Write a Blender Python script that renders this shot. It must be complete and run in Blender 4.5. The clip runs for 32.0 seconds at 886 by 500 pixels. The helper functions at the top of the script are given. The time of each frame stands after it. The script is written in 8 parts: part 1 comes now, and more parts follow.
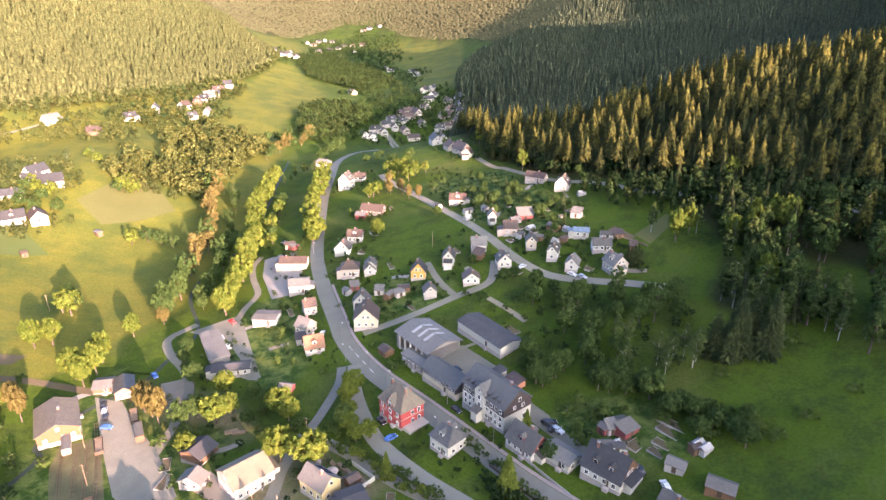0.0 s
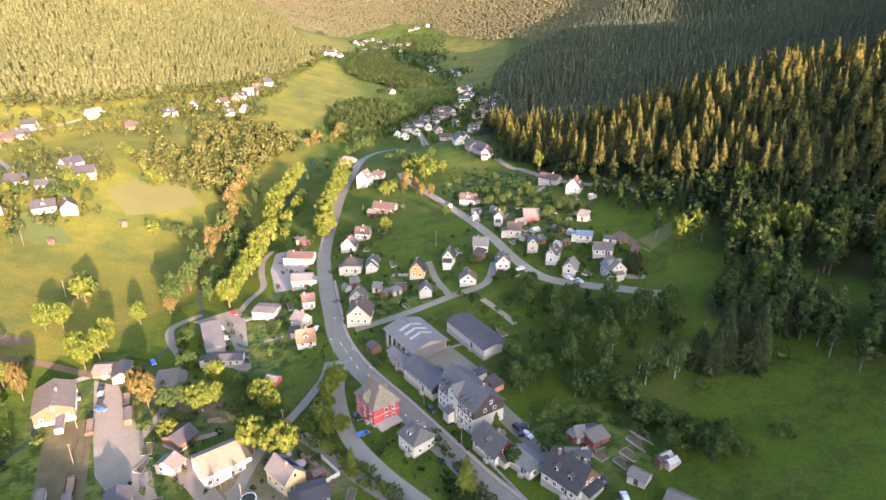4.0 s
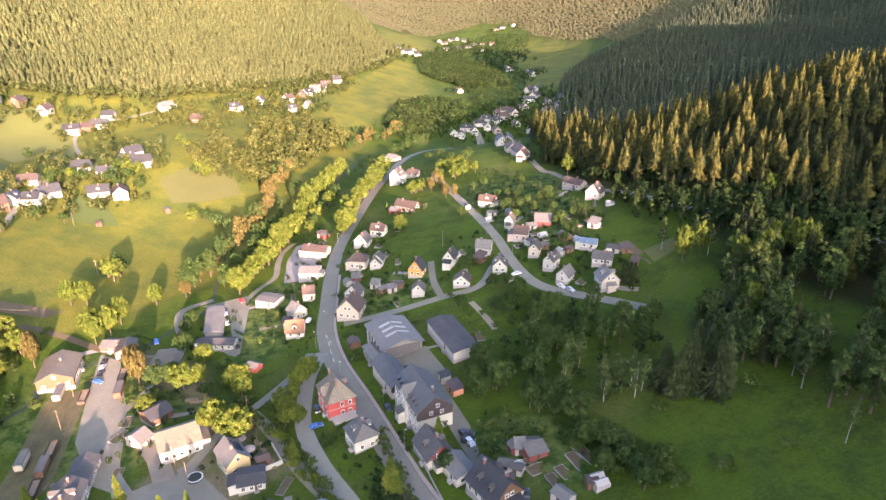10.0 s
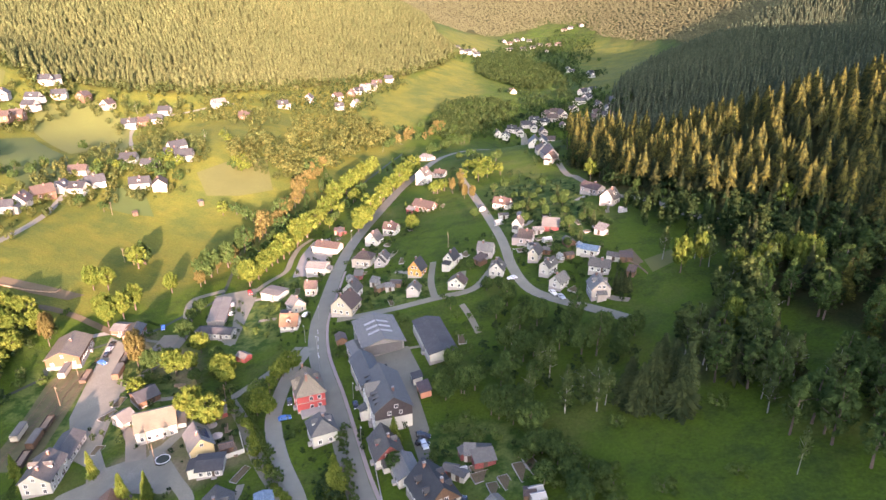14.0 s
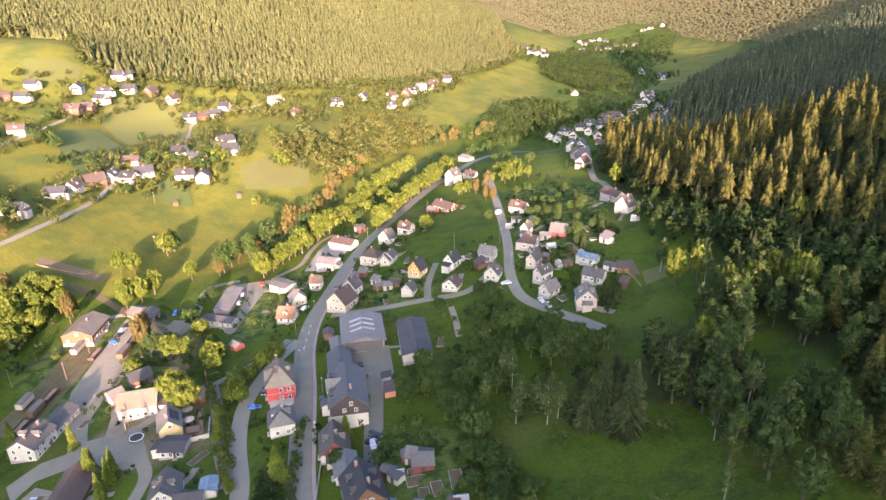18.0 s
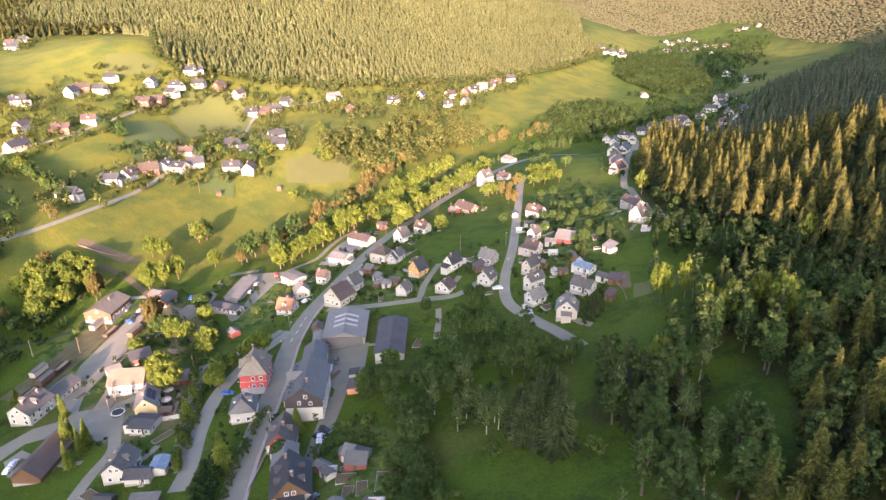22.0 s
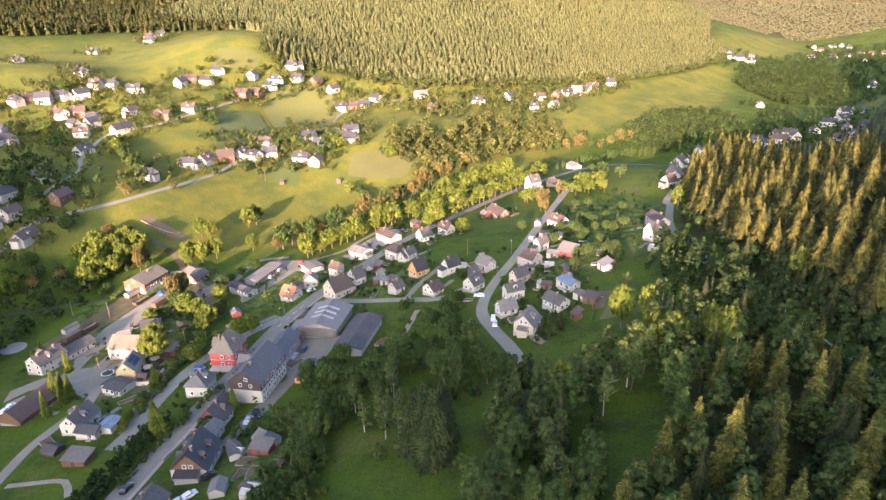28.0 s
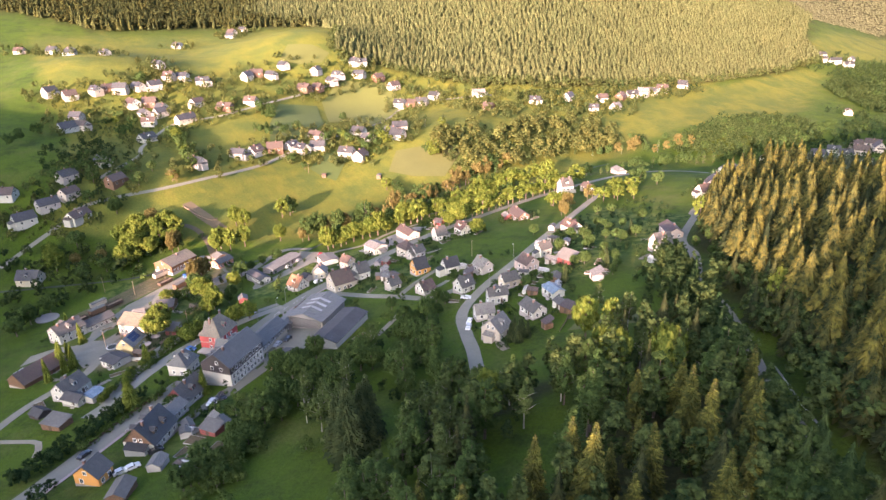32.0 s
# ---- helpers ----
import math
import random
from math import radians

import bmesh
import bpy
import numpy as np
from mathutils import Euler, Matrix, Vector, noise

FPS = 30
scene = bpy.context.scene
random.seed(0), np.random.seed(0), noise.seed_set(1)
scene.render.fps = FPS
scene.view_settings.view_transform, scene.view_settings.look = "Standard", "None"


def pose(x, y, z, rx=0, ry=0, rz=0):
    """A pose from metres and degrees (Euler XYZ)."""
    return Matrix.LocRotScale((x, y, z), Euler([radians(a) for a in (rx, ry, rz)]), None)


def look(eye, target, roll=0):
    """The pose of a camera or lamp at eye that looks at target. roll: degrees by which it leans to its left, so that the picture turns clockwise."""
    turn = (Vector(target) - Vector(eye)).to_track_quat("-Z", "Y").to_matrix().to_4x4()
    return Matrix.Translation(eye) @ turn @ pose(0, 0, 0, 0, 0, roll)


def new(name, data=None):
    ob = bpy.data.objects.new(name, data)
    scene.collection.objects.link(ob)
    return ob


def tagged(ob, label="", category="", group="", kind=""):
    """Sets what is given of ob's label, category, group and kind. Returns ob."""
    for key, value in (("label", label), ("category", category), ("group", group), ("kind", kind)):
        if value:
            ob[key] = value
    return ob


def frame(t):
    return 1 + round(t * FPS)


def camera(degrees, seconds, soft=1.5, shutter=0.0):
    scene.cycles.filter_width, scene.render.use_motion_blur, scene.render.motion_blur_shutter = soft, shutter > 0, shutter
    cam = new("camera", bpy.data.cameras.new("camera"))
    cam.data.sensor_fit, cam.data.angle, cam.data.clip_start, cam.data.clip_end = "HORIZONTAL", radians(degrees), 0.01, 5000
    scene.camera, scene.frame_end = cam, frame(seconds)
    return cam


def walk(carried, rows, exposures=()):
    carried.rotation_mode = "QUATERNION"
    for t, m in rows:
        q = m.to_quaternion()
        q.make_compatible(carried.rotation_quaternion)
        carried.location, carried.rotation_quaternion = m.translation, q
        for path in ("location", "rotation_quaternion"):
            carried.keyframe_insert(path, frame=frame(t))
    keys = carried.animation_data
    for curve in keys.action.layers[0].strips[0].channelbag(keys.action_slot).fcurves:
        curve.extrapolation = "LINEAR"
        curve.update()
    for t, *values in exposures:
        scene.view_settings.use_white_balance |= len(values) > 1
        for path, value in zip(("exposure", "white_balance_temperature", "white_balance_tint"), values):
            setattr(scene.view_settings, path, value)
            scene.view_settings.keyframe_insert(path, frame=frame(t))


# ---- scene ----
cam = camera(69.4, 32.0)
METRES, EYE, TILT, LEAN, TURN = 270.0, 131.76, -22.86, -0.2, 0.0
ROWS = [
    (0.0, 0.0, 0.0, 0.0, 0.0, 0.0, -0.0),
    (0.5, 0.0099, 0.0001, -0.0001, 0.55, -0.0, -0.22),
    (1.0, 0.02, 0.0005, -0.0001, 1.07, -0.0, -0.43),
    (1.5, 0.0302, 0.001, -0.0001, 1.6, -0.01, -0.64),
    (2.0, 0.0407, 0.0014, -0.0, 2.14, -0.01, -0.85),
    (2.5, 0.0514, 0.002, 0.0001, 2.71, -0.03, -1.06),
    (3.0, 0.0622, 0.0028, 0.0002, 3.27, -0.04, -1.27),
    (3.5, 0.0732, 0.0035, 0.0005, 3.84, -0.06, -1.5),
    (5.5, 0.1201, 0.0083, 0.0022, 6.33, -0.16, -2.41),
    (6.0, 0.1322, 0.0098, 0.0029, 6.96, -0.2, -2.64),
    (6.5, 0.1443, 0.0116, 0.0035, 7.62, -0.22, -2.88),
    (7.0, 0.1567, 0.0136, 0.0043, 8.28, -0.26, -3.11),
    (7.5, 0.1692, 0.0156, 0.0055, 8.96, -0.32, -3.36),
    (8.0, 0.1821, 0.018, 0.0063, 9.64, -0.36, -3.63),
    (8.5, 0.195, 0.0205, 0.0074, 10.33, -0.42, -3.87),
    (9.0, 0.2082, 0.0231, 0.0085, 11.06, -0.48, -4.14),
    (9.5, 0.2205, 0.0258, 0.0098, 11.74, -0.53, -4.4),
    (10.0, 0.234, 0.0289, 0.0113, 12.47, -0.59, -4.7),
    (10.5, 0.2475, 0.0323, 0.0126, 13.2, -0.65, -4.96),
    (11.0, 0.2609, 0.0358, 0.0143, 13.95, -0.73, -5.24),
    (11.5, 0.2749, 0.0397, 0.0155, 14.73, -0.78, -5.48),
    (12.0, 0.2889, 0.0438, 0.0171, 15.51, -0.87, -5.75),
    (12.5, 0.3032, 0.0483, 0.0189, 16.31, -0.95, -6.0),
    (13.0, 0.3173, 0.0529, 0.0208, 17.13, -1.04, -6.28),
    (13.5, 0.3317, 0.0578, 0.0227, 17.94, -1.12, -6.57),
    (14.0, 0.3462, 0.0629, 0.0249, 18.78, -1.22, -6.86),
    (14.5, 0.3606, 0.0684, 0.0271, 19.62, -1.33, -7.16),
    (16.5, 0.4206, 0.0928, 0.0379, 23.18, -1.85, -8.37),
    (17.0, 0.4358, 0.0999, 0.0405, 24.1, -1.98, -8.66),
    (17.5, 0.4508, 0.1071, 0.0438, 25.01, -2.12, -8.97),
    (18.0, 0.4659, 0.1148, 0.0469, 25.96, -2.29, -9.27),
    (18.5, 0.4811, 0.1229, 0.0505, 26.93, -2.46, -9.58),
    (19.0, 0.4963, 0.1311, 0.0539, 27.89, -2.62, -9.91),
    (19.5, 0.5114, 0.1398, 0.0575, 28.85, -2.81, -10.22),
    (20.0, 0.5266, 0.1489, 0.0612, 29.85, -3.02, -10.53),
    (20.5, 0.5417, 0.1582, 0.0653, 30.87, -3.23, -10.85),
    (21.0, 0.5567, 0.1678, 0.0693, 31.88, -3.45, -11.17),
    (21.5, 0.5717, 0.1779, 0.0734, 32.91, -3.67, -11.51),
    (22.0, 0.5863, 0.1881, 0.0778, 33.9, -3.89, -11.82),
    (22.5, 0.6009, 0.1986, 0.0822, 34.93, -4.11, -12.14),
    (23.0, 0.6152, 0.2093, 0.0868, 35.96, -4.33, -12.47),
    (23.5, 0.6295, 0.2203, 0.0913, 36.98, -4.56, -12.79),
    (24.0, 0.6433, 0.2314, 0.0961, 38.01, -4.79, -13.11),
    (24.5, 0.6571, 0.2428, 0.1009, 39.04, -5.04, -13.44),
    (25.0, 0.6706, 0.2544, 0.1057, 40.04, -5.28, -13.74),
    (25.5, 0.6839, 0.2663, 0.1106, 41.08, -5.53, -14.05),
    (27.5, 0.7351, 0.3146, 0.1304, 45.21, -6.62, -15.28),
    (28.0, 0.7472, 0.3273, 0.1357, 46.25, -6.91, -15.55),
    (28.5, 0.7591, 0.3404, 0.1411, 47.3, -7.21, -15.83),
    (29.0, 0.7707, 0.3537, 0.1466, 48.37, -7.52, -16.09),
    (29.5, 0.7821, 0.3672, 0.152, 49.42, -7.84, -16.35),
    (30.0, 0.7932, 0.3808, 0.1576, 50.46, -8.16, -16.61),
    (30.5, 0.804, 0.3947, 0.1632, 51.54, -8.5, -16.87),
    (31.0, 0.8145, 0.4087, 0.1689, 52.63, -8.83, -17.11),
    (31.5, 0.8248, 0.4229, 0.1745, 53.71, -9.18, -17.36),
    (32.0, 0.8348, 0.4372, 0.1804, 54.77, -9.52, -17.59),
]
walk(cam, [(t, pose(0, 0, EYE, TILT, LEAN, TURN) @ pose(METRES * x, METRES * y, METRES * z, 90 + pitch, roll, yaw)) for t, x, y, z, yaw, pitch, roll in ROWS],
     exposures=[(0.0, 2.97, 5900, 19.0), (12.0, 2.84, 5900, 19.0), (32.0, 2.79, 5900, 19.0)])

# ---- light: low evening sun from behind the ridge, clear sky ----
SUN_HEIGHT, SUN_AZIMUTH = 12.0, 33.0
sun_from = Vector((math.sin(radians(SUN_AZIMUTH)) * math.cos(radians(SUN_HEIGHT)), -math.cos(radians(SUN_AZIMUTH)) * math.cos(radians(SUN_HEIGHT)), math.sin(radians(SUN_HEIGHT))))
sun_data = bpy.data.lights.new("sun", "SUN")
sun_data.energy, sun_data.angle, sun_data.color = 5.0, radians(0.6), (1.0, 0.61, 0.43)
sun = new("sun", sun_data)
sun.matrix_world = look((0, 0, 500), Vector((0, 0, 500)) - sun_from)
world = bpy.data.worlds.new("evening_sky")
scene.world = world
world.use_nodes = True
wn = world.node_tree.nodes
sky = wn.new("ShaderNodeTexSky")
sky.sky_type, sky.sun_disc = "NISHITA", False
sky.sun_elevation, sky.sun_rotation = radians(SUN_HEIGHT), radians(180 - SUN_AZIMUTH)
sky.air_density, sky.dust_density = 0.57, 4.9
wn["Background"].inputs[1].default_value = 0.15
world.node_tree.links.new(sky.outputs[0], wn["Background"].inputs[0])


# ---- terrain heights: rounded hills on three lattices ----
HILLS = []
# Unseen ridge, crest heights set so that it shades the valley
HILLS.append((72, -355, -110, 75, 14, [42.4, 41.9, 50.5, 53, 60.3, 19.5, -4, 8.2, 40.4, -6, 43.6, 16, -6, 42.4]))
HILLS.append((85, -480, -20, 110, 8, [14.4, 12.5, -23.4, -1.5, -35.4, -9.6, 30.1, 7.8, -22.2, 34.2, 5.2, -19.5, 13, -10.3, -16.1, -16.8, 65.4, -47.7, 45.6, -10.5, -4.7, -22.3, 15.1, -31.4, -31, 56.5, -26.2, -1, 0.2, 14, -39.6, 27.8, 80.2, -70.8, 56.9, -18.7, 18, -35.7, 56.1, 5.3, -24.7, 11.4, 2.7, -11.3, 10.8, 28.2, -62.8, -1.5, -6.5, 21.2, -18, 27.4, -35.5, -21.3, 39.9, -2.9]))
HILLS.append((240, -1100, -500, 300, 8, [-14.6, -4.5, 19.5, -89.9, -10, 50.3, -70.4, -12.3, -38.9, -31, 7.1, -15.4, -4.7, -99.5, 66.8, 36, 4.4, 44.5, -16.7, -21.8, 3.2, 18.6, 76, -50.9, -1.9, -12.5, -10.8, -23.3, -6.8, 24.1, -54.8, -36.9, -8.1, -17.4, 47.8, -19.5, -25, 33.7, 36.7, 31, 32, 55.5, 37, -39.3, -6.6, 25.6, 19.8, -3.6, -20, 18.6, 59.5, -29.5, -39.4, 24.7, 17.8, -40.3, 48, 87.5, -46.2, -30.2, 4.3, -31.1, -10.8, -53.3]))
HILLS.append((740, -2400, -1400, 800, 7, [34.7, 98.2, 69.8, 46.8, 97.1, 58.5, 18.9, 33.8, 59.1, -3.5, -2.9, 72.8, 64, 49.2, 51.8, 57.6, -12.7, -33.5, 27.4, 70.9, 74.1, 50.9, 99.4, 30.2, -15.7, 54.6, 62, 59.4, 46.1, 130.9, -80.2, -61.2, 135, 76.7, 68.3, 59.8, 135.9, -42.5, 26.9, 131.1, 50.1, 49.3, 30.1, 95.5, 133.7, 130.8, 27.6, -17.3, 5.7]))
# Unseen eastern height, raised to shade the hill behind the spur
HILLS.append((90, 330, 230, 110, 3, [2, 5.1, 12.8, -24.4, 3.1, 49.3, -69.3, 101.6, -2.7, 13.6, -17.1, 32.4]))
HILLS.append((88, 80, 500, 105, 5, [-1.2, 2.6, 1.3, 8.0, 4.0, 1.9, -5.0, -10.5, -30.0, -59.2, 0.6, -26.4, -19.7, -6.7, -33.6, 5.6, 2.6, -20.0, -27.9, -31.4, -2.9, -10.1, -12.3, -21.3, -30.8, 3.2, -2.8, -13.4, -25.1, -32.4, 1.2, 6.4, -29.0, -28.0, -14.9, -1.5, 3.0, -3.3, 2.3, 3.2]))
# Dips and bumps added to the unseen ridge to steer its shadow
HILLS.append((65, 345, -62, 110, 2, [-14, 15]))
HILLS.append((24, 390, -118, 1, 1, [-11]))



def terrain(x, y):
    x, y = np.asarray(x, float), np.asarray(y, float)
    z = np.zeros(np.broadcast(x, y).shape)
    for size, x0, y0, step, columns, heights in HILLS:
        for i, h in enumerate(heights):
            if h:
                z = z + h * np.exp(-((x - x0 - step * (i % columns)) ** 2 + (y - y0 - step * (i // columns)) ** 2) / (2 * size * size))
    return z


def ground_at(x, y):
    return float(terrain(x, y))


def inside(poly, x, y):
    """True where the points lie inside the polygon."""
    x, y = np.asarray(x, float), np.asarray(y, float)
    odd = np.zeros(x.shape, bool)
    for (ax, ay), (bx, by) in zip(poly, poly[1:] + poly[:1]):
        if ay != by:
            odd ^= ((ay > y) != (by > y)) & (x < (bx - ax) * (y - ay) / (by - ay) + ax)
    return odd


# ---- materials ----
def tree_of(name):
    m = bpy.data.materials.new(name)
    m.use_nodes = True
    nt = m.node_tree
    return m, nt, nt.nodes["Principled BSDF"], nt.nodes["Material Output"]


def mixer(nt, fac, a, b, blend="MIX"):
    n = nt.nodes.new("ShaderNodeMix")
    n.data_type, n.blend_type = "RGBA", blend
    for i, v in ((0, fac), (6, a), (7, b)):
        if isinstance(v, bpy.types.NodeSocket):
            nt.links.new(v, n.inputs[i])
        else:
            n.inputs[i].default_value = v if i == 0 else (*v, 1)
    return n.outputs[2]


def noise_at(nt, scale, detail=4, kind="Object", low=0.35, high=0.65, rough=0.6, stretch=None):
    co = nt.nodes.new("ShaderNodeTexCoord")
    n = nt.nodes.new("ShaderNodeTexNoise")
    n.inputs["Scale"].default_value, n.inputs["Detail"].default_value, n.inputs["Roughness"].default_value = scale, detail, rough
    src = co.outputs[kind]
    if stretch:
        mp = nt.nodes.new("ShaderNodeMapping")
        mp.inputs["Scale"].default_value = stretch
        nt.links.new(src, mp.inputs[0])
        src = mp.outputs[0]
    nt.links.new(src, n.inputs["Vector"])
    r = nt.nodes.new("ShaderNodeMapRange")
    r.inputs[1].default_value, r.inputs[2].default_value = low, high
    nt.links.new(n.outputs[0], r.inputs[0])
    return r.outputs[0]


def attribute(nt, name):
    n = nt.nodes.new("ShaderNodeAttribute")
    n.attribute_name = name
    return n.outputs["Fac"]


def bump(nt, bsdf, height, strength, distance=0.02):
    b = nt.nodes.new("ShaderNodeBump")
    b.inputs["Strength"].default_value, b.inputs["Distance"].default_value = strength, distance
    nt.links.new(height, b.inputs["Height"])
    nt.links.new(b.outputs[0], bsdf.inputs["Normal"])


def surface(name, colour, dark=0.75, light=1.15, rough=0.8, fine=6.0, coarse=0.5, strength=0.3, metal=0.0, vary=0.12, specular=0.3):
    """A worn surface: grain and stains at two scales, a shift of tone from object to object."""
    m, nt, bsdf, _ = tree_of(name)
    c = Vector(colour)
    g = noise_at(nt, fine, 5)
    s = noise_at(nt, coarse, 4, low=0.3, high=0.7)
    col = mixer(nt, s, tuple(c * dark), tuple(min(1, v) for v in c * light))
    col = mixer(nt, g, tuple(c * (dark + 0.1)), col)
    info = nt.nodes.new("ShaderNodeObjectInfo")
    r = nt.nodes.new("ShaderNodeMapRange")
    r.inputs[3].default_value, r.inputs[4].default_value = 1 - vary, 1 + vary
    nt.links.new(info.outputs["Random"], r.inputs[0])
    vm = nt.nodes.new("ShaderNodeVectorMath")
    vm.operation = "SCALE"
    nt.links.new(col, vm.inputs[0])
    nt.links.new(r.outputs[0], vm.inputs["Scale"])
    nt.links.new(vm.outputs[0], bsdf.inputs["Base Color"])
    bsdf.inputs["Roughness"].default_value, bsdf.inputs["Metallic"].default_value = rough, metal
    bsdf.inputs["Specular IOR Level"].default_value = specular
    if strength:
        bump(nt, bsdf, g, strength)
    return m


def foliage(name, dark, light, sheer=0.25, tint=None):
    """Leaves: tone by island and by tree, some light passing through."""
    dark, light = (dark[0] * 1.07, dark[1], dark[2]), (light[0] * 1.07, light[1], light[2])
    m, nt, bsdf, out = tree_of(name)
    nt.nodes.remove(bsdf)
    geo = nt.nodes.new("ShaderNodeNewGeometry")
    info = nt.nodes.new("ShaderNodeObjectInfo")
    col = mixer(nt, geo.outputs["Random Per Island"], dark, light)
    col2 = mixer(nt, info.outputs["Random"], tint or light, dark)
    col = mixer(nt, 0.35, col, col2)
    col = mixer(nt, noise_at(nt, 0.35, 3), col, tuple(Vector(dark) * 0.8))
    d, tr, mx = nt.nodes.new("ShaderNodeBsdfDiffuse"), nt.nodes.new("ShaderNodeBsdfTranslucent"), nt.nodes.new("ShaderNodeMixShader")
    nt.links.new(col, d.inputs[0]), nt.links.new(col, tr.inputs[0])
    mx.inputs[0].default_value = sheer
    nt.links.new(d.outputs[0], mx.inputs[1]), nt.links.new(tr.outputs[0], mx.inputs[2])
    nt.links.new(mx.outputs[0], out.inputs[0])
    return m


def woods_foliage(name, dark, light, sheer=0.15):
    """Needles of the joined woods: tone stored tree by tree."""
    dark, light = (dark[0] * 1.07, dark[1], dark[2]), (light[0] * 1.07, light[1], light[2])
    m, nt, bsdf, out = tree_of(name)
    nt.nodes.remove(bsdf)
    col = mixer(nt, attribute(nt, "tone"), dark, light)
    col = mixer(nt, noise_at(nt, 0.6, 3), col, tuple(Vector(dark) * 0.7))
    d, tr, mx = nt.nodes.new("ShaderNodeBsdfDiffuse"), nt.nodes.new("ShaderNodeBsdfTranslucent"), nt.nodes.new("ShaderNodeMixShader")
    nt.links.new(col, d.inputs[0]), nt.links.new(col, tr.inputs[0])
    mx.inputs[0].default_value = sheer
    nt.links.new(d.outputs[0], mx.inputs[1]), nt.links.new(tr.outputs[0], mx.inputs[2])
    nt.links.new(mx.outputs[0], out.inputs[0])
    return m


def ground_material():
    m, nt, bsdf, _ = tree_of("meadow_grass")
    big = noise_at(nt, 0.012, 5, low=0.38, high=0.62)
    mid = noise_at(nt, 0.09, 5, low=0.3, high=0.7)
    fine = noise_at(nt, 1.1, 6, low=0.3, high=0.7)
    streak = noise_at(nt, 0.05, 3, low=0.35, high=0.65, stretch=(1.0, 9.0, 1.0))
    grass = mixer(nt, big, (0.039, 0.073, 0.007), (0.065, 0.097, 0.010))
    grass = mixer(nt, mid, grass, (0.050, 0.087, 0.008))
    grass = mixer(nt, noise_at(nt, 0.06, 6, low=0.45, high=0.66, rough=0.75), grass, (0.026, 0.047, 0.010))
    grass = mixer(nt, noise_at(nt, 0.028, 6, low=0.52, high=0.66, rough=0.7), grass, (0.068, 0.088, 0.020))
    # Paler, yellower grass with sunlight put into its colour, laid by the hay mask
    dry = mixer(nt, streak, (0.138, 0.134, 0.024), (0.104, 0.120, 0.020))
    dry = mixer(nt, mid, dry, (0.094, 0.112, 0.019))
    dry = mixer(nt, noise_at(nt, 0.035, 5, low=0.45, high=0.62), dry, (0.066, 0.090, 0.020))
    dry = mixer(nt, noise_at(nt, 0.016, 6, low=0.5, high=0.66, rough=0.7), dry, (0.074, 0.095, 0.020))
    grass = mixer(nt, attribute(nt, "hay"), grass, dry)
    forest = mixer(nt, mid, (0.020, 0.030, 0.008), (0.040, 0.040, 0.014))
    col = mixer(nt, attribute(nt, "woodland"), grass, forest)
    yard = mixer(nt, mid, (0.16, 0.14, 0.10), (0.08, 0.10, 0.035))
    col = mixer(nt, attribute(nt, "yard"), col, yard)
    garden = mixer(nt, noise_at(nt, 0.2, 4, low=0.42, high=0.58), (0.025, 0.055, 0.010), (0.085, 0.115, 0.030))
    col = mixer(nt, attribute(nt, "garden"), col, garden)
    dark = mixer(nt, fine, (0.73, 0.70, 0.62), (1.18, 1.10, 1.02))
    col = mixer(nt, 1.0, col, dark, "MULTIPLY")
    nt.links.new(col, bsdf.inputs["Base Color"])
    bsdf.inputs["Roughness"].default_value = 0.95
    bsdf.inputs["Specular IOR Level"].default_value = 0.1
    bump(nt, bsdf, fine, 0.5, 0.3)
    return m


def facade(name, colour, stain=(0.3, 0.27, 0.22)):
    """Lime render with damp stains and a fine grain."""
    m, nt, bsdf, _ = tree_of(name)
    s = noise_at(nt, 0.45, 5, low=0.52, high=0.78)
    g = noise_at(nt, 9.0, 4)
    col = mixer(nt, s, colour, tuple(Vector(colour) * 0.62 + Vector(stain) * 0.16))
    col = mixer(nt, g, tuple(Vector(colour) * 0.9), col)
    nt.links.new(col, bsdf.inputs["Base Color"])
    bsdf.inputs["Roughness"].default_value = 0.9
    bump(nt, bsdf, g, 0.2)
    return m


def roofing(name, colour, moss=(0.10, 0.11, 0.05), rough=0.6, rows=2.6):
    """Roof cover: courses along the slope, single tiles of uneven tone, lichen."""
    m, nt, bsdf, _ = tree_of(name)
    co = nt.nodes.new("ShaderNodeTexCoord")
    br = nt.nodes.new("ShaderNodeTexBrick")
    br.inputs["Scale"].default_value = rows
    br.inputs["Mortar Size"].default_value = 0.03
    br.inputs["Color1"].default_value = (*(Vector(colour) * 0.75), 1)
    br.inputs["Color2"].default_value = (*(Vector(colour) * 1.2), 1)
    br.inputs["Mortar"].default_value = (*(Vector(colour) * 0.4), 1)
    nt.links.new(co.outputs["UV"], br.inputs["Vector"])
    s = noise_at(nt, 0.6, 5, low=0.5, high=0.85)
    col = mixer(nt, s, br.outputs["Color"], moss)
    nt.links.new(col, bsdf.inputs["Base Color"])
    bsdf.inputs["Roughness"].default_value = rough
    bump(nt, bsdf, br.outputs["Fac"], -0.4, 0.03)
    return m


def glass_pane():
    m, nt, bsdf, _ = tree_of("window_glass")
    bsdf.inputs["Base Color"].default_value = (0.025, 0.03, 0.035, 1)
    bsdf.inputs["Roughness"].default_value = 0.08
    bsdf.inputs["Specular IOR Level"].default_value = 0.8
    return m


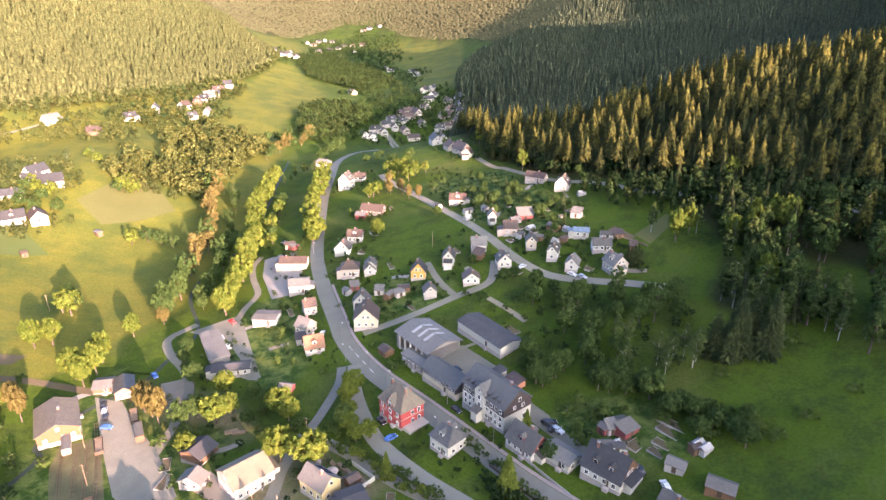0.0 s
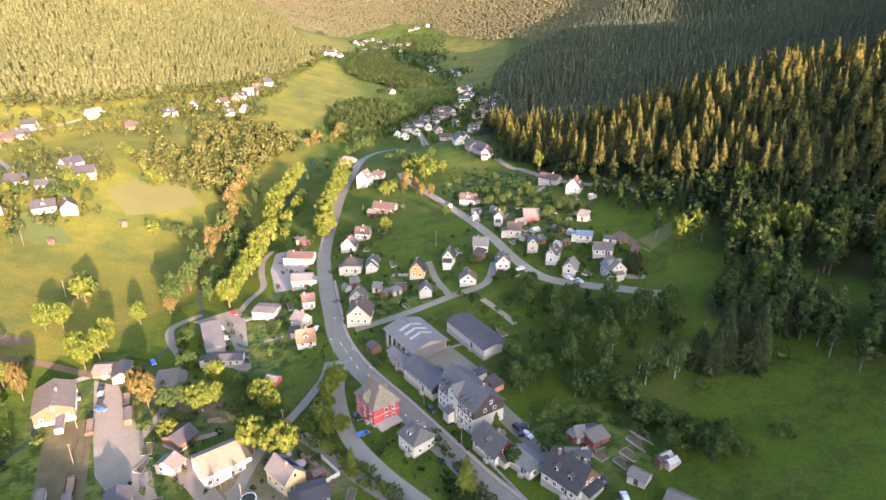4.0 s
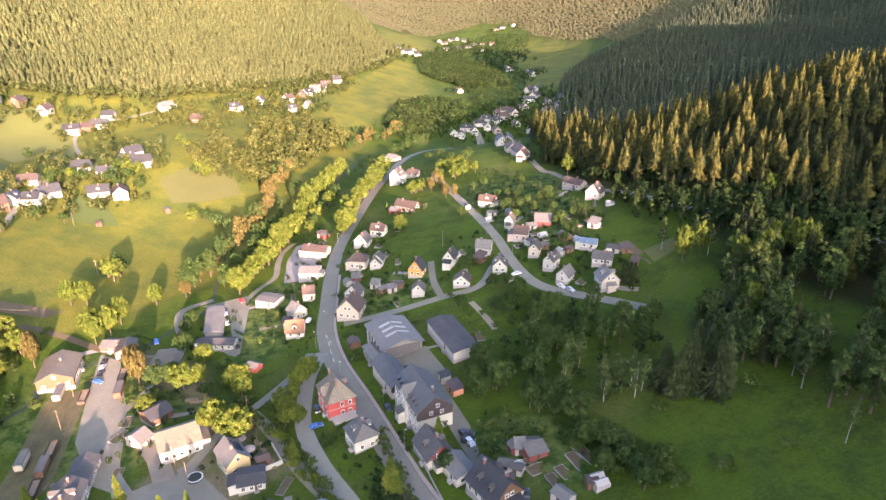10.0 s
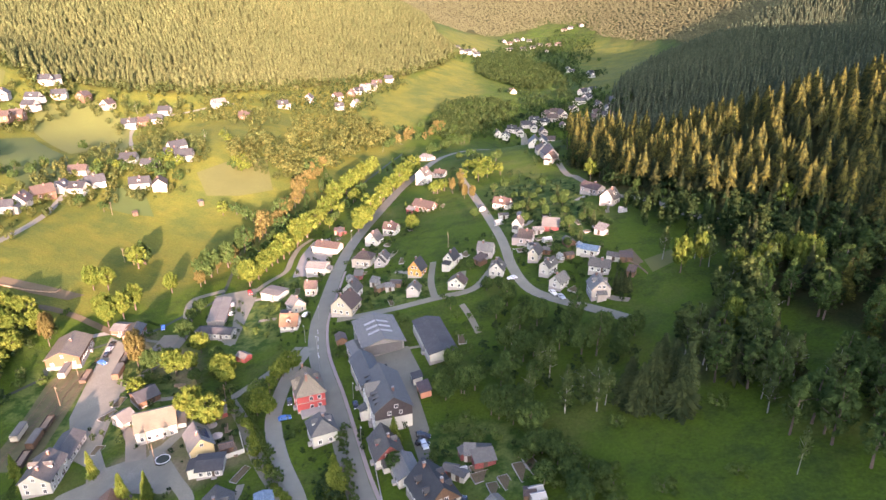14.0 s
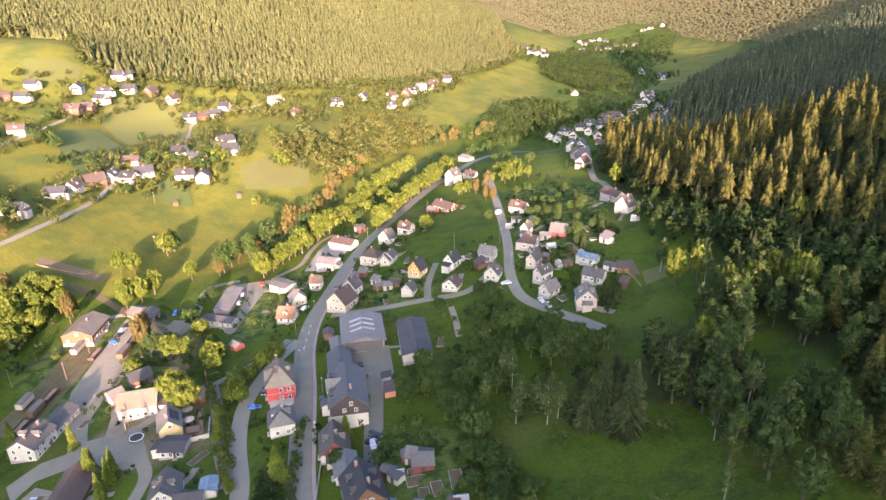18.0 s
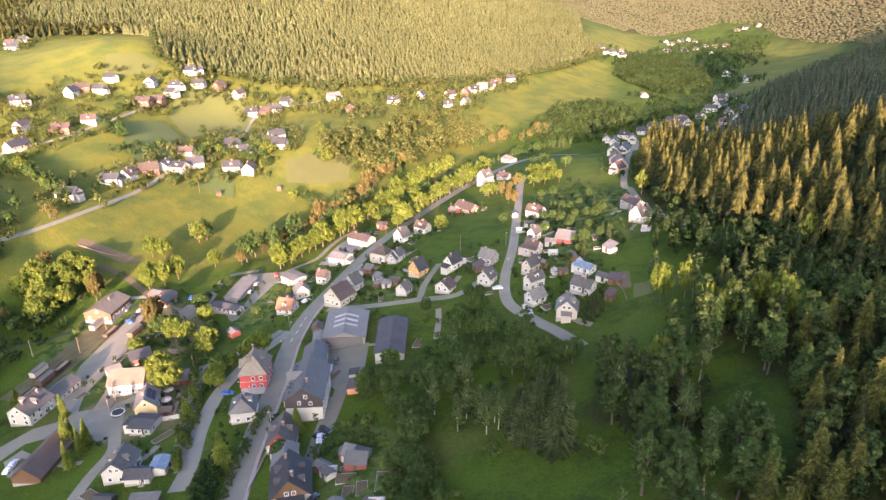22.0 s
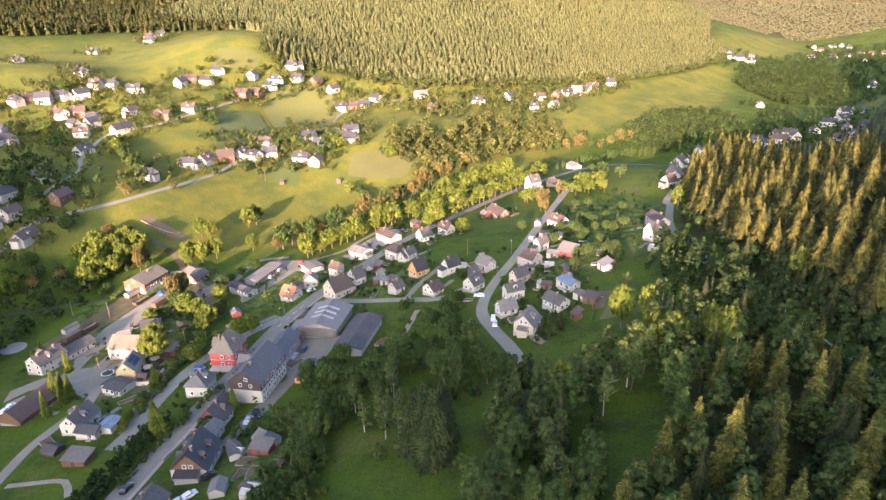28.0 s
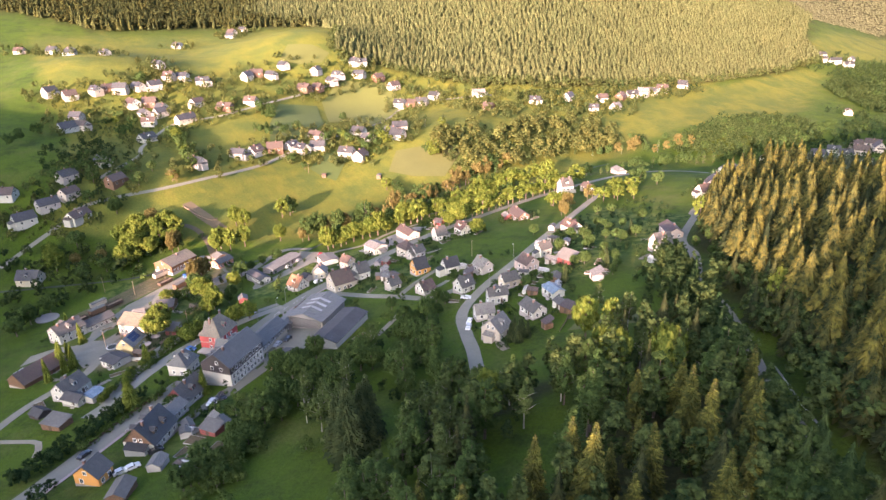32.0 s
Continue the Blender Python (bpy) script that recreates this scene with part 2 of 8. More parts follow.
def cladding(name, colour, pitch=6.0):
    m, nt, bsdf, _ = tree_of(name)
    co = nt.nodes.new("ShaderNodeTexCoord")
    wv = nt.nodes.new("ShaderNodeTexWave")
    wv.bands_direction = "Z"
    wv.inputs["Scale"].default_value, wv.inputs["Distortion"].default_value = pitch * 0.16, 0.4
    nt.links.new(co.outputs["Object"], wv.inputs["Vector"])
    g = noise_at(nt, 2.0, 5)
    col = mixer(nt, g, tuple(Vector(colour) * 0.7), tuple(Vector(colour) * 1.2))
    col = mixer(nt, wv.outputs["Fac"], tuple(Vector(colour) * 0.5), col)
    nt.links.new(col, bsdf.inputs["Base Color"])
    bsdf.inputs["Roughness"].default_value = 0.75
    bump(nt, bsdf, wv.outputs["Fac"], 0.4, 0.03)
    return m


GROUND = ground_material()
ASPHALT = surface("road_asphalt", (0.172, 0.168, 0.134), 0.8, 1.12, 0.9, 3.0, 0.15, 0.2)
OLD_ASPHALT = surface("patched_asphalt", (0.176, 0.168, 0.130), 0.7, 1.15, 0.9, 2.0, 0.12, 0.2)
CONCRETE = surface("concrete_paving", (0.24, 0.225, 0.20), 0.75, 1.15, 0.9, 2.0, 0.12, 0.3)
GRAVEL = surface("gravel", (0.21, 0.185, 0.14), 0.7, 1.25, 0.95, 3.0, 0.15, 0.6)
BALLAST = surface("track_ballast", (0.092, 0.090, 0.040), 0.6, 1.3, 0.95, 2.5, 0.2, 0.7)
MOWN = surface("mown_hay_field", (0.093, 0.102, 0.022), 0.85, 1.1, 0.95, 0.6, 0.03, 0.2)
DRY_FIELD = surface("dry_pasture", (0.087, 0.091, 0.024), 0.8, 1.12, 0.95, 0.6, 0.03, 0.2)
LUSH = surface("lush_pasture", (0.062, 0.086, 0.018), 0.85, 1.1, 0.95, 0.6, 0.03, 0.2)
EARTH = surface("bare_earth", (0.11, 0.085, 0.048), 0.7, 1.2, 0.95, 1.5, 0.12, 0.5)
RED_PAVING = surface("red_paving", (0.22, 0.18, 0.165), 0.8, 1.15, 0.9, 2.5, 0.2, 0.3)
PAINT_LINE = surface("road_paint", (0.72, 0.72, 0.70), 0.75, 1.05, 0.8, 5.0, 0.8, 0.0)
WATER = surface("stream_water", (0.03, 0.04, 0.03), 0.7, 1.2, 0.75, 1.0, 0.2, 0.2)
WALLS = dict(
    white=facade("white_render", (0.395, 0.388, 0.33)), cream=facade("cream_render", (0.39, 0.35, 0.265)), yellow=facade("yellow_render", (0.42, 0.34, 0.17)),
    grey=facade("grey_render", (0.33, 0.31, 0.28)), beige=facade("beige_render", (0.37, 0.33, 0.27)), pink=facade("pink_render", (0.36, 0.29, 0.25)),
    red=facade("red_render", (0.34, 0.055, 0.05)), orange=facade("orange_render", (0.50, 0.25, 0.06)), brick=facade("brick_red_wall", (0.36, 0.17, 0.10)),
    ochre=facade("ochre_brick", (0.145, 0.070, 0.032)), timber=cladding("brown_timber", (0.15, 0.085, 0.045)), dark=cladding("dark_slate_cladding", (0.045, 0.035, 0.035)),
    lattice=cladding("grey_lattice", (0.13, 0.125, 0.12), 14.0), redwood=cladding("dark_red_boards", (0.20, 0.05, 0.045)), steel=cladding("grey_sheet_cladding", (0.24, 0.225, 0.21), 9.0))
ROOFS = dict(
    lichen=roofing("lichen_tile_roof", (0.130, 0.110, 0.078), (0.16, 0.145, 0.09)), blueslate=roofing("blue_slate_roof", (0.076, 0.078, 0.076), (0.09, 0.09, 0.08)),
    slate=roofing("slate_roof", (0.069, 0.065, 0.057), (0.09, 0.088, 0.07)), black=roofing("black_tile_roof", (0.030, 0.030, 0.030), (0.04, 0.04, 0.035)),
    # Slate copy darkened to offset full sun, for the far houses only
    dimmed_slate=roofing("dimmed_slate_roof", (0.040, 0.041, 0.043), (0.055, 0.055, 0.045)),
    grey=roofing("grey_roof", (0.135, 0.128, 0.115), (0.15, 0.15, 0.11)), brown=roofing("brown_tile_roof", (0.070, 0.047, 0.036), (0.07, 0.065, 0.035)), red=roofing("red_tile_roof", (0.066, 0.038, 0.030)),
    orange=roofing("orange_tile_roof", (0.20, 0.095, 0.045)), blue=roofing("blue_sheet_roof", (0.12, 0.165, 0.22), (0.2, 0.25, 0.28), 0.4), tan=roofing("tan_fibre_roof", (0.150, 0.126, 0.086), (0.17, 0.145, 0.095)),
    felt=surface("roofing_felt", (0.120, 0.116, 0.105), 0.7, 1.25, 0.9, 1.5, 0.2, 0.2), bitumen=surface("bitumen_roof", (0.05, 0.05, 0.052), 0.7, 1.3, 0.85, 1.5, 0.2, 0.2))
SOLAR = surface("solar_glass", (0.02, 0.03, 0.07), 0.9, 1.1, 0.2, 3.0, 0.5, 0.0)
TRIM = surface("white_trim", (0.66, 0.65, 0.62), 0.9, 1.05, 0.6, 8.0, 1.0, 0.0)
PALE_SHEET = surface("skylight_sheet", (0.30, 0.295, 0.28), 0.85, 1.1, 0.5, 3.0, 0.4, 0.0)
BRICKWORK = surface("chimney_brick", (0.20, 0.115, 0.085), 0.7, 1.2, 0.9, 6.0, 1.0, 0.4)
PLINTH = surface("stone_plinth", (0.28, 0.26, 0.24), 0.75, 1.15, 0.9, 3.0, 0.6, 0.4)
GLASS = glass_pane()
WOOD = surface("weathered_wood", (0.20, 0.145, 0.095), 0.7, 1.25, 0.85, 5.0, 0.6, 0.3)
DARK_WOOD = surface("tarred_wood", (0.07, 0.05, 0.035), 0.7, 1.25, 0.85, 5.0, 0.6, 0.3)
BARK = surface("spruce_bark", (0.11, 0.085, 0.065), 0.6, 1.25, 0.95, 4.0, 0.6, 0.6)
BIRCH_BARK = surface("birch_bark", (0.34, 0.32, 0.28), 0.45, 1.1, 0.9, 2.5, 0.8, 0.4)
STEEL = surface("rusty_steel", (0.16, 0.10, 0.07), 0.7, 1.3, 0.6, 4.0, 0.6, 0.2, 0.6)
TYRE = surface("tyre_rubber", (0.02, 0.02, 0.02), 0.8, 1.2, 0.9, 5.0, 1.0, 0.0)
PAINTS = dict(
    white=surface("white_car_paint", (0.55, 0.55, 0.54), 0.95, 1.03, 0.25, 2.0, 0.4, 0.0, 0.0, 0.05, 0.6), black=surface("black_car_paint", (0.02, 0.02, 0.022), 0.9, 1.1, 0.22, 2.0, 0.4, 0.0, 0.0, 0.05, 0.6),
    red=surface("red_car_paint", (0.42, 0.03, 0.03), 0.9, 1.05, 0.25, 2.0, 0.4, 0.0, 0.0, 0.05, 0.6), blue=surface("blue_car_paint", (0.06, 0.13, 0.34), 0.9, 1.05, 0.25, 2.0, 0.4, 0.0, 0.0, 0.05, 0.6),
    silver=surface("silver_car_paint", (0.42, 0.43, 0.44), 0.9, 1.05, 0.3, 2.0, 0.4, 0.0, 0.3, 0.05, 0.6))
LEAVES = foliage("broad_leaves", (0.034, 0.066, 0.020), (0.094, 0.138, 0.036), 0.3)
LIME = foliage("lime_leaves", (0.072, 0.115, 0.020), (0.190, 0.220, 0.040), 0.34)
BIRCH_LEAVES = foliage("birch_leaves", (0.052, 0.084, 0.028), (0.115, 0.150, 0.046), 0.32)
RUSSET = foliage("russet_leaves", (0.095, 0.090, 0.030), (0.170, 0.148, 0.050), 0.3)
NEEDLES = foliage("spruce_needles", (0.030, 0.042, 0.014), (0.150, 0.152, 0.030), 0.15, (0.092, 0.098, 0.022))
# Darker copy of the needles for spruces that stand in shade
SHADED_CLUMP_NEEDLES = foliage("shaded_clump_needles", (0.022, 0.036, 0.016), (0.066, 0.086, 0.030), 0.12)
HEDGE = foliage("hedge_leaves", (0.045, 0.078, 0.020), (0.105, 0.145, 0.036), 0.28)
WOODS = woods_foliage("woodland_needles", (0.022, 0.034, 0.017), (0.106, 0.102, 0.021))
# Needles again, lightened in colour for the sunlit western hillside
SUNLIT_NEEDLES = woods_foliage("sunlit_tone_needles", (0.070, 0.086, 0.034), (0.122, 0.134, 0.052))
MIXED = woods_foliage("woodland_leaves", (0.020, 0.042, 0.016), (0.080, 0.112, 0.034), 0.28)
# MIXED again, its colour lightened for slopes the sun falls on
SUNLIT_LEAVES = woods_foliage("sunlit_tone_leaves", (0.044, 0.070, 0.024), (0.155, 0.165, 0.046), 0.3)
# Grey-green needle copy with the back hill's shade put into its colour
SHADED_NEEDLES = woods_foliage("shaded_hill_needles", (0.042, 0.062, 0.038), (0.088, 0.102, 0.058))
# Base colour lightened to stand in for haze on the far hills
HAZY_NEEDLES = woods_foliage("hazed_distant_woods", (0.080, 0.086, 0.044), (0.106, 0.112, 0.056))


# ---- building blocks ----
FOOTPRINTS = []  # what woods and shrubs keep clear of: x, y, radius
HOMES = []


def mesh_from(name, bm, *materials):
    bm.normal_update()
    me = bpy.data.meshes.new(name)
    bm.to_mesh(me)
    bm.free()
    for m in materials:
        me.materials.append(m)
    return me


def part(name, bm, material, parent, label=""):
    """One mesh object under a thing or a part."""
    me = bm if isinstance(bm, bpy.types.Mesh) else mesh_from(name, bm, *(material if isinstance(material, (list, tuple)) else [material]))
    ob = new(name, me)
    ob.parent = parent
    if label:
        ob["label"] = label
    return ob


def thing(name, label, category, x, y, z=None, turn=0.0, group="", kind=""):
    ob = new(name)
    ob.empty_display_size = 0.5
    ob.matrix_basis = pose(x, y, ground_at(x, y) if z is None else z, 0, 0, turn)
    return tagged(ob, label, category, group, kind)


def box(bm, x0, x1, y0, y1, z0, z1, mat=0):
    v = [bm.verts.new((x, y, z)) for z in (z0, z1) for y in (y0, y1) for x in (x0, x1)]
    for q in ((0, 2, 3, 1), (4, 5, 7, 6), (0, 1, 5, 4), (1, 3, 7, 5), (3, 2, 6, 7), (2, 0, 4, 6)):
        bm.faces.new([v[i] for i in q]).material_index = mat


def block(*a):
    bm = bmesh.new()
    box(bm, *a)
    return bm


def tube(bm, p, q, r0, r1, sides=6, mat=0):
    p, q = Vector(p), Vector(q)
    m = (q - p).to_track_quat("Z", "Y").to_matrix()
    rings = [[bm.verts.new(c + m @ Vector((r * math.cos(6.2832 * i / sides), r * math.sin(6.2832 * i / sides), 0))) for i in range(sides)] for c, r in ((p, r0), (q, r1))]
    for i in range(sides):
        bm.faces.new((rings[0][i], rings[0][(i + 1) % sides], rings[1][(i + 1) % sides], rings[1][i])).material_index = mat
    bm.faces.new(rings[1]).material_index = mat
    bm.faces.new(rings[0][::-1]).material_index = mat


def uv_slab(bm, corners, thick):
    """A roof slab from four corners (eave left, eave right, ridge right, ridge left), with metres along the slope as its layout."""
    layer = bm.loops.layers.uv.verify()
    a, b, c, d = (Vector(p) for p in corners)
    n = (b - a).cross(d - a).normalized()
    top = [bm.verts.new(p + n * thick) for p in (a, b, c, d)]
    low = [bm.verts.new(p) for p in (a, b, c, d)]
    u = (b - a).normalized()
    w = n.cross(u)
    for face in ([top[0], top[1], top[2], top[3]], [low[3], low[2], low[1], low[0]], *([low[i], low[(i + 1) % 4], top[(i + 1) % 4], top[i]] for i in range(4))):
        try:
            f = bm.faces.new(face)
        except ValueError:
            continue
        for lp in f.loops:
            r = lp.vert.co - a
            lp[layer].uv = (r.dot(u), r.dot(w))


# ---- ground ----
LEFT_HILL = [(-980, 560), (-820, 440), (-612, 526), (-469, 437), (-445, 444), (-445, 474), (-429, 513), (-393, 536), (-343, 556), (-304, 609), (-287, 674), (-274, 731), (-257, 810), (-253, 940), (-272, 1103), (-330, 1150), (-420, 1330), (-520, 1300), (-560, 1080), (-680, 900), (-820, 760), (-960, 680)]
LEFT_BACK = [(-722, 232), (-725, 290), (-730, 356), (-711, 444), (-647, 545), (-790, 450), (-980, 560), (-1080, 420), (-1080, 150), (-1000, 0)]
RIGHT_HILL = [(14, 520), (2, 620), (12, 700), (16, 760), (18, 850), (20, 950), (60, 1150), (220, 1300), (500, 1250), (620, 800), (560, 400), (430, 130), (330, 90), (260, 180), (212, 230), (184, 250), (167, 266), (154, 280), (132, 301), (111, 319), (91, 342), (72, 358), (50, 394), (32, 430)]
MIXED_SLOPE = [(112, 314), (118, 290), (119, 268), (117, 246), (109, 228), (99, 214), (105, 193), (119, 185), (134, 181), (150, 173), (170, 163), (195, 152), (222, 176), (205, 216), (176, 238), (165, 247), (148, 266), (130, 287), (119, 304)]
KNOLL = [(-324, 1079), (-359, 1265), (-436, 1676), (-339, 1576), (-265, 1299), (-283, 1091)]
FAR_MEADOW = [(-153, 1556), (-83, 1595), (43, 1448), (23, 859), (-34, 952), (-62, 1251), (-128, 1401)]
FAR_WOODS = [(-1900, 1500), (-1100, 1350), (-520, 1300), (-420, 1330), (-430, 1400), (-450, 1540), (-370, 1650), (-340, 1735), (-262, 1835), (-165, 1785), (-100, 1645), (15, 1495), (60, 1450), (150, 1150), (220, 1300), (500, 1250), (1500, 1100), (1700, 2600), (300, 3200), (-900, 3200), (-2300, 2600)]
GLADE = [(119, 262), (127, 236), (133, 238), (142, 219), (150, 211), (157, 192), (150, 176), (122, 170), (112, 190), (118, 215)]
FORESTS = [LEFT_HILL, LEFT_BACK, RIGHT_HILL, MIXED_SLOPE, FAR_WOODS]
# Meadows painted as sunlit; the far one's pale tone stands in for haze
SUNLIT_MEADOWS = [[(-211, 183), (-226, 212), (-253, 290), (-243, 333), (-203, 342), (-168, 343), (-128, 281), (-149, 242), (-156, 215), (-175, 193)], [(-387, 366), (-416, 445), (-390, 479), (-371, 466), (-334, 399), (-339, 347), (-362, 329)], [(-713, 229), (-641, 542), (-432, 425), (-463, 373), (-449, 269), (-455, 182)], [(-238, 640), (-232, 740), (-239, 999), (-195, 814), (-156, 621), (-200, 620)], [(-700, 150), (-330, 150), (-200, 130), (-160, 190), (-125, 270), (-120, 430), (-150, 600), (-230, 760), (-260, 850), (-330, 760), (-420, 640), (-700, 520)], KNOLL, FAR_MEADOW, [(-230, 620), (-255, 940), (-262, 1060), (-215, 1010), (-150, 820), (-160, 640)]]
GARDENS = [[(-17, 391), (38, 398), (67, 291), (55, 280), (31, 298), (15, 320)], [(-43, 253), (-24, 270), (2, 260), (4, 238), (-23, 237)], [(32, 166), (58, 171), (73, 144), (47, 139)], [(-131, 139), (-139, 195), (-130, 216), (-72, 170), (-69, 134)], [(-94, 221), (-90, 257), (-79, 271), (-48, 213), (-59, 197)]]
YARDS = [[(-116, 192), (-115, 214), (-75, 185), (-62, 163), (-88, 173)], [(-61, 131), (-62, 163), (-39, 168), (-15, 142), (-30, 123)]]


def spread(a, b, fine, reach_low, reach_high, grow):
    """Grid lines: fine from a to b, ever wider outside."""
    mid = list(np.arange(a, b + 0.1, fine))
    low, step, v = [], fine, a
    while v > reach_low:
        step *= grow
        v -= step
        low.append(v)
    high, step, v = [], fine, mid[-1]
    while v < reach_high:
        step *= grow
        v += step
        high.append(v)
    return np.array(low[::-1] + mid + high)


def build_ground():
    xs, ys = spread(-330, 260, 3.0, -4200, 4200, 1.07), spread(60, 480, 3.0, -3000, 4800, 1.07)
    gx, gy = np.meshgrid(xs, ys)
    gz = terrain(gx, gy)
    n, m = len(ys), len(xs)
    co = np.stack([gx, gy, gz], -1).reshape(-1, 3)
    idx = np.arange(n * m).reshape(n, m)
    quads = np.stack([idx[:-1, :-1], idx[:-1, 1:], idx[1:, 1:], idx[1:, :-1]], -1).reshape(-1, 4)
    me = bpy.data.meshes.new("ground")
    me.from_pydata(co.tolist(), [], quads.tolist())
    me.polygons.foreach_set("use_smooth", np.ones(len(quads), bool))
    for name, polys in (("woodland", FORESTS), ("hay", SUNLIT_MEADOWS), ("garden", GARDENS), ("yard", YARDS)):
        v = np.zeros(len(co))
        wob = 4.0 * np.sin(co[:, 0] * 0.11 + 1.3 * np.sin(co[:, 1] * 0.07))
        for p in polys:
            v = np.maximum(v, inside(p, co[:, 0] + wob * 0.6, co[:, 1] + wob).astype(float))
        if name == "woodland":
            v[inside(GLADE, co[:, 0], co[:, 1])] = 0.0
        v = v.reshape(n, m)
        v[1:-1, 1:-1] = (v[1:-1, 1:-1] * 2 + v[:-2, 1:-1] + v[2:, 1:-1] + v[1:-1, :-2] + v[1:-1, 2:]) / 6
        at = me.attributes.new(name, "FLOAT", "POINT")
        at.data.foreach_set("value", v.reshape(-1))
    me.materials.append(GROUND)
    tagged(new("ground", me), "green valley meadows and wooded hillsides rising on both sides", "ground", kind="structure")


build_ground()


def smooth_line(points, step=3.0):
    """A rounded line through the points, evenly cut."""
    p = [Vector(q) for q in points]
    p = [p[0] * 2 - p[1]] + p + [p[-1] * 2 - p[-2]]
    out = []
    for i in range(1, len(p) - 2):
        n = max(2, int((p[i + 1] - p[i]).length / step))
        for k in range(n):
            t = k / n
            out.append(0.5 * (2 * p[i] + (p[i + 1] - p[i - 1]) * t + (2 * p[i - 1] - 5 * p[i] + 4 * p[i + 1] - p[i + 2]) * t * t + (3 * p[i] - p[i - 1] - 3 * p[i + 1] + p[i + 2]) * t ** 3))
    return out + [p[-2]]


def ribbon(points, width, lift, offset=0.0, step=3.0, dashes=None, across=4):
    bm = bmesh.new()
    line = smooth_line(points, step)
    rows = []
    for i, p in enumerate(line):
        d = (line[min(i + 1, len(line) - 1)] - line[max(i - 1, 0)]).normalized()
        nrm = Vector((-d.y, d.x))
        row = []
        for k in range(across + 1):
            q = p + nrm * (offset + width * (k / across - 0.5))
            row.append(bm.verts.new((q.x, q.y, ground_at(q.x, q.y) + lift)))
        rows.append(row)
    for i in range(len(rows) - 1):
        if dashes and (i // dashes) % 2:
            continue
        for k in range(across):
            bm.faces.new((rows[i][k + 1], rows[i][k], rows[i + 1][k], rows[i + 1][k + 1]))
    low = [v for v in bm.verts if not v.link_faces]
    bmesh.ops.delete(bm, geom=low, context="VERTS")
    return bm


def road(name, points, width, material, label, lift=0.16, kind="structure", category="road", **k):
    FOOTPRINTS.extend((p.x, p.y, width / 2 + 0.9) for p in smooth_line(points, 4.0))
    ob = new(name, mesh_from(name, ribbon(points, width, lift, **k), material))
    return tagged(ob, label, category, kind=kind)


def patch(name, poly, material, label, lift=0.12, category="yard"):
    """A paved or worn area laid over the ground."""
    from mathutils import geometry
    xs, ys = [p[0] for p in poly], [p[1] for p in poly]
    rim = []
    for a, b in zip(poly, poly[1:] + poly[:1]):
        n = max(1, int(math.dist(a, b) / 4))
        rim += [Vector((a[0] + (b[0] - a[0]) * i / n, a[1] + (b[1] - a[1]) * i / n)) for i in range(n)]
    gx, gy = np.meshgrid(np.arange(min(xs) + 2, max(xs), 4.0), np.arange(min(ys) + 2, max(ys), 4.0))
    ok = inside(poly, gx, gy)
    pts = rim + [Vector(q) for q in zip(gx[ok], gy[ok])]
    edges = [(i, (i + 1) % len(rim)) for i in range(len(rim))]
    verts, _, faces, *_ = geometry.delaunay_2d_cdt(pts, edges, [], 1, 0.05)
    me = bpy.data.meshes.new(name)
    me.from_pydata([(v.x, v.y, ground_at(v.x, v.y) + lift) for v in verts], [], [list(f) for f in faces])
    me.materials.append(material)
    return tagged(new(name, me), label, category, kind="structure")


MAIN = [(118.0, 28.0), (84.0, 66.0), (62.0, 95.0), (27.6, 133.4), (14.2, 150.1), (-5.6, 175.7), (-25.4, 200.4), (-38.4, 222.3), (-45.9, 242.7), (-55.7, 270.9), (-65.1, 305.4), (-71.3, 349.1), (-77.6, 400.3), (-80.0, 440.0), (-83.0, 500.0), (-72.0, 560.0), (-60.0, 620.0)]
road("road", MAIN, 7.0, ASPHALT, "grey asphalt main street curving through the village")
road("pavement", MAIN[2:10], 1.2, RED_PAVING, "narrow paved footway beside the main street", 0.24, offset=-4.2, category="pavement")
road("road_marking", MAIN[6:8], 0.15, PAINT_LINE, "dashed white centre line on asphalt", 0.22, across=1, step=1.5, dashes=2, category="road marking")
road("road", [(-33.0, 207.0), (-31.2, 191.1), (-26.0, 174.7), (-19.3, 160.6), (-6.1, 144.6), (8.2, 131.0), (15.0, 122.5)], 5.4, ASPHALT, "side street bending round the red house")
road("lane", [(-46.0, 171.2), (-30.8, 159.5), (-12.4, 142.8), (0.0, 133.5), (8.0, 128.5)], 4.2, OLD_ASPHALT, "patched lane between hedges")
road("lane", [(-44.6, 169.3), (-48.6, 154.4), (-49.1, 142.2), (-50.0, 125.0)], 4.0, OLD_ASPHALT, "lane passing the walled garden")
road("lane", [(-43.9, 170.6), (-40.9, 180.3), (-37.4, 195.8), (-37.9, 206.4)], 3.6, OLD_ASPHALT, "lane from the village to the station")
road("lane", [(-94.3, 166.0), (-93.2, 182.6), (-95.4, 202.3), (-102.6, 215.9), (-113.4, 228.8), (-117.9, 240.2), (-109.6, 251.6)], 3.6, OLD_ASPHALT, "winding path beside the park")
road("lane", [(88.0, 228.0), (74.6, 235.9), (62.6, 241.8), (45.9, 251.8), (33.6, 270.2), (21.1, 298.3), (5.9, 328.1), (-18.2, 374.4), (-36.5, 409.5), (-42.0, 425.0)], 4.5, OLD_ASPHALT, "lane rising past the eastern houses")
road("lane", [(-32.1, 227.7), (-11.7, 236.4), (5.6, 245.4), (20.6, 253.1), (24.5, 270.1)], 4.0, OLD_ASPHALT, "lane from the main street to the hall")
road("lane", [(6.1, 245.4), (-1.2, 259.5), (-7.1, 278.0)], 3.0, OLD_ASPHALT, "narrow lane between gardens")
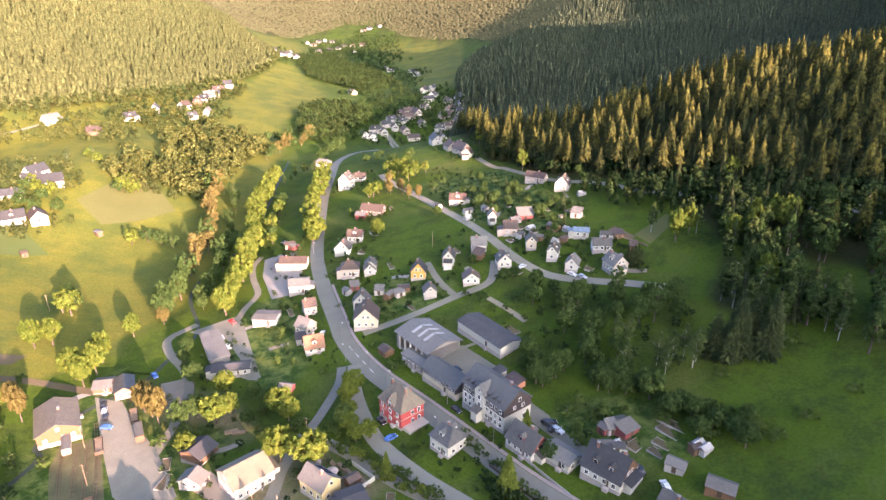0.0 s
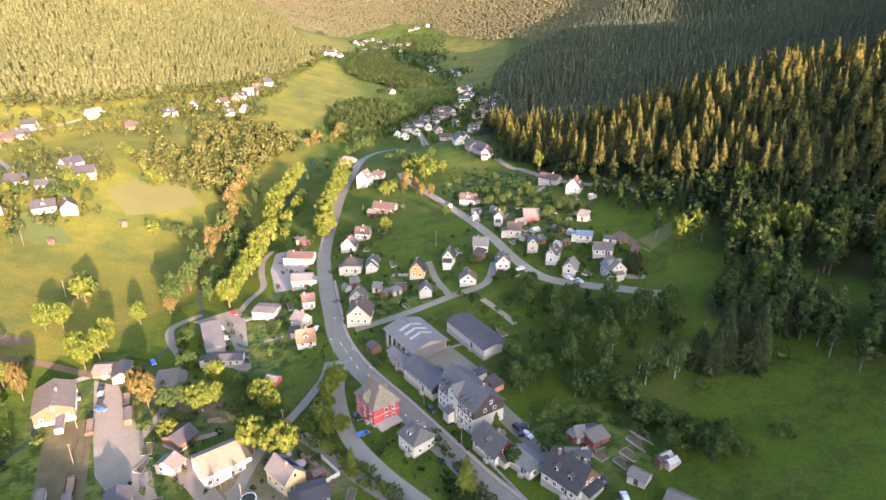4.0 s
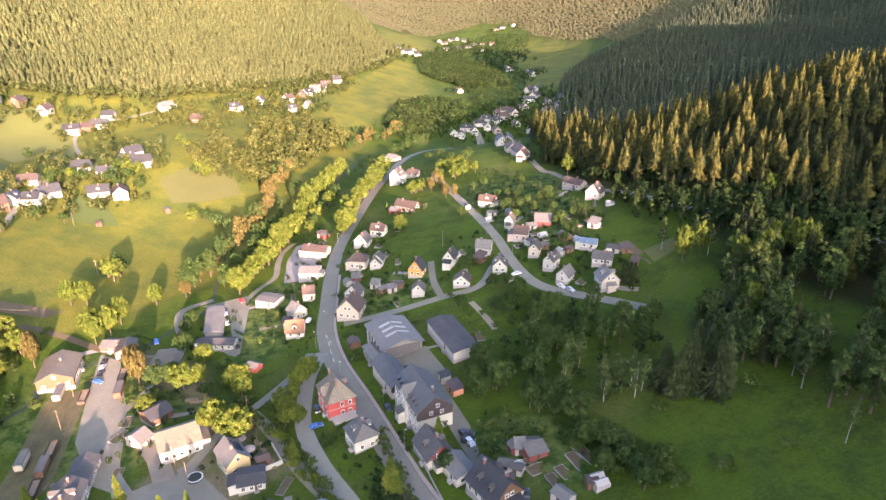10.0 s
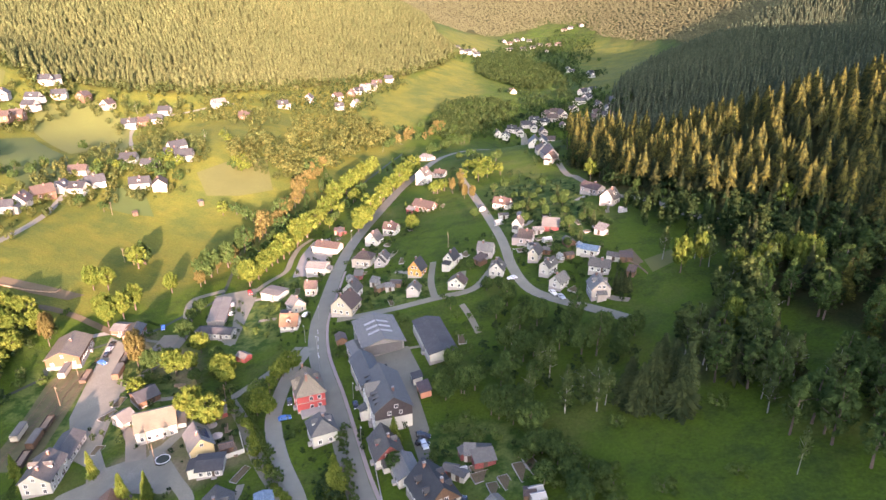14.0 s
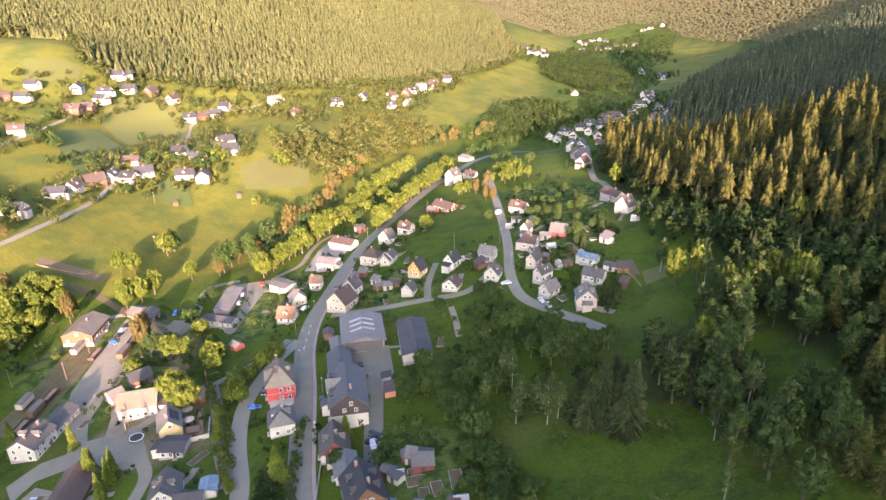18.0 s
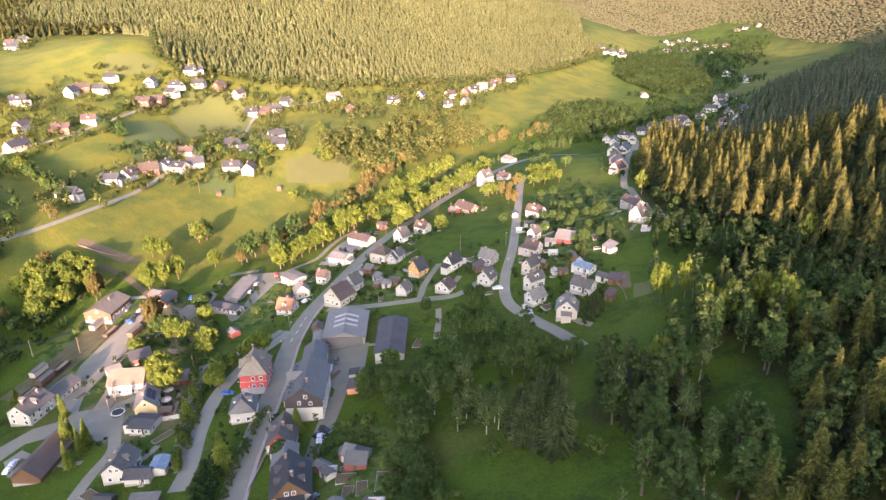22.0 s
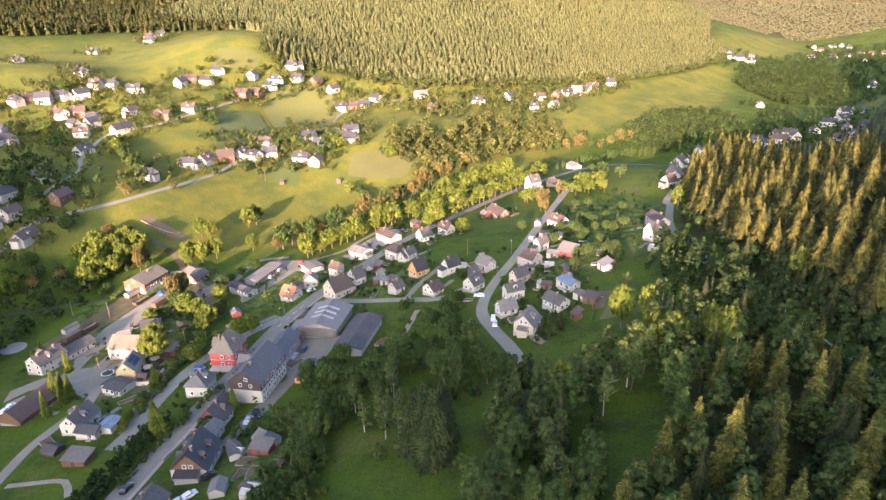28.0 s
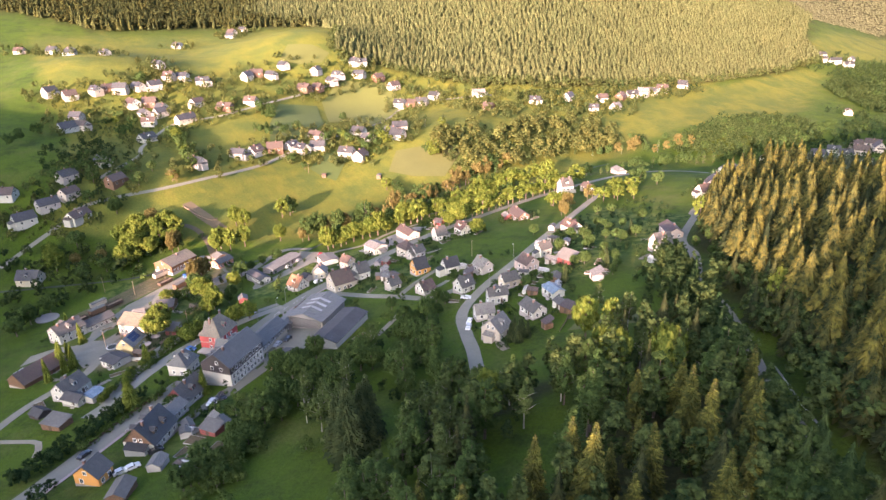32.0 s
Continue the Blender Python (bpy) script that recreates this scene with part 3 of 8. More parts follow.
road("lane", [(-62.0, 600.0), (-20.0, 520.0), (-61.2, 699.6), (22.1, 437.2), (41.3, 396.7), (64.6, 356.0), (83.6, 338.2), (104.0, 313.0), (126.0, 295.0), (148.0, 273.0), (160.0, 260.0), (177.0, 244.0), (205.0, 222.0)], 3.8, OLD_ASPHALT, "narrow road along the edge of the forest")
road("lane", [(-187.9, 97.4), (-199.9, 116.0), (-208.5, 131.0), (-219.9, 147.4), (-220.7, 193.3), (-232.8, 232.6), (-249.9, 271.5), (-274.5, 315.5), (-299.4, 388.5), (-357.9, 450.4), (-367.1, 485.4), (-343.5, 512.6), (-316.6, 544.6)], 3.4, ASPHALT, "pale lane through the upper village")
road("lane", [(-247.6, 161.3), (-275.7, 189.9), (-311.0, 200.7), (-358.3, 232.3), (-361.5, 283.6), (-401.2, 370.1), (-421.2, 418.3)], 3.0, ASPHALT, "lane climbing between the upper houses")
road("lane", [(-179.8, 177.8), (-175.7, 196.7), (-158.0, 203.3), (-125.9, 200.6)], 3.6, EARTH, "dirt lane through the western meadows")
road("lane", [(22.0, 178.0), (30.0, 165.0), (36.5, 155.0), (42.0, 147.0)], 4.0, OLD_ASPHALT, "drive behind the school")
road("lane", [(5.0, 92.0), (-9.0, 103.5), (-17.0, 113.5), (-23.5, 124.0), (-34.0, 130.5), (-52.0, 141.8)], 4.0, OLD_ASPHALT, "lane past the timber barn")
road("lane", [(7.7, 95.5), (13.5, 101.8), (20.7, 108.5), (29.6, 107.5)], 2.0, GRAVEL, "gravel garden path across the lawn")
patch("yard", [(-45, 101), (-56, 104), (-57, 110), (-45, 111), (-38, 103)], GRAVEL, "gravel parking place beside the barn")
patch("yard", [(-129, 198), (-118, 196), (-110, 186), (-96, 171), (-89, 162), (-82, 152), (-76, 143), (-72, 138), (-62, 131), (-55, 137), (-46, 138), (-34, 133), (-31, 125), (-44, 123), (-55, 118), (-60, 112), (-58, 103), (-68, 107), (-68, 118), (-63, 124), (-69, 130), (-86, 134), (-87, 139), (-100, 150), (-114, 172)], OLD_ASPHALT, "worn asphalt station yard with tyre marks")
patch("yard", [(-51, 137), (-63, 149), (-72, 157), (-76, 150), (-66, 143), (-57, 134)], GRAVEL, "gravel drive beside the tan-roofed house", 0.16)
patch("yard", [(-9, 205), (8, 211), (20, 195), (22, 185), (34, 166), (35, 158), (19, 181), (8, 186)], OLD_ASPHALT, "grey asphalt yard behind the school")
patch("yard", [(-95, 314), (-86, 318), (-70, 292), (-68, 270), (-80, 268), (-91, 294)], CONCRETE, "paved forecourt of the village shops")
road("path", [(19.5, 241), (26, 232), (33, 221)], 2.4, GRAVEL, "narrow gravel path beside the hedge")
patch("yard", [(-108, 207), (-99, 210), (-94, 195), (-98, 191), (-104, 193)], GRAVEL, "gravel playground beside the path")
patch("yard", [(-94, 124), (-107, 121), (-114, 139), (-126, 162), (-128, 172), (-118, 176), (-113, 170), (-102, 149), (-92, 130)], BALLAST, "brown ballast of the old railway sidings", 0.1)
patch("yard", [(-201, 207), (-183, 214), (-165, 219), (-167, 211), (-183, 205), (-199, 201)], EARTH, "bare earth strip beside timber stacks", 0.35)
patch("field", [(88, 273), (106, 286), (109, 279), (92, 262)], DRY_FIELD, "tan strip of mown field", 0.08, "field")
patch("field", [(78, 282), (82, 284), (88, 271), (85, 268)], EARTH, "dark bed of dug garden soil", 0.1, "field")
road("stream", [(-185.0, -50.0), (-178.0, 60.0), (-134.2, 155.2), (-135.5, 171.9), (-128.3, 190.2), (-115.6, 207.9), (-111.9, 223.5), (-107.5, 245.7), (-125.0, 290.0), (-112.0, 350.0), (-118.0, 430.0), (-128.0, 520.0)], 1.7, WATER, "dark stream along the foot of the meadow", 0.05, category="water", kind="structure")
patch("yard", [(-111, 245), (-104, 250), (-94, 256), (-88, 249), (-78, 226), (-69, 206), (-74, 205), (-81, 220), (-92, 237)], OLD_ASPHALT, "grey storage yard with parked trailers")
road("lane", [(-98.0, 318.4), (-99.4, 306.9), (-95.2, 291.8), (-88.5, 275.2), (-91.1, 262.9), (-91.9, 252.3)], 3.2, OLD_ASPHALT, "lane behind the village shops")
patch("field", [(-421, 416), (-418, 447), (-414, 479), (-373, 465), (-288, 374), (-334, 392), (-330, 364), (-386, 382)], MOWN, "pale mown hay field on the slope", 0.45, "field")
patch("field", [(-226, 376), (-217, 405), (-201, 426), (-170, 386), (-184, 367), (-202, 355)], DRY_FIELD, "dry tan pasture above the stream", 0.45, "field")
patch("field", [(-257, 329), (-239, 338), (-210, 314), (-223, 307), (-236, 304)], LUSH, "lush green paddock below the gardens", 0.45, "field")
patch("field", [(-376, 334), (-377, 373), (-322, 355), (-286, 320), (-289, 293), (-330, 308)], LUSH, "green pasture between the upper lanes", 0.45, "field")
patch("field", [(-485, 389), (-476, 414), (-460, 427), (-446, 411), (-447, 383), (-460, 369)], MOWN, "pale mown hay field below the forest", 0.45, "field")


# ---- houses ----
WINDOW = {}


def window_meshes(w, h):
    key = (round(w, 1), round(h, 1))
    if key not in WINDOW:
        bm = bmesh.new()
        for a in ((-w / 2 - 0.12, w / 2 + 0.12, -0.02, 0.07, -h / 2 - 0.12, -h / 2), (-w / 2 - 0.12, w / 2 + 0.12, -0.02, 0.07, h / 2, h / 2 + 0.12),
                  (-w / 2 - 0.12, -w / 2, -0.02, 0.07, -h / 2, h / 2), (w / 2, w / 2 + 0.12, -0.02, 0.07, -h / 2, h / 2), (-0.03, 0.03, -0.02, 0.05, -h / 2, h / 2)):
            box(bm, *a)
        WINDOW[key] = (mesh_from("window", bm, TRIM), mesh_from("pane", block(-w / 2, w / 2, -0.02, 0.03, -h / 2, h / 2), GLASS))
        bm = bmesh.new()
        box(bm, -w / 2 - 0.1, w / 2 + 0.1, -0.02, 0.04, -h / 2 - 0.1, h / 2 + 0.1, 0)
        box(bm, -w / 2, w / 2, 0.0, 0.06, -h / 2, h / 2, 1)
        WINDOW[key] += (mesh_from("window", bm, TRIM, GLASS),)
    return WINDOW[key]


def put_window(parent, x, y, z, turn, w=1.0, h=1.3, near=True):
    a, b, far = window_meshes(w, h)
    ob = part("window", a if near else far, None, parent)
    ob.matrix_basis = pose(x, y, z, 0, 0, turn)
    if near:
        part("pane", b, None, ob)
    return ob


def slab_roof(parent, w, d, eaves, rise, roof, over=0.45, hip=0.0, thick=0.16, gable_over=0.4):
    """Two slopes, and two more at the ends when hipped."""
    slope = rise / (d / 2)
    ye, ze = d / 2 + over, eaves - over * slope + 0.05
    xr = w / 2 + gable_over
    zr = eaves + rise + 0.05
    h = hip * (d / 2 + over)
    bm = bmesh.new()
    xe = w / 2 + (over if hip else gable_over)
    xt = xe - h if hip else xr
    uv_slab(bm, [(-xe, -ye, ze), (xe, -ye, ze), (xt, 0, zr), (-xt, 0, zr)], thick)
    uv_slab(bm, [(xe, ye, ze), (-xe, ye, ze), (-xt, 0, zr), (xt, 0, zr)], thick)
    if hip:
        uv_slab(bm, [(xe, -ye, ze), (xe, ye, ze), (xt, 0.01, zr), (xt, -0.01, zr)], thick)
        uv_slab(bm, [(-xe, ye, ze), (-xe, -ye, ze), (-xt, -0.01, zr), (-xt, 0.01, zr)], thick)
    return part("roof", bm, ROOFS[roof], parent)


def wall_body(w, d, eaves, rise, hip=0, depth=2.5, two_tone=None):
    """Walls as a shell with gables, and a second material from a height up."""
    bm = bmesh.new()
    levels = [(-depth, 0)] + ([(two_tone, 1)] if two_tone else [])
    cuts = [-depth] + ([two_tone] if two_tone else []) + [eaves]
    for i in range(len(cuts) - 1):
        g = 0.05 if i else 0.0
        box(bm, -w / 2 - g, w / 2 + g, -d / 2 - g, d / 2 + g, cuts[i], cuts[i + 1], i)
    if not hip and rise:
        for s in (-1, 1):
            x0, x1 = s * (w / 2), s * (w / 2 - 0.3)
            a = [bm.verts.new((x, y, z)) for x in (x0, x1) for y, z in ((-d / 2, eaves), (d / 2, eaves), (0, eaves + rise))]
            for q in ((0, 1, 2), (5, 4, 3), (0, 3, 4, 1), (1, 4, 5, 2), (2, 5, 3, 0)):
                bm.faces.new([a[k] for k in q]).material_index = 1 if two_tone is not None else 0
    bmesh.ops.recalc_face_normals(bm, faces=bm.faces)
    return bm


def chimney(parent, x, y, z0, z1, s=0.35):
    c = part("chimney", block(x - s, x + s, y - s, y + s, z0, z1), BRICKWORK, parent)
    part("chimney_cap", block(x - s - 0.08, x + s + 0.08, y - s - 0.08, y + s + 0.08, z1, z1 + 0.12), PLINTH, c)


def dormer(parent, x, side, d, eaves, rise, wall, roof, w=1.8, near=True, up=0.25):
    """A gabled dormer on one slope."""
    s = rise / (d / 2)
    y0 = (d / 2) * (1 - up)
    z0 = eaves + rise * up
    h = 1.5
    back = y0 - (h + 0.6) / s
    dm = part("dormer", block(x - w / 2, x + w / 2, min(y0, back) * side if side > 0 else -y0, y0 if side > 0 else -min(y0, back), z0 - 0.3, z0 + h), WALLS[wall], parent)
    bm = bmesh.new()
    for q in (-1, 1):
        c = [(x + q * (w / 2 + 0.25), side * (y0 + 0.3), z0 + h - 0.1), (x + q * (w / 2 + 0.25), side * back, z0 + h - 0.1), (x, side * back, z0 + h + 0.75), (x, side * (y0 + 0.3), z0 + h + 0.75)]
        uv_slab(bm, c if q * side > 0 else [c[1], c[0], c[3], c[2]], 0.1)
    part("dormer_roof", bm, ROOFS[roof], dm)
    put_window(dm, x, side * y0, z0 + 0.7, 180 if side > 0 else 0, 0.9, 1.0, False).matrix_basis = pose(x, side * y0, z0 + 0.7, 0, 0, 0 if side > 0 else 180)


def lean_to(h, w, d, side, rng, wall, roof):
    """A low porch or store under its own sloping roof at the gable end."""
    x0, reach, half, top = side * w / 2, rng.uniform(1.8, 3.0), d * rng.uniform(0.22, 0.36), rng.uniform(2.1, 2.6)
    part("porch", block(min(x0 - side * 0.1, x0 + side * reach), max(x0 - side * 0.1, x0 + side * reach), -half, half, -2.2, top), WALLS[wall], h)
    bm = bmesh.new()
    c = [(x0 + side * (reach + 0.3), -half - 0.25, top - 0.05), (x0 + side * (reach + 0.3), half + 0.25, top - 0.05), (x0, half + 0.25, top + 0.75), (x0, -half - 0.25, top + 0.75)]
    uv_slab(bm, c if side > 0 else [c[1], c[0], c[3], c[2]], 0.12)
    part("porch_roof", bm, ROOFS[roof], h)


def house(x, y, turn, w, d, eaves, pitch, wall, roof, label, near=True, upper="", upper_from=None, chimneys=1, dormers=0, hip=0.0, category="house", group="", solar=0, seed=0, windows=True, name="house", over=0.45):
    rng = random.Random(int(x * 7 + y * 13 + seed))
    c, s = math.cos(radians(turn)), math.sin(radians(turn))
    zs = [ground_at(x + c * a * w / 2 - s * b * d / 2, y + s * a * w / 2 + c * b * d / 2) for a in (-1, 1) for b in (-1, 1)]
    base = 0.5 * (sum(zs) / 4) + 0.5 * max(zs) - 0.1
    FOOTPRINTS.extend((x + c * k * w * 0.3, y + s * k * w * 0.3, d / 2 + 1.6) for k in (-1, 0, 1))
    HOMES.append((x, y))
    h = thing(name, label, category, x, y, base, turn, group)
    if windows and eaves > 2.6 and name == "house" and rng.random() < 0.62:
        lean_to(h, w, d, rng.choice((-1, 1)), rng, wall, roof)
    rise = math.tan(radians(pitch)) * d / 2
    if upper and upper_from is None:
        upper_from = eaves - 0.02
    mats = [WALLS[wall]] + ([WALLS[upper]] if upper else [])
    part("wall", wall_body(w, d, eaves, rise, hip, two_tone=upper_from if upper else None), mats, h)
    if near:
        part("plinth", block(-w / 2 - 0.06, w / 2 + 0.06, -d / 2 - 0.06, d / 2 + 0.06, -2.4, 0.45), PLINTH, h)
    slab_roof(h, w, d, eaves, rise, roof, over, hip)
    for k in range(chimneys):
        cx = (rng.uniform(-0.3, 0.3) if chimneys == 1 else (k / (chimneys - 1) - 0.5) * 0.6) * w
        cy = rng.choice((-1, 1)) * d * 0.08
        chimney(h, cx, cy, eaves + rise * 0.6, eaves + rise + 0.8)
    for k in range(dormers):
        px = (k + 0.5) / dormers - 0.5
        for side in (-1, 1):
            dormer(h, px * w * 0.8, side, d, eaves, rise, upper or wall, roof, near=near)
    if solar:
        sl = rise / (d / 2)
        ang = math.degrees(math.atan(sl))
        for i in range(solar):
            p = part("solar_panel", block(-0.5, 0.5, -0.8, 0.8, 0, 0.05), SOLAR, h)
            p.matrix_basis = pose((i % 5 - 2) * 1.08, -d * 0.25 - (0.85 if i < 5 else -0.85) * math.cos(math.atan(sl)), eaves + rise * 0.5 + 0.3 - (0.85 if i < 5 else -0.85) * math.sin(math.atan(sl)), ang, 0, 0)
    if windows:
        storeys = max(1, int(eaves / (2.5 if near else 3.4)))
        g = 0.06 if upper else 0.0
        nx = max(1, int(w / (2.5 if near else 4.2)))
        ny = max(1, int(d / (2.7 if near else 5.0)))
        for st in range(storeys):
            z = 1.55 + st * (eaves - 0.4) / storeys
            gg = g if upper and z > upper_from else 0.0
            for i in range(nx):
                u = ((i + 0.5) / nx - 0.5) * w * 0.92
                for side in (-1, 1):
                    if rng.random() < 0.9:
                        put_window(h, u, side * (d / 2 + gg), z, 0 if side > 0 else 180, near=near)
            for i in range(ny):
                u = ((i + 0.5) / ny - 0.5) * d * 0.85
                for side in (-1, 1):
                    if rng.random() < 0.85:
                        put_window(h, side * (w / 2 + gg), u, z, -90 if side > 0 else 90, near=near)
        if not hip and rise > 2.2:
            for side in (-1, 1):
                for u in ((-0.9, 0.9) if rise > 3.4 else (0.0,)):
                    put_window(h, side * (w / 2), u, eaves + 0.95, -90 if side > 0 else 90, 0.9, 1.1, near)
    if near:
        dr = part("door", block(-0.5, 0.5, -0.04, 0.06, 0.3, 2.35), DARK_WOOD, h)
        dr.matrix_basis = pose(w * 0.18, -d / 2 - (0.06 if upper and (upper_from or 9) < 1 else 0.02), 0, 0, 0, 0)
        st = part("step", block(-0.8, 0.8, -1.0, 0.0, -1.0, 0.28), PLINTH, h)
        st.matrix_basis = pose(w * 0.18, -d / 2 - 0.06, 0)
    return h


def shed(x, y, turn, w, d, eaves, pitch, wall, roof, label, category="shed", group="", name="shed", mono=False):
    """A small outbuilding: walls, one or two roof slopes, a door."""
    FOOTPRINTS.append((x, y, w / 2 + 0.8))
    h = thing(name, label, category, x, y, None, turn, group)
    rise = math.tan(radians(pitch)) * (d if mono else d / 2)
    part("wall", wall_body(w, d, eaves, 0 if mono else rise, depth=1.5), [WALLS[wall]], h)
    if mono:
        bm = bmesh.new()
        uv_slab(bm, [(-w / 2 - 0.3, -d / 2 - 0.3, eaves + 0.02), (w / 2 + 0.3, -d / 2 - 0.3, eaves + 0.02), (w / 2 + 0.3, d / 2 + 0.3, eaves + rise + 0.1), (-w / 2 - 0.3, d / 2 + 0.3, eaves + rise + 0.1)], 0.12)
        part("roof", bm, ROOFS[roof], h)
    else:
        slab_roof(h, w, d, eaves, rise, roof, 0.25, 0, 0.1, 0.2)
    part("door", block(-0.6, 0.6, -d / 2 - 0.05, -d / 2 + 0.02, 0.0, min(2.0, eaves - 0.2)), DARK_WOOD, h)
    return h


house(-31.4, 235.2, 92, 9.8, 9.7, 4.0, 45, "cream", "brown", "cream house with brown tiled gable roof by the street", chimneys=2)
house(-34.8, 248.0, 92, 6.0, 7.0, 4.0, 48, "white", "slate", "white house with dark gable roof")
house(-51.3, 221.5, 20, 7.3, 7.5, 2.6, 45, "white", "orange", "white house with bright orange tile roof", dormers=1)
house(-57.2, 235.5, 148, 6.0, 6.7, 3.5, 42, "cream", "grey", "pale house with worn grey roof")
house(-58.8, 251.7, 24, 5.3, 6.0, 3.8, 40, "cream", "brown", "small cream house with brown roof")
house(-67.6, 273.1, 10, 9.4, 9.1, 3.8, 20, "white", "grey", "long white shop building with low grey roof", chimneys=0)
house(-75.3, 298.0, 1, 13.5, 7.5, 3.4, 30, "beige", "brown", "beige building with brown roof")
house(-44.0, 279.3, 5, 8.3, 7.5, 4.3, 35, "beige", "brown", "beige two-storey house with brown hipped roof", hip=0.8)
house(-34.2, 279.8, 99, 6.0, 5.2, 3.4, 45, "grey", "slate", "grey slate-clad house in a garden")
house(-50.9, 304.0, 83, 6.0, 7.6, 3.2, 45, "white", "slate", "white house with slate gable roof")
house(-46.1, 316.2, -3, 7.7, 6.0, 3.4, 42, "white", "red", "white house with red tile roof", dormers=1)
house(-10.7, 266.6, 87, 6.4, 6.6, 3.5, 52, "orange", "black", "orange house with steep dark roof")
house(3.1, 274.8, 85, 6.8, 5.2, 3.8, 52, "white", "black", "white house with steep black gable roof")
house(12.8, 255.5, 93, 6.0, 7.0, 2.4, 38, "white", "red", "white house with red-edged gable above garage")
house(-5.3, 249.3, 98, 5.3, 5.3, 2.9, 45, "grey", "slate", "grey slate-clad cottage in a garden")
house(17.5, 282.8, -0, 7.0, 6.0, 3.5, 45, "grey", "grey", "grey house with weathered roof")
house(27.8, 265.2, 96, 6.8, 6.1, 3.3, 46, "white", "slate", "white house with slate roof and side wing", dormers=1)
house(8.7, 344.4, -4, 9.0, 6.0, 3.2, 42, "white", "red", "white house with red tile roof and porch", dormers=1)
house(25.7, 310.7, 88, 6.0, 4.3, 4.0, 50, "white", "slate", "white house with steep slate roof")
house(33.5, 295.0, -1, 6.6, 6.8, 3.5, 40, "pink", "brown", "pinkish house with brown roof")
house(41.7, 277.7, 85, 6.8, 4.6, 3.8, 48, "cream", "slate", "cream house with slate gable roof")
house(50.1, 265.2, 70, 7.5, 4.5, 4.1, 46, "white", "slate", "white house with grey gable roof and dormer", dormers=1)
house(56.7, 254.0, 70, 6.8, 5.2, 2.9, 46, "white", "grey", "white house with weathered grey gable roof")
house(73.2, 247.0, 112, 7.9, 7.2, 3.8, 44, "beige", "grey", "large pale house with grey gable roof", dormers=1)
house(71.3, 265.2, -4, 8.1, 6.0, 2.9, 38, "white", "slate", "white house with slate roof")
house(65.3, 280.5, -9, 6.9, 5.3, 2.8, 25, "white", "blue", "low white house with blue-grey sheet roof", chimneys=0)
house(66.5, 339.1, 67, 6.8, 7.6, 3.5, 48, "white", "slate", "white house with steep slate gable roof at the forest edge", dormers=1)
house(55.0, 360.8, -32, 11.5, 6.8, 3.0, 32, "pink", "red", "long house with red tile roof at the forest edge")
house(17.3, 436.9, 74, 6.8, 6.6, 3.4, 45, "white", "brown", "white house with brown gable roof")
house(-40.0, 351.4, -14, 13.2, 6.8, 2.6, 35, "timber", "brown", "brown timber house with broad eaves in a meadow", over=0.9)
house(-63.6, 409.0, 72, 7.5, 8.3, 6.3, 45, "white", "slate", "tall white inn with steep grey gable roof", dormers=1, chimneys=2)
house(-56.3, 422.2, -2, 7.6, 5.3, 2.7, 38, "white", "brown", "white outbuilding with brown roof beside the inn")
house(-94.0, 492.9, -19, 11.0, 6.8, 2.7, 32, "beige", "grey", "barn-like house with pale hipped roof", hip=0.6, chimneys=0)
house(-77.1, 248.3, -4, 10.2, 8.3, 2.7, 6, "white", "felt", "low white workshop with flat grey roof", chimneys=0, windows=False)
house(-58.1, 228.6, 18, 3.8, 5.5, 2.7, 25, "grey", "bitumen", "dark shed behind the orange-roofed house", chimneys=0, windows=False)
house(-34.5, 277.6, 98, 5.5, 5.1, 2.7, 45, "grey", "slate", "small grey house with slate roof")
house(-83.5, 324.8, 15, 5.1, 4.6, 2.5, 20, "brick", "brown", "low brick shed by the avenue", chimneys=0, windows=False)
house(-58.4, 150.0, 43, 12.6, 11.2, 4.6, 30, "white", "tan", "large white house with pale tan roof", chimneys=0)
house(-34.8, 143.4, 142, 9.6, 7.0, 4.4, 42, "yellow", "grey", "yellow house with grey gable roof and solar panels", solar=10)
house(2.0, 156.4, -46, 7.8, 7.7, 4.6, 42, "white", "blueslate", "white villa with blue slate roof", hip=0.55, dormers=1)
house(25.6, 152.6, -51, 10.4, 8.2, 2.9, 46, "white", "slate", "white house with dark red boards and slate roof", upper="redwood", upper_from=2.9, dormers=1)
house(45.9, 138.0, -43, 11.8, 10.1, 3.3, 46, "white", "black", "large white house with black roof and timber gable", upper="timber", dormers=2, chimneys=2)
house(34.6, 145.6, -48, 9.0, 6.4, 2.8, 26, "white", "grey", "low white wing with grey sheet roof", chimneys=0)
house(57.4, 121.6, -45, 5.6, 7.6, 3.4, 40, "orange", "slate", "orange house with slate roof by the street")
house(-0.4, 120.6, 38, 7.2, 4.8, 2.5, 30, "white", "bitumen", "low white extension with dark roof", chimneys=0)
house(-8.6, 119.8, 128, 9.4, 7.6, 3.8, 42, "white", "slate", "white house with steep slate roof and dormer", dormers=1)
house(1.4, 126.2, 128, 5.4, 4.4, 2.7, 14, "white", "blue", "white garage with blue sheet roof", chimneys=0, windows=False)
house(-77.7, 122.3, 116, 12.0, 9.0, 5.0, 34, "white", "slate", "white station house with low slate gable roof", chimneys=2, dormers=1)
house(-82.9, 134.6, 116, 13.5, 7.0, 3.0, 26, "white", "slate", "low white station wing with slate roof", chimneys=0)
house(-38.8, 110.0, 124, 18.0, 9.0, 2.5, 38, "timber", "brown", "long brown timber barn with tile roof", chimneys=0, windows=False)
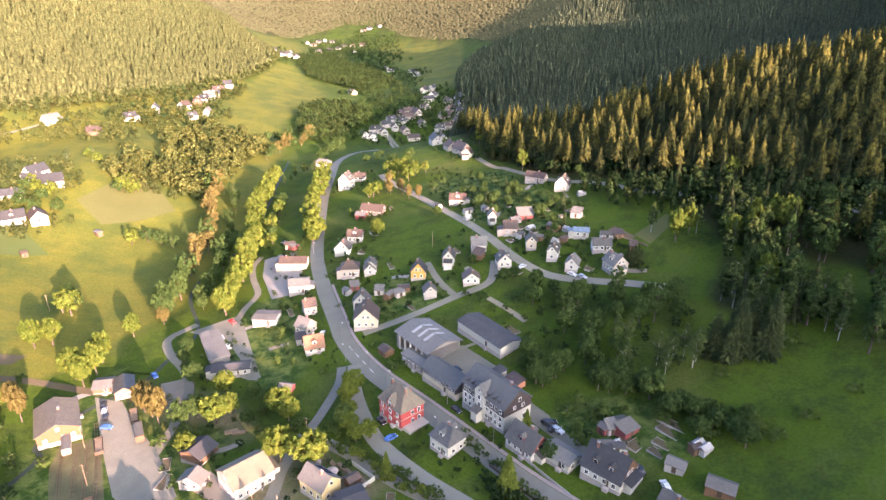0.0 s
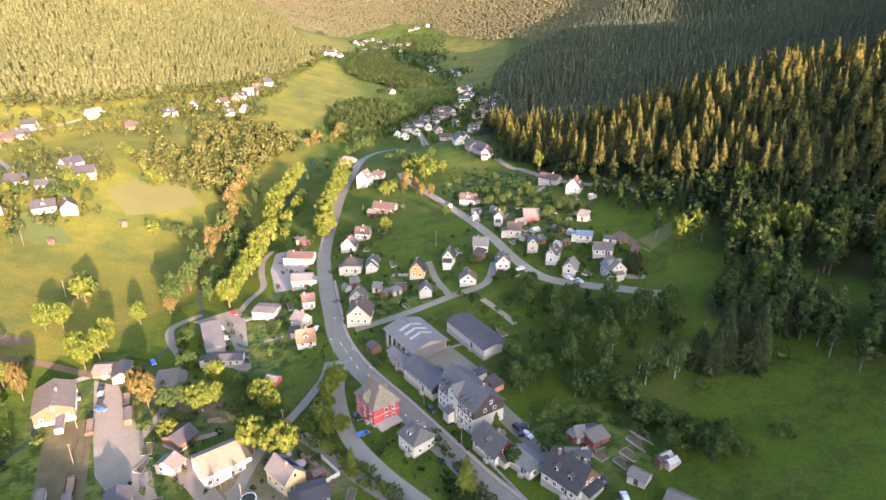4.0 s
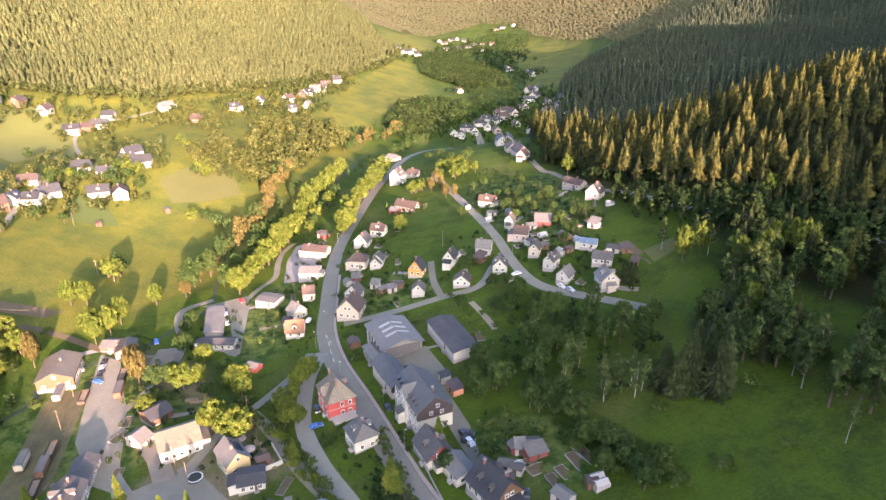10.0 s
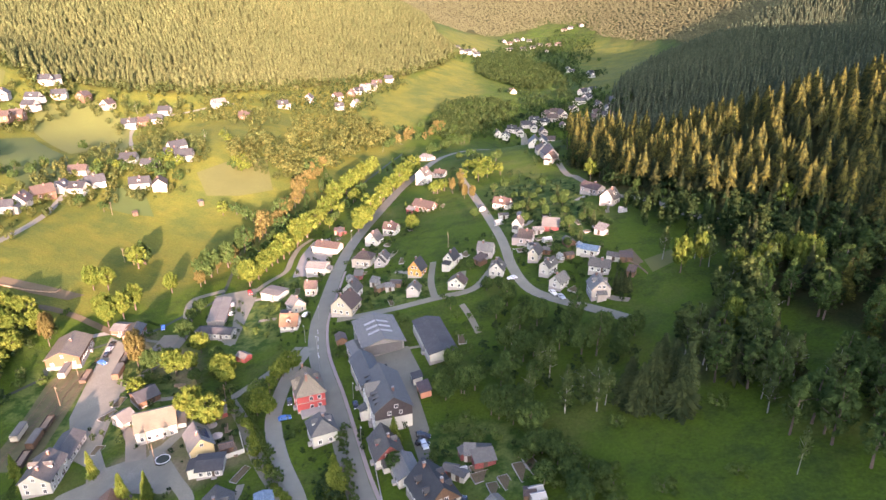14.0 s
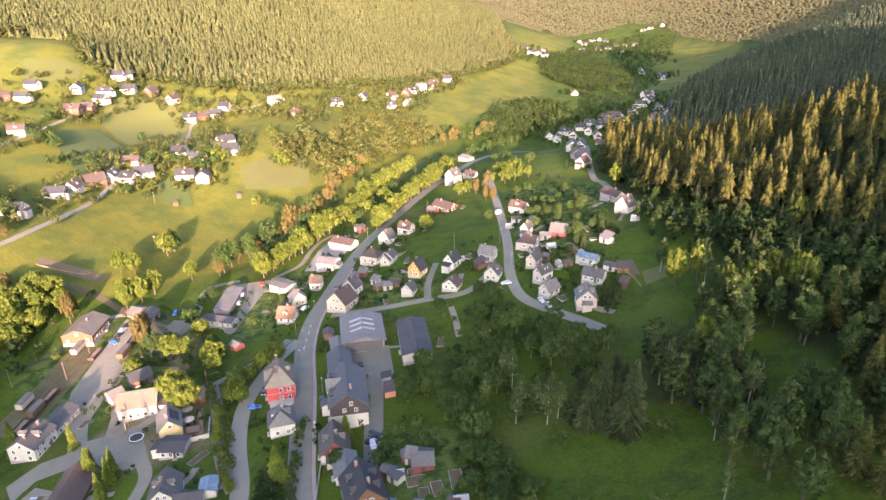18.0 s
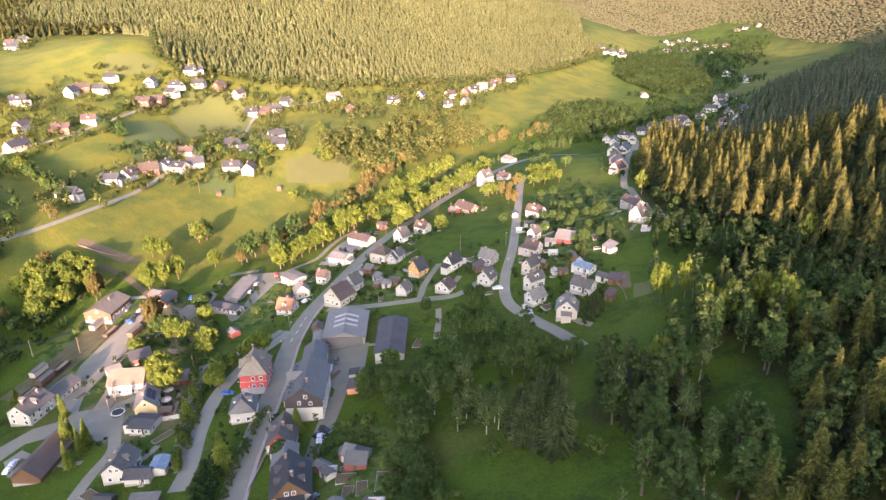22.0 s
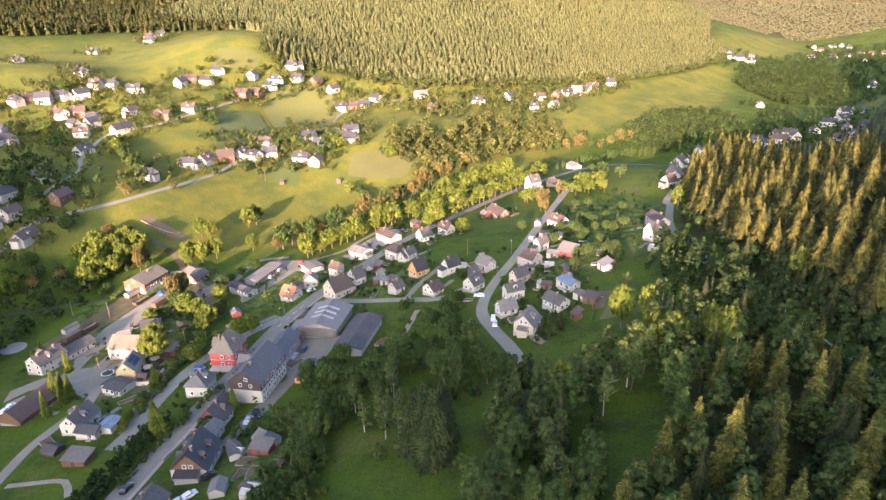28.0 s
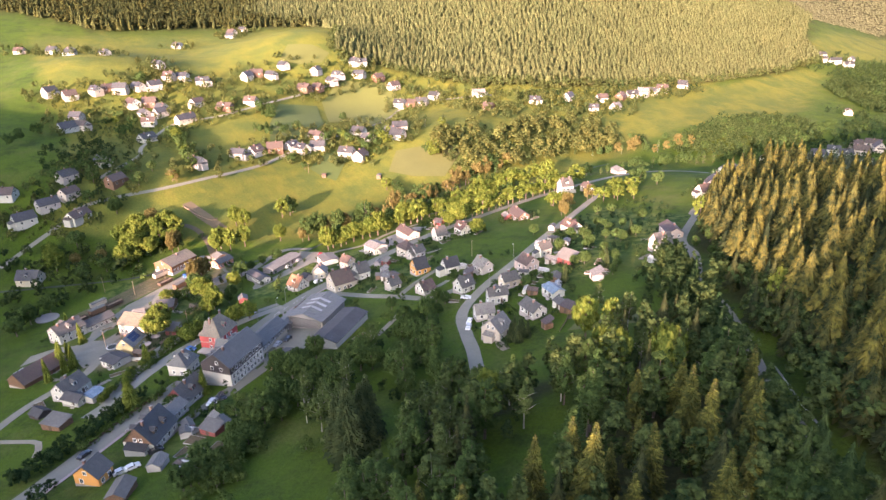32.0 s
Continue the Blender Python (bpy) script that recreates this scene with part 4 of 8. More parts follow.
house(-24.7, 136.4, 29, 7.5, 7.4, 2.7, 12, "white", "bitumen", "low white garage with dark roof", chimneys=0)
house(-132.5, 180.5, 121, 17.5, 13.0, 4.0, 24, "ochre", "lichen", "ochre brick engine shed with low weathered roof", chimneys=1, category="engine shed", name="engine_shed")
house(-119.8, 202.6, 115, 10.1, 6.6, 3.0, 25, "brick", "slate", "red brick depot with dark glazed roof", chimneys=0)
house(-128.0, 203.8, 11, 6.2, 7.4, 2.4, 20, "timber", "felt", "low brown workshop shed", chimneys=0)
house(-81.6, 211.2, 12, 14.0, 5.8, 2.8, 22, "white", "bitumen", "low white building with black roof", chimneys=0)
house(-94.0, 228.5, 119, 23.0, 7.4, 2.9, 8, "steel", "felt", "long grey sheet-clad storage shed", chimneys=0, windows=False)
house(-75.2, 152.0, 78, 4.9, 7.4, 2.6, 30, "beige", "felt", "grey-roofed house behind the tan roof", chimneys=0)
house(-78.1, 164.8, 66, 7.9, 8.3, 2.8, 25, "timber", "bitumen", "dark barn with patched roof", chimneys=0, windows=False)
house(-252, 108, 59, 10.6, 8.2, 3.3, 42, "white", "brown", "white house with brown tile roof", near=False, group="upper village houses")
house(-255, 143, -59, 11.5, 8.2, 3.2, 40, "grey", "dimmed_slate", "grey house with slate gable roof", near=False, group="upper village houses")
house(-233, 141, -55, 10.6, 7.5, 3.4, 38, "beige", "brown", "beige house with brown tile roof", near=False, group="upper village houses")
house(-220, 114, 109, 12.0, 7.8, 3.4, 44, "white", "dimmed_slate", "white house with slate gable roof", near=False, group="upper village houses")
house(-207, 142, -51, 13.2, 7.9, 2.8, 40, "white", "brown", "white house with brown tile roof", near=False, group="upper village houses", dormers=1)
house(-235, 169, -54, 11.6, 7.7, 3.6, 40, "timber", "brown", "brown timber-clad house with tile roof", near=False, group="upper village houses")
house(-164, 111, 55, 11.8, 8.2, 3.0, 44, "cream", "dimmed_slate", "cream house with dark slate roof", near=False, group="upper village houses", dormers=1)
house(-437, 152, 119, 10.7, 8.4, 3.6, 42, "white", "black", "white house with black tile roof", near=False, group="upper village houses")
house(-427, 166, 106, 10.5, 8.7, 2.8, 44, "white", "brown", "white house with brown tile roof", near=False, group="upper village houses")
house(-429, 187, 25, 10.1, 8.7, 3.1, 40, "cream", "dimmed_slate", "cream house with dark slate roof", near=False, group="upper village houses", dormers=1)
house(-427, 207, 57, 12.0, 8.6, 3.6, 45, "cream", "dimmed_slate", "cream house with dark slate roof", near=False, group="upper village houses")
house(-429, 222, 22, 13.4, 7.8, 2.7, 39, "beige", "dimmed_slate", "beige house with slate gable roof", near=False, group="upper village houses")
house(-428, 236, 106, 12.0, 7.5, 3.7, 44, "white", "dimmed_slate", "white house with slate gable roof", near=False, group="upper village houses")
house(-401, 225, 64, 11.5, 8.1, 2.8, 45, "timber", "brown", "brown timber-clad house with tile roof", near=False, group="upper village houses")
house(-381, 229, 109, 10.7, 8.4, 3.0, 39, "grey", "dimmed_slate", "grey house with slate gable roof", near=False, group="upper village houses")
house(-402, 211, 18, 12.7, 9.0, 3.3, 38, "white", "brown", "white house with brown tile roof", near=False, group="upper village houses")
house(-366, 216, 64, 11.0, 7.9, 3.4, 37, "white", "brown", "white house with brown tile roof", near=False, group="upper village houses", dormers=1)
house(-325, 206, -64, 12.2, 8.9, 3.3, 38, "white", "dimmed_slate", "white house with slate gable roof", near=False, group="upper village houses", dormers=1)
house(-366, 155, 116, 12.6, 8.8, 2.8, 44, "white", "dimmed_slate", "white house with slate gable roof", near=False, group="upper village houses")
house(-371, 166, 38, 12.3, 7.5, 3.0, 40, "beige", "brown", "beige house with brown tile roof", near=False, group="upper village houses")
house(-387, 262, 119, 12.1, 7.5, 3.4, 39, "white", "brown", "white house with brown tile roof", near=False, group="upper village houses")
house(-370, 282, 43, 13.3, 7.4, 3.2, 39, "timber", "brown", "brown timber-clad house with tile roof", near=False, group="upper village houses", dormers=1)
house(-377, 308, 42, 11.7, 7.6, 3.0, 44, "white", "brown", "white house with brown tile roof", near=False, group="upper village houses", dormers=1)
house(-358, 242, 110, 12.1, 8.2, 3.5, 41, "cream", "dimmed_slate", "cream house with dark slate roof", near=False, group="upper village houses")
house(-360, 247, -67, 10.9, 8.2, 2.7, 45, "white", "dimmed_slate", "white house with slate gable roof", near=False, group="upper village houses")
house(-250, 225, 25, 13.4, 8.0, 3.5, 42, "grey", "dimmed_slate", "grey house with slate gable roof", near=False, group="upper village houses")
house(-476, 251, 27, 10.9, 7.8, 3.7, 38, "grey", "dimmed_slate", "grey house with slate gable roof", near=False, group="upper village houses", dormers=1)
house(-444, 253, 43, 9.9, 8.7, 3.6, 42, "beige", "brown", "beige house with brown tile roof", near=False, group="upper village houses", dormers=1)
house(-443, 265, 38, 12.4, 7.6, 3.2, 40, "white", "dimmed_slate", "white house with slate gable roof", near=False, group="upper village houses")
house(-429, 280, 60, 12.0, 7.8, 3.5, 40, "white", "dimmed_slate", "white house with slate gable roof", near=False, group="upper village houses", dormers=1)
house(-611, 171, 41, 11.7, 8.7, 3.6, 43, "white", "black", "white house with black tile roof", near=False, group="upper village houses")
house(-593, 186, 25, 9.8, 8.4, 2.9, 42, "cream", "dimmed_slate", "cream house with dark slate roof", near=False, group="upper village houses")
house(-531, 212, 26, 10.0, 7.8, 2.7, 37, "white", "dimmed_slate", "white house with slate gable roof", near=False, group="upper village houses")
house(-635, 141, 60, 9.9, 8.5, 2.9, 38, "beige", "brown", "beige house with brown tile roof", near=False, group="upper village houses")
house(-634, 305, 45, 11.2, 7.8, 3.1, 38, "white", "dimmed_slate", "white house with slate gable roof", near=False, group="upper village houses", dormers=1)
house(-685, 387, 26, 12.4, 8.7, 3.2, 42, "white", "brown", "white house with brown tile roof", near=False, group="upper village houses")
house(-698, 406, 17, 12.1, 7.4, 3.2, 43, "cream", "dimmed_slate", "cream house with dark slate roof", near=False, group="upper village houses")
house(-266, 260, 36, 12.3, 8.0, 3.4, 38, "grey", "dimmed_slate", "grey house with slate gable roof", near=False, group="upper village houses")
house(-269, 274, 119, 11.3, 8.8, 3.3, 44, "white", "brown", "white house with brown tile roof", near=False, group="upper village houses", dormers=1)
house(-272, 291, 66, 12.3, 8.9, 3.4, 43, "timber", "brown", "brown timber-clad house with tile roof", near=False, group="upper village houses")
house(-273, 305, -67, 10.1, 8.2, 3.5, 37, "white", "dimmed_slate", "white house with slate gable roof", near=False, group="upper village houses", dormers=1)
house(-265, 311, 17, 10.1, 8.8, 3.6, 37, "white", "black", "white house with black tile roof", near=False, group="upper village houses", dormers=1)
house(-266, 325, 56, 11.5, 8.5, 2.8, 45, "white", "dimmed_slate", "white house with slate gable roof", near=False, group="upper village houses")
house(-288, 333, 29, 11.7, 7.7, 2.8, 40, "beige", "brown", "beige house with brown tile roof", near=False, group="upper village houses")
house(-243, 340, 34, 12.8, 7.7, 3.4, 45, "white", "black", "white house with black tile roof", near=False, group="upper village houses", dormers=1)
house(-233, 347, -51, 12.0, 8.9, 3.1, 39, "beige", "brown", "beige house with brown tile roof", near=False, group="upper village houses")
house(-263, 401, 65, 12.8, 8.9, 3.4, 41, "cream", "dimmed_slate", "cream house with dark slate roof", near=False, group="upper village houses")
house(-246, 389, 27, 12.1, 8.8, 3.4, 44, "white", "black", "white house with black tile roof", near=False, group="upper village houses")
house(-279, 369, 30, 11.3, 8.6, 2.9, 42, "white", "black", "white house with black tile roof", near=False, group="upper village houses")
house(-432, 324, -58, 10.6, 8.5, 3.3, 45, "white", "dimmed_slate", "white house with slate gable roof", near=False, group="upper village houses")
house(-430, 348, 28, 10.9, 7.7, 3.1, 40, "cream", "dimmed_slate", "cream house with dark slate roof", near=False, group="upper village houses")
house(-444, 367, 20, 11.0, 8.0, 2.8, 40, "white", "dimmed_slate", "white house with dark slate roof in a meadow", near=False, group="upper village houses")
house(-430, 397, -54, 9.9, 9.0, 3.6, 37, "beige", "dimmed_slate", "beige house with slate gable roof", near=False, group="upper village houses")
house(-404, 372, 29, 13.1, 8.4, 3.6, 39, "timber", "brown", "brown timber-clad house with tile roof", near=False, group="upper village houses", dormers=1)
house(-406, 387, 28, 10.7, 7.6, 3.0, 44, "timber", "brown", "brown timber-clad house with tile roof", near=False, group="upper village houses")
house(-415, 407, 12, 11.3, 8.6, 3.5, 39, "beige", "dimmed_slate", "beige house with slate gable roof", near=False, group="upper village houses")
house(-423, 418, 17, 11.8, 8.5, 3.1, 41, "white", "dimmed_slate", "white house with slate gable roof", near=False, group="upper village houses", dormers=1)
house(-424, 444, 36, 12.0, 8.9, 2.8, 39, "cream", "dimmed_slate", "cream house with dark slate roof", near=False, group="upper village houses")
house(-442, 448, 21, 10.1, 8.8, 3.4, 42, "white", "dimmed_slate", "white house with slate gable roof", near=False, group="upper village houses")
house(-419, 464, 102, 11.5, 8.5, 3.6, 40, "timber", "brown", "brown timber-clad house with tile roof", near=False, group="upper village houses")
house(-404, 475, 101, 11.7, 8.5, 3.0, 43, "beige", "brown", "beige house with brown tile roof", near=False, group="upper village houses")
house(-369, 462, 32, 12.1, 8.6, 3.6, 41, "white", "black", "white house with black tile roof", near=False, group="upper village houses", dormers=1)
house(-365, 473, 58, 11.8, 8.9, 3.0, 38, "timber", "brown", "brown timber-clad house with tile roof", near=False, group="upper village houses")
house(-359, 483, 40, 12.6, 8.5, 3.2, 43, "beige", "dimmed_slate", "beige house with slate gable roof", near=False, group="upper village houses")
house(-363, 501, 20, 10.7, 7.9, 3.0, 43, "white", "black", "white house with black tile roof", near=False, group="upper village houses")
house(-326, 533, 66, 12.9, 8.9, 2.8, 41, "white", "grey", "white house with weathered grey roof", near=False, group="upper village houses")
house(-280, 511, 21, 10.4, 8.2, 3.6, 38, "timber", "brown", "brown timber-clad house with tile roof", near=False, group="upper village houses")
house(-278, 569, 37, 11.1, 8.5, 2.8, 40, "cream", "dimmed_slate", "cream house with dark slate roof", near=False, group="upper village houses", dormers=1)
house(-273, 611, 107, 11.1, 8.2, 3.0, 44, "grey", "dimmed_slate", "grey house with slate gable roof", near=False, group="upper village houses")
house(-258, 645, 68, 10.7, 8.7, 3.0, 41, "white", "brown", "white house with brown tile roof", near=False, group="upper village houses")
house(-254, 669, -69, 11.5, 8.8, 2.9, 42, "timber", "brown", "brown timber-clad house with tile roof", near=False, group="upper village houses", dormers=1)
house(-254, 687, 63, 11.6, 7.7, 2.9, 43, "white", "black", "white house with black tile roof", near=False, group="upper village houses", dormers=1)
house(-252, 702, 21, 11.7, 8.9, 3.7, 44, "white", "grey", "white house with weathered grey roof", near=False, group="upper village houses", dormers=1)
house(-252, 717, 17, 11.7, 8.4, 2.9, 38, "white", "dimmed_slate", "white house with slate gable roof", near=False, group="upper village houses")
house(-253, 735, 27, 12.1, 7.8, 3.5, 43, "white", "brown", "white house with brown tile roof", near=False, group="upper village houses", dormers=1)
house(-254, 771, 27, 10.0, 9.0, 3.1, 43, "grey", "dimmed_slate", "grey house with slate gable roof", near=False, group="upper village houses")
house(-241, 616, 39, 10.0, 7.4, 3.1, 41, "beige", "dimmed_slate", "beige house with slate gable roof", near=False, group="upper village houses", dormers=1)
house(-234, 640, 100, 11.8, 7.6, 3.2, 43, "white", "grey", "white house with weathered grey roof", near=False, group="upper village houses")
house(-562, 184, 60, 10, 8, 3, 40, "white", "dimmed_slate", "white house with dark slate roof in a garden", near=False, group="upper village houses")
house(-664, 379, 30, 12, 8, 3, 40, "white", "dimmed_slate", "white house with dark slate roof in a garden", near=False, group="upper village houses")
house(-432, 197, 100, 9, 7, 3, 40, "timber", "brown", "brown timber-clad house with tile roof", near=False, group="upper village houses")
house(-388, 232, 30, 10, 8, 3, 40, "white", "dimmed_slate", "white house with dark slate roof in a garden", near=False, group="upper village houses")
house(-384, 216, 20, 9, 7, 3, 40, "grey", "dimmed_slate", "grey house with dark slate roof", near=False, group="upper village houses")
house(-438, 336, 70, 12, 8, 2.8, 40, "timber", "brown", "brown timber-clad house with tile roof", near=False, group="upper village houses")
house(-259, 390, 40, 10, 8, 3, 40, "white", "dimmed_slate", "white house with dark slate roof in a garden", near=False, group="upper village houses")
house(-259, 368, 20, 12, 7, 2.6, 40, "beige", "dimmed_slate", "beige house with dark slate roof", near=False, group="upper village houses")
house(-389, 165, 50, 10, 8, 3, 40, "beige", "dimmed_slate", "beige house with dark slate roof", near=False, group="upper village houses")
house(-268, 167, 20, 12, 8, 3.2, 40, "white", "dimmed_slate", "white house with dark slate roof in a garden", near=False, group="upper village houses")
house(-228, 128, 110, 12, 8, 3, 40, "grey", "dimmed_slate", "grey house with dark slate roof", near=False, group="upper village houses")
house(-442, 458, 60, 9, 8, 3.4, 40, "white", "dimmed_slate", "white house with dark slate roof in a garden", near=False, group="upper village houses")
house(-83, 669, 117, 11.1, 7.4, 3.1, 40, "white", "dimmed_slate", "white house with dark slate roof", near=False, group="houses along the upper village street")
house(-74, 669, 103, 12.7, 8.7, 3.2, 39, "white", "dimmed_slate", "white house with dark slate roof", near=False, group="houses along the upper village street", dormers=1)
house(-74, 696, 13, 10.2, 7.9, 3.3, 41, "grey", "black", "grey house with black roof", near=False, group="houses along the upper village street", dormers=1)
house(-65, 694, -69, 12.3, 7.9, 3.4, 39, "white", "dimmed_slate", "white house with dark slate roof", near=False, group="houses along the upper village street", dormers=1)
house(-64, 720, 27, 11.2, 8.9, 3.2, 38, "grey", "black", "grey house with black roof", near=False, group="houses along the upper village street")
house(-54, 715, 106, 10.9, 7.5, 3.5, 41, "white", "dimmed_slate", "white house with dark slate roof", near=False, group="houses along the upper village street")
house(-59, 737, 26, 10.7, 7.7, 3.3, 40, "white", "dimmed_slate", "white house with dark slate roof", near=False, group="houses along the upper village street", dormers=1)
house(-48, 735, 50, 11.8, 9.0, 2.7, 38, "white", "black", "white house with black tile roof", near=False, group="houses along the upper village street", dormers=1)
house(-50, 759, 68, 9.9, 7.4, 2.9, 45, "beige", "brown", "beige house with dull brown roof", near=False, group="houses along the upper village street")
house(-40, 746, 18, 12.2, 8.9, 3.5, 42, "beige", "brown", "beige house with dull brown roof", near=False, group="houses along the upper village street")
house(-40, 766, 20, 12.7, 7.6, 3.2, 41, "cream", "brown", "cream house with brown roof", near=False, group="houses along the upper village street")
house(-31, 758, -53, 11.0, 8.7, 3.3, 44, "beige", "brown", "beige house with dull brown roof", near=False, group="houses along the upper village street")
house(-42, 707, -63, 11.0, 7.7, 3.5, 41, "beige", "brown", "beige house with dull brown roof", near=False, group="houses along the upper village street")
house(-31, 685, 13, 12.6, 8.5, 3.4, 37, "cream", "brown", "cream house with brown roof", near=False, group="houses along the upper village street")
house(-5, 488, 105, 12.1, 8.5, 3.5, 42, "white", "dimmed_slate", "white house with dark slate roof", near=False, group="houses along the upper village street")
house(-21, 777, 120, 12.4, 8.0, 2.7, 39, "beige", "brown", "beige house with dull brown roof", near=False, group="houses along the upper village street")
house(-17, 800, 19, 12.6, 7.8, 3.5, 39, "white", "dimmed_slate", "white house with dark slate roof", near=False, group="houses along the upper village street")
house(-12, 818, 70, 12.7, 8.9, 2.8, 39, "grey", "black", "grey house with black roof", near=False, group="houses along the upper village street", dormers=1)
house(-23, 859, 56, 12.3, 8.1, 3.6, 43, "white", "black", "white house with black tile roof", near=False, group="houses along the upper village street")
house(-12, 865, 50, 11.7, 7.4, 3.7, 39, "white", "dimmed_slate", "white house with dark slate roof", near=False, group="houses along the upper village street")
house(-55, 1163, 52, 10.0, 8.0, 3.2, 42, "grey", "black", "grey house with black roof", near=False, group="houses along the upper village street")
house(-43, 1092, 117, 11.0, 8.5, 3.3, 44, "white", "dimmed_slate", "white house with dark slate roof", near=False, group="houses along the upper village street", dormers=1)
house(3, 740, 17, 11.3, 8.0, 2.9, 43, "beige", "brown", "beige house with dull brown roof", near=False, group="houses along the upper village street")
house(10, 751, 22, 11.8, 7.9, 2.9, 40, "beige", "brown", "beige house with dull brown roof", near=False, group="houses along the upper village street")
house(19, 757, 104, 10.7, 8.0, 2.9, 44, "white", "dimmed_slate", "white house with dark slate roof", near=False, group="houses along the upper village street")
house(21, 781, -51, 12.4, 9.0, 3.2, 40, "white", "black", "white house with black tile roof", near=False, group="houses along the upper village street")
house(18, 714, -61, 12.6, 8.9, 3.3, 37, "cream", "brown", "cream house with brown roof", near=False, group="houses along the upper village street")
house(-2, 707, 31, 9.8, 8.8, 3.2, 42, "white", "dimmed_slate", "white house with dark slate roof", near=False, group="houses along the upper village street", dormers=1)
house(8, 707, 17, 12.1, 7.7, 3.4, 43, "cream", "brown", "cream house with brown roof", near=False, group="houses along the upper village street", dormers=1)
house(6, 462, -68, 10.1, 7.8, 2.9, 43, "cream", "brown", "cream house with brown roof", near=False, group="houses along the upper village street")
house(14, 449, 119, 12.7, 9.0, 3.1, 45, "beige", "brown", "beige house with dull brown roof", near=False, group="houses along the upper village street")
house(-1, 495, 101, 12.8, 7.7, 3.1, 40, "white", "dimmed_slate", "white house with dark slate roof", near=False, group="houses along the upper village street")
house(22, 738, 10, 12.1, 8.9, 3.3, 38, "white", "black", "white house with black tile roof", near=False, group="houses along the upper village street", dormers=1)
house(7, 776, 120, 12.7, 7.3, 3.5, 45, "cream", "brown", "cream house with brown roof", near=False, group="houses along the upper village street", dormers=1)
house(-23, 725, 117, 10.4, 7.3, 3.3, 43, "cream", "brown", "cream house with brown roof", near=False, group="houses along the upper village street")
house(-123, 888, -56, 12.0, 8.5, 3.0, 37, "cream", "brown", "cream house with brown roof", near=False, group="houses of the far hamlet", dormers=1)
house(-266, 1130, 44, 14.6, 7.6, 3.4, 44, "white", "black", "white house with black tile roof", near=False, group="houses of the far hamlet")
house(-270, 1183, 100, 13.8, 7.8, 2.7, 41, "grey", "black", "grey house with black roof", near=False, group="houses of the far hamlet", dormers=1)
house(-254, 1144, 60, 13.9, 8.0, 3.1, 42, "white", "black", "white house with black tile roof", near=False, group="houses of the far hamlet", dormers=1)
house(-274, 1110, 18, 11.2, 7.5, 3.1, 41, "white", "black", "white house with black tile roof", near=False, group="houses of the far hamlet")
house(-303, 1642, 56, 12.7, 8.9, 3.2, 40, "grey", "black", "grey house with black roof", near=False, group="houses of the far hamlet")
house(-292, 1663, 101, 14.0, 8.9, 3.3, 41, "white", "black", "white house with black tile roof", near=False, group="houses of the far hamlet")
house(-274, 1652, 19, 12.0, 8.5, 2.8, 37, "white", "dimmed_slate", "white house with dark slate roof", near=False, group="houses of the far hamlet")
house(-304, 1575, 31, 13.8, 8.7, 3.0, 42, "cream", "brown", "cream house with brown roof", near=False, group="houses of the far hamlet")
house(-237, 1604, 29, 12.4, 7.4, 3.0, 40, "grey", "black", "grey house with black roof", near=False, group="houses of the far hamlet", dormers=1)
house(-201, 1513, -65, 11.5, 7.7, 2.9, 38, "white", "dimmed_slate", "white house with dark slate roof", near=False, group="houses of the far hamlet")
house(-192, 1597, 29, 13.7, 8.7, 3.7, 43, "beige", "brown", "beige house with dull brown roof", near=False, group="houses of the far hamlet")
house(-265, 1423, 61, 14.6, 8.0, 2.9, 41, "white", "dimmed_slate", "white house with dark slate roof", near=False, group="houses of the far hamlet", dormers=1)
house(-166, 1768, -57, 11.5, 8.5, 3.3, 38, "beige", "brown", "beige house with dull brown roof", near=False, group="houses of the far hamlet", dormers=1)
house(-191, 1761, 42, 13.8, 7.6, 2.7, 45, "grey", "black", "grey house with black roof", near=False, group="houses of the far hamlet")
house(-206, 1748, 45, 12.3, 7.5, 3.0, 38, "cream", "brown", "cream house with brown roof", near=False, group="houses of the far hamlet", dormers=1)
house(-96, 1212, 29, 11.5, 7.9, 2.7, 40, "white", "black", "white house with black tile roof", near=False, group="houses of the far hamlet", dormers=1)
house(-107, 1249, -68, 12.7, 7.4, 3.5, 41, "white", "black", "white house with black tile roof", near=False, group="houses of the far hamlet")
house(-214, 1595, 58, 12.9, 8.8, 3.2, 39, "cream", "brown", "cream house with brown roof", near=False, group="houses of the far hamlet", dormers=1)
house(-324, 1599, 119, 12.7, 7.9, 3.5, 38, "white", "black", "white house with black tile roof", near=False, group="houses of the far hamlet")
house(-243, 1559, 28, 14.0, 7.6, 3.3, 37, "white", "dimmed_slate", "white house with dark slate roof", near=False, group="houses of the far hamlet")
house(-256, 1511, 26, 11.6, 8.2, 3.7, 42, "grey", "black", "grey house with black roof", near=False, group="houses of the far hamlet")
house(-285, 1124, 59, 13.8, 7.4, 2.8, 42, "white", "black", "white house with black tile roof", near=False, group="houses of the far hamlet")
shed(42.3, 309.4, 8, 8.0, 5.0, 2.2, 30, "redwood", "felt", "dark red garden hut", group="village sheds", mono=True)
shed(37.0, 305.6, 24, 5.0, 4.0, 2.2, 30, "grey", "grey", "grey garden shed with sheet roof", group="village sheds")
shed(67.1, 301.3, -26, 5.0, 4.0, 2.2, 28, "grey", "grey", "grey garden shed with sheet roof", group="village sheds", mono=True)
shed(-17.1, 256.6, 12, 5.0, 4.0, 2.2, 15, "timber", "brown", "small brown timber garden shed", group="village sheds")
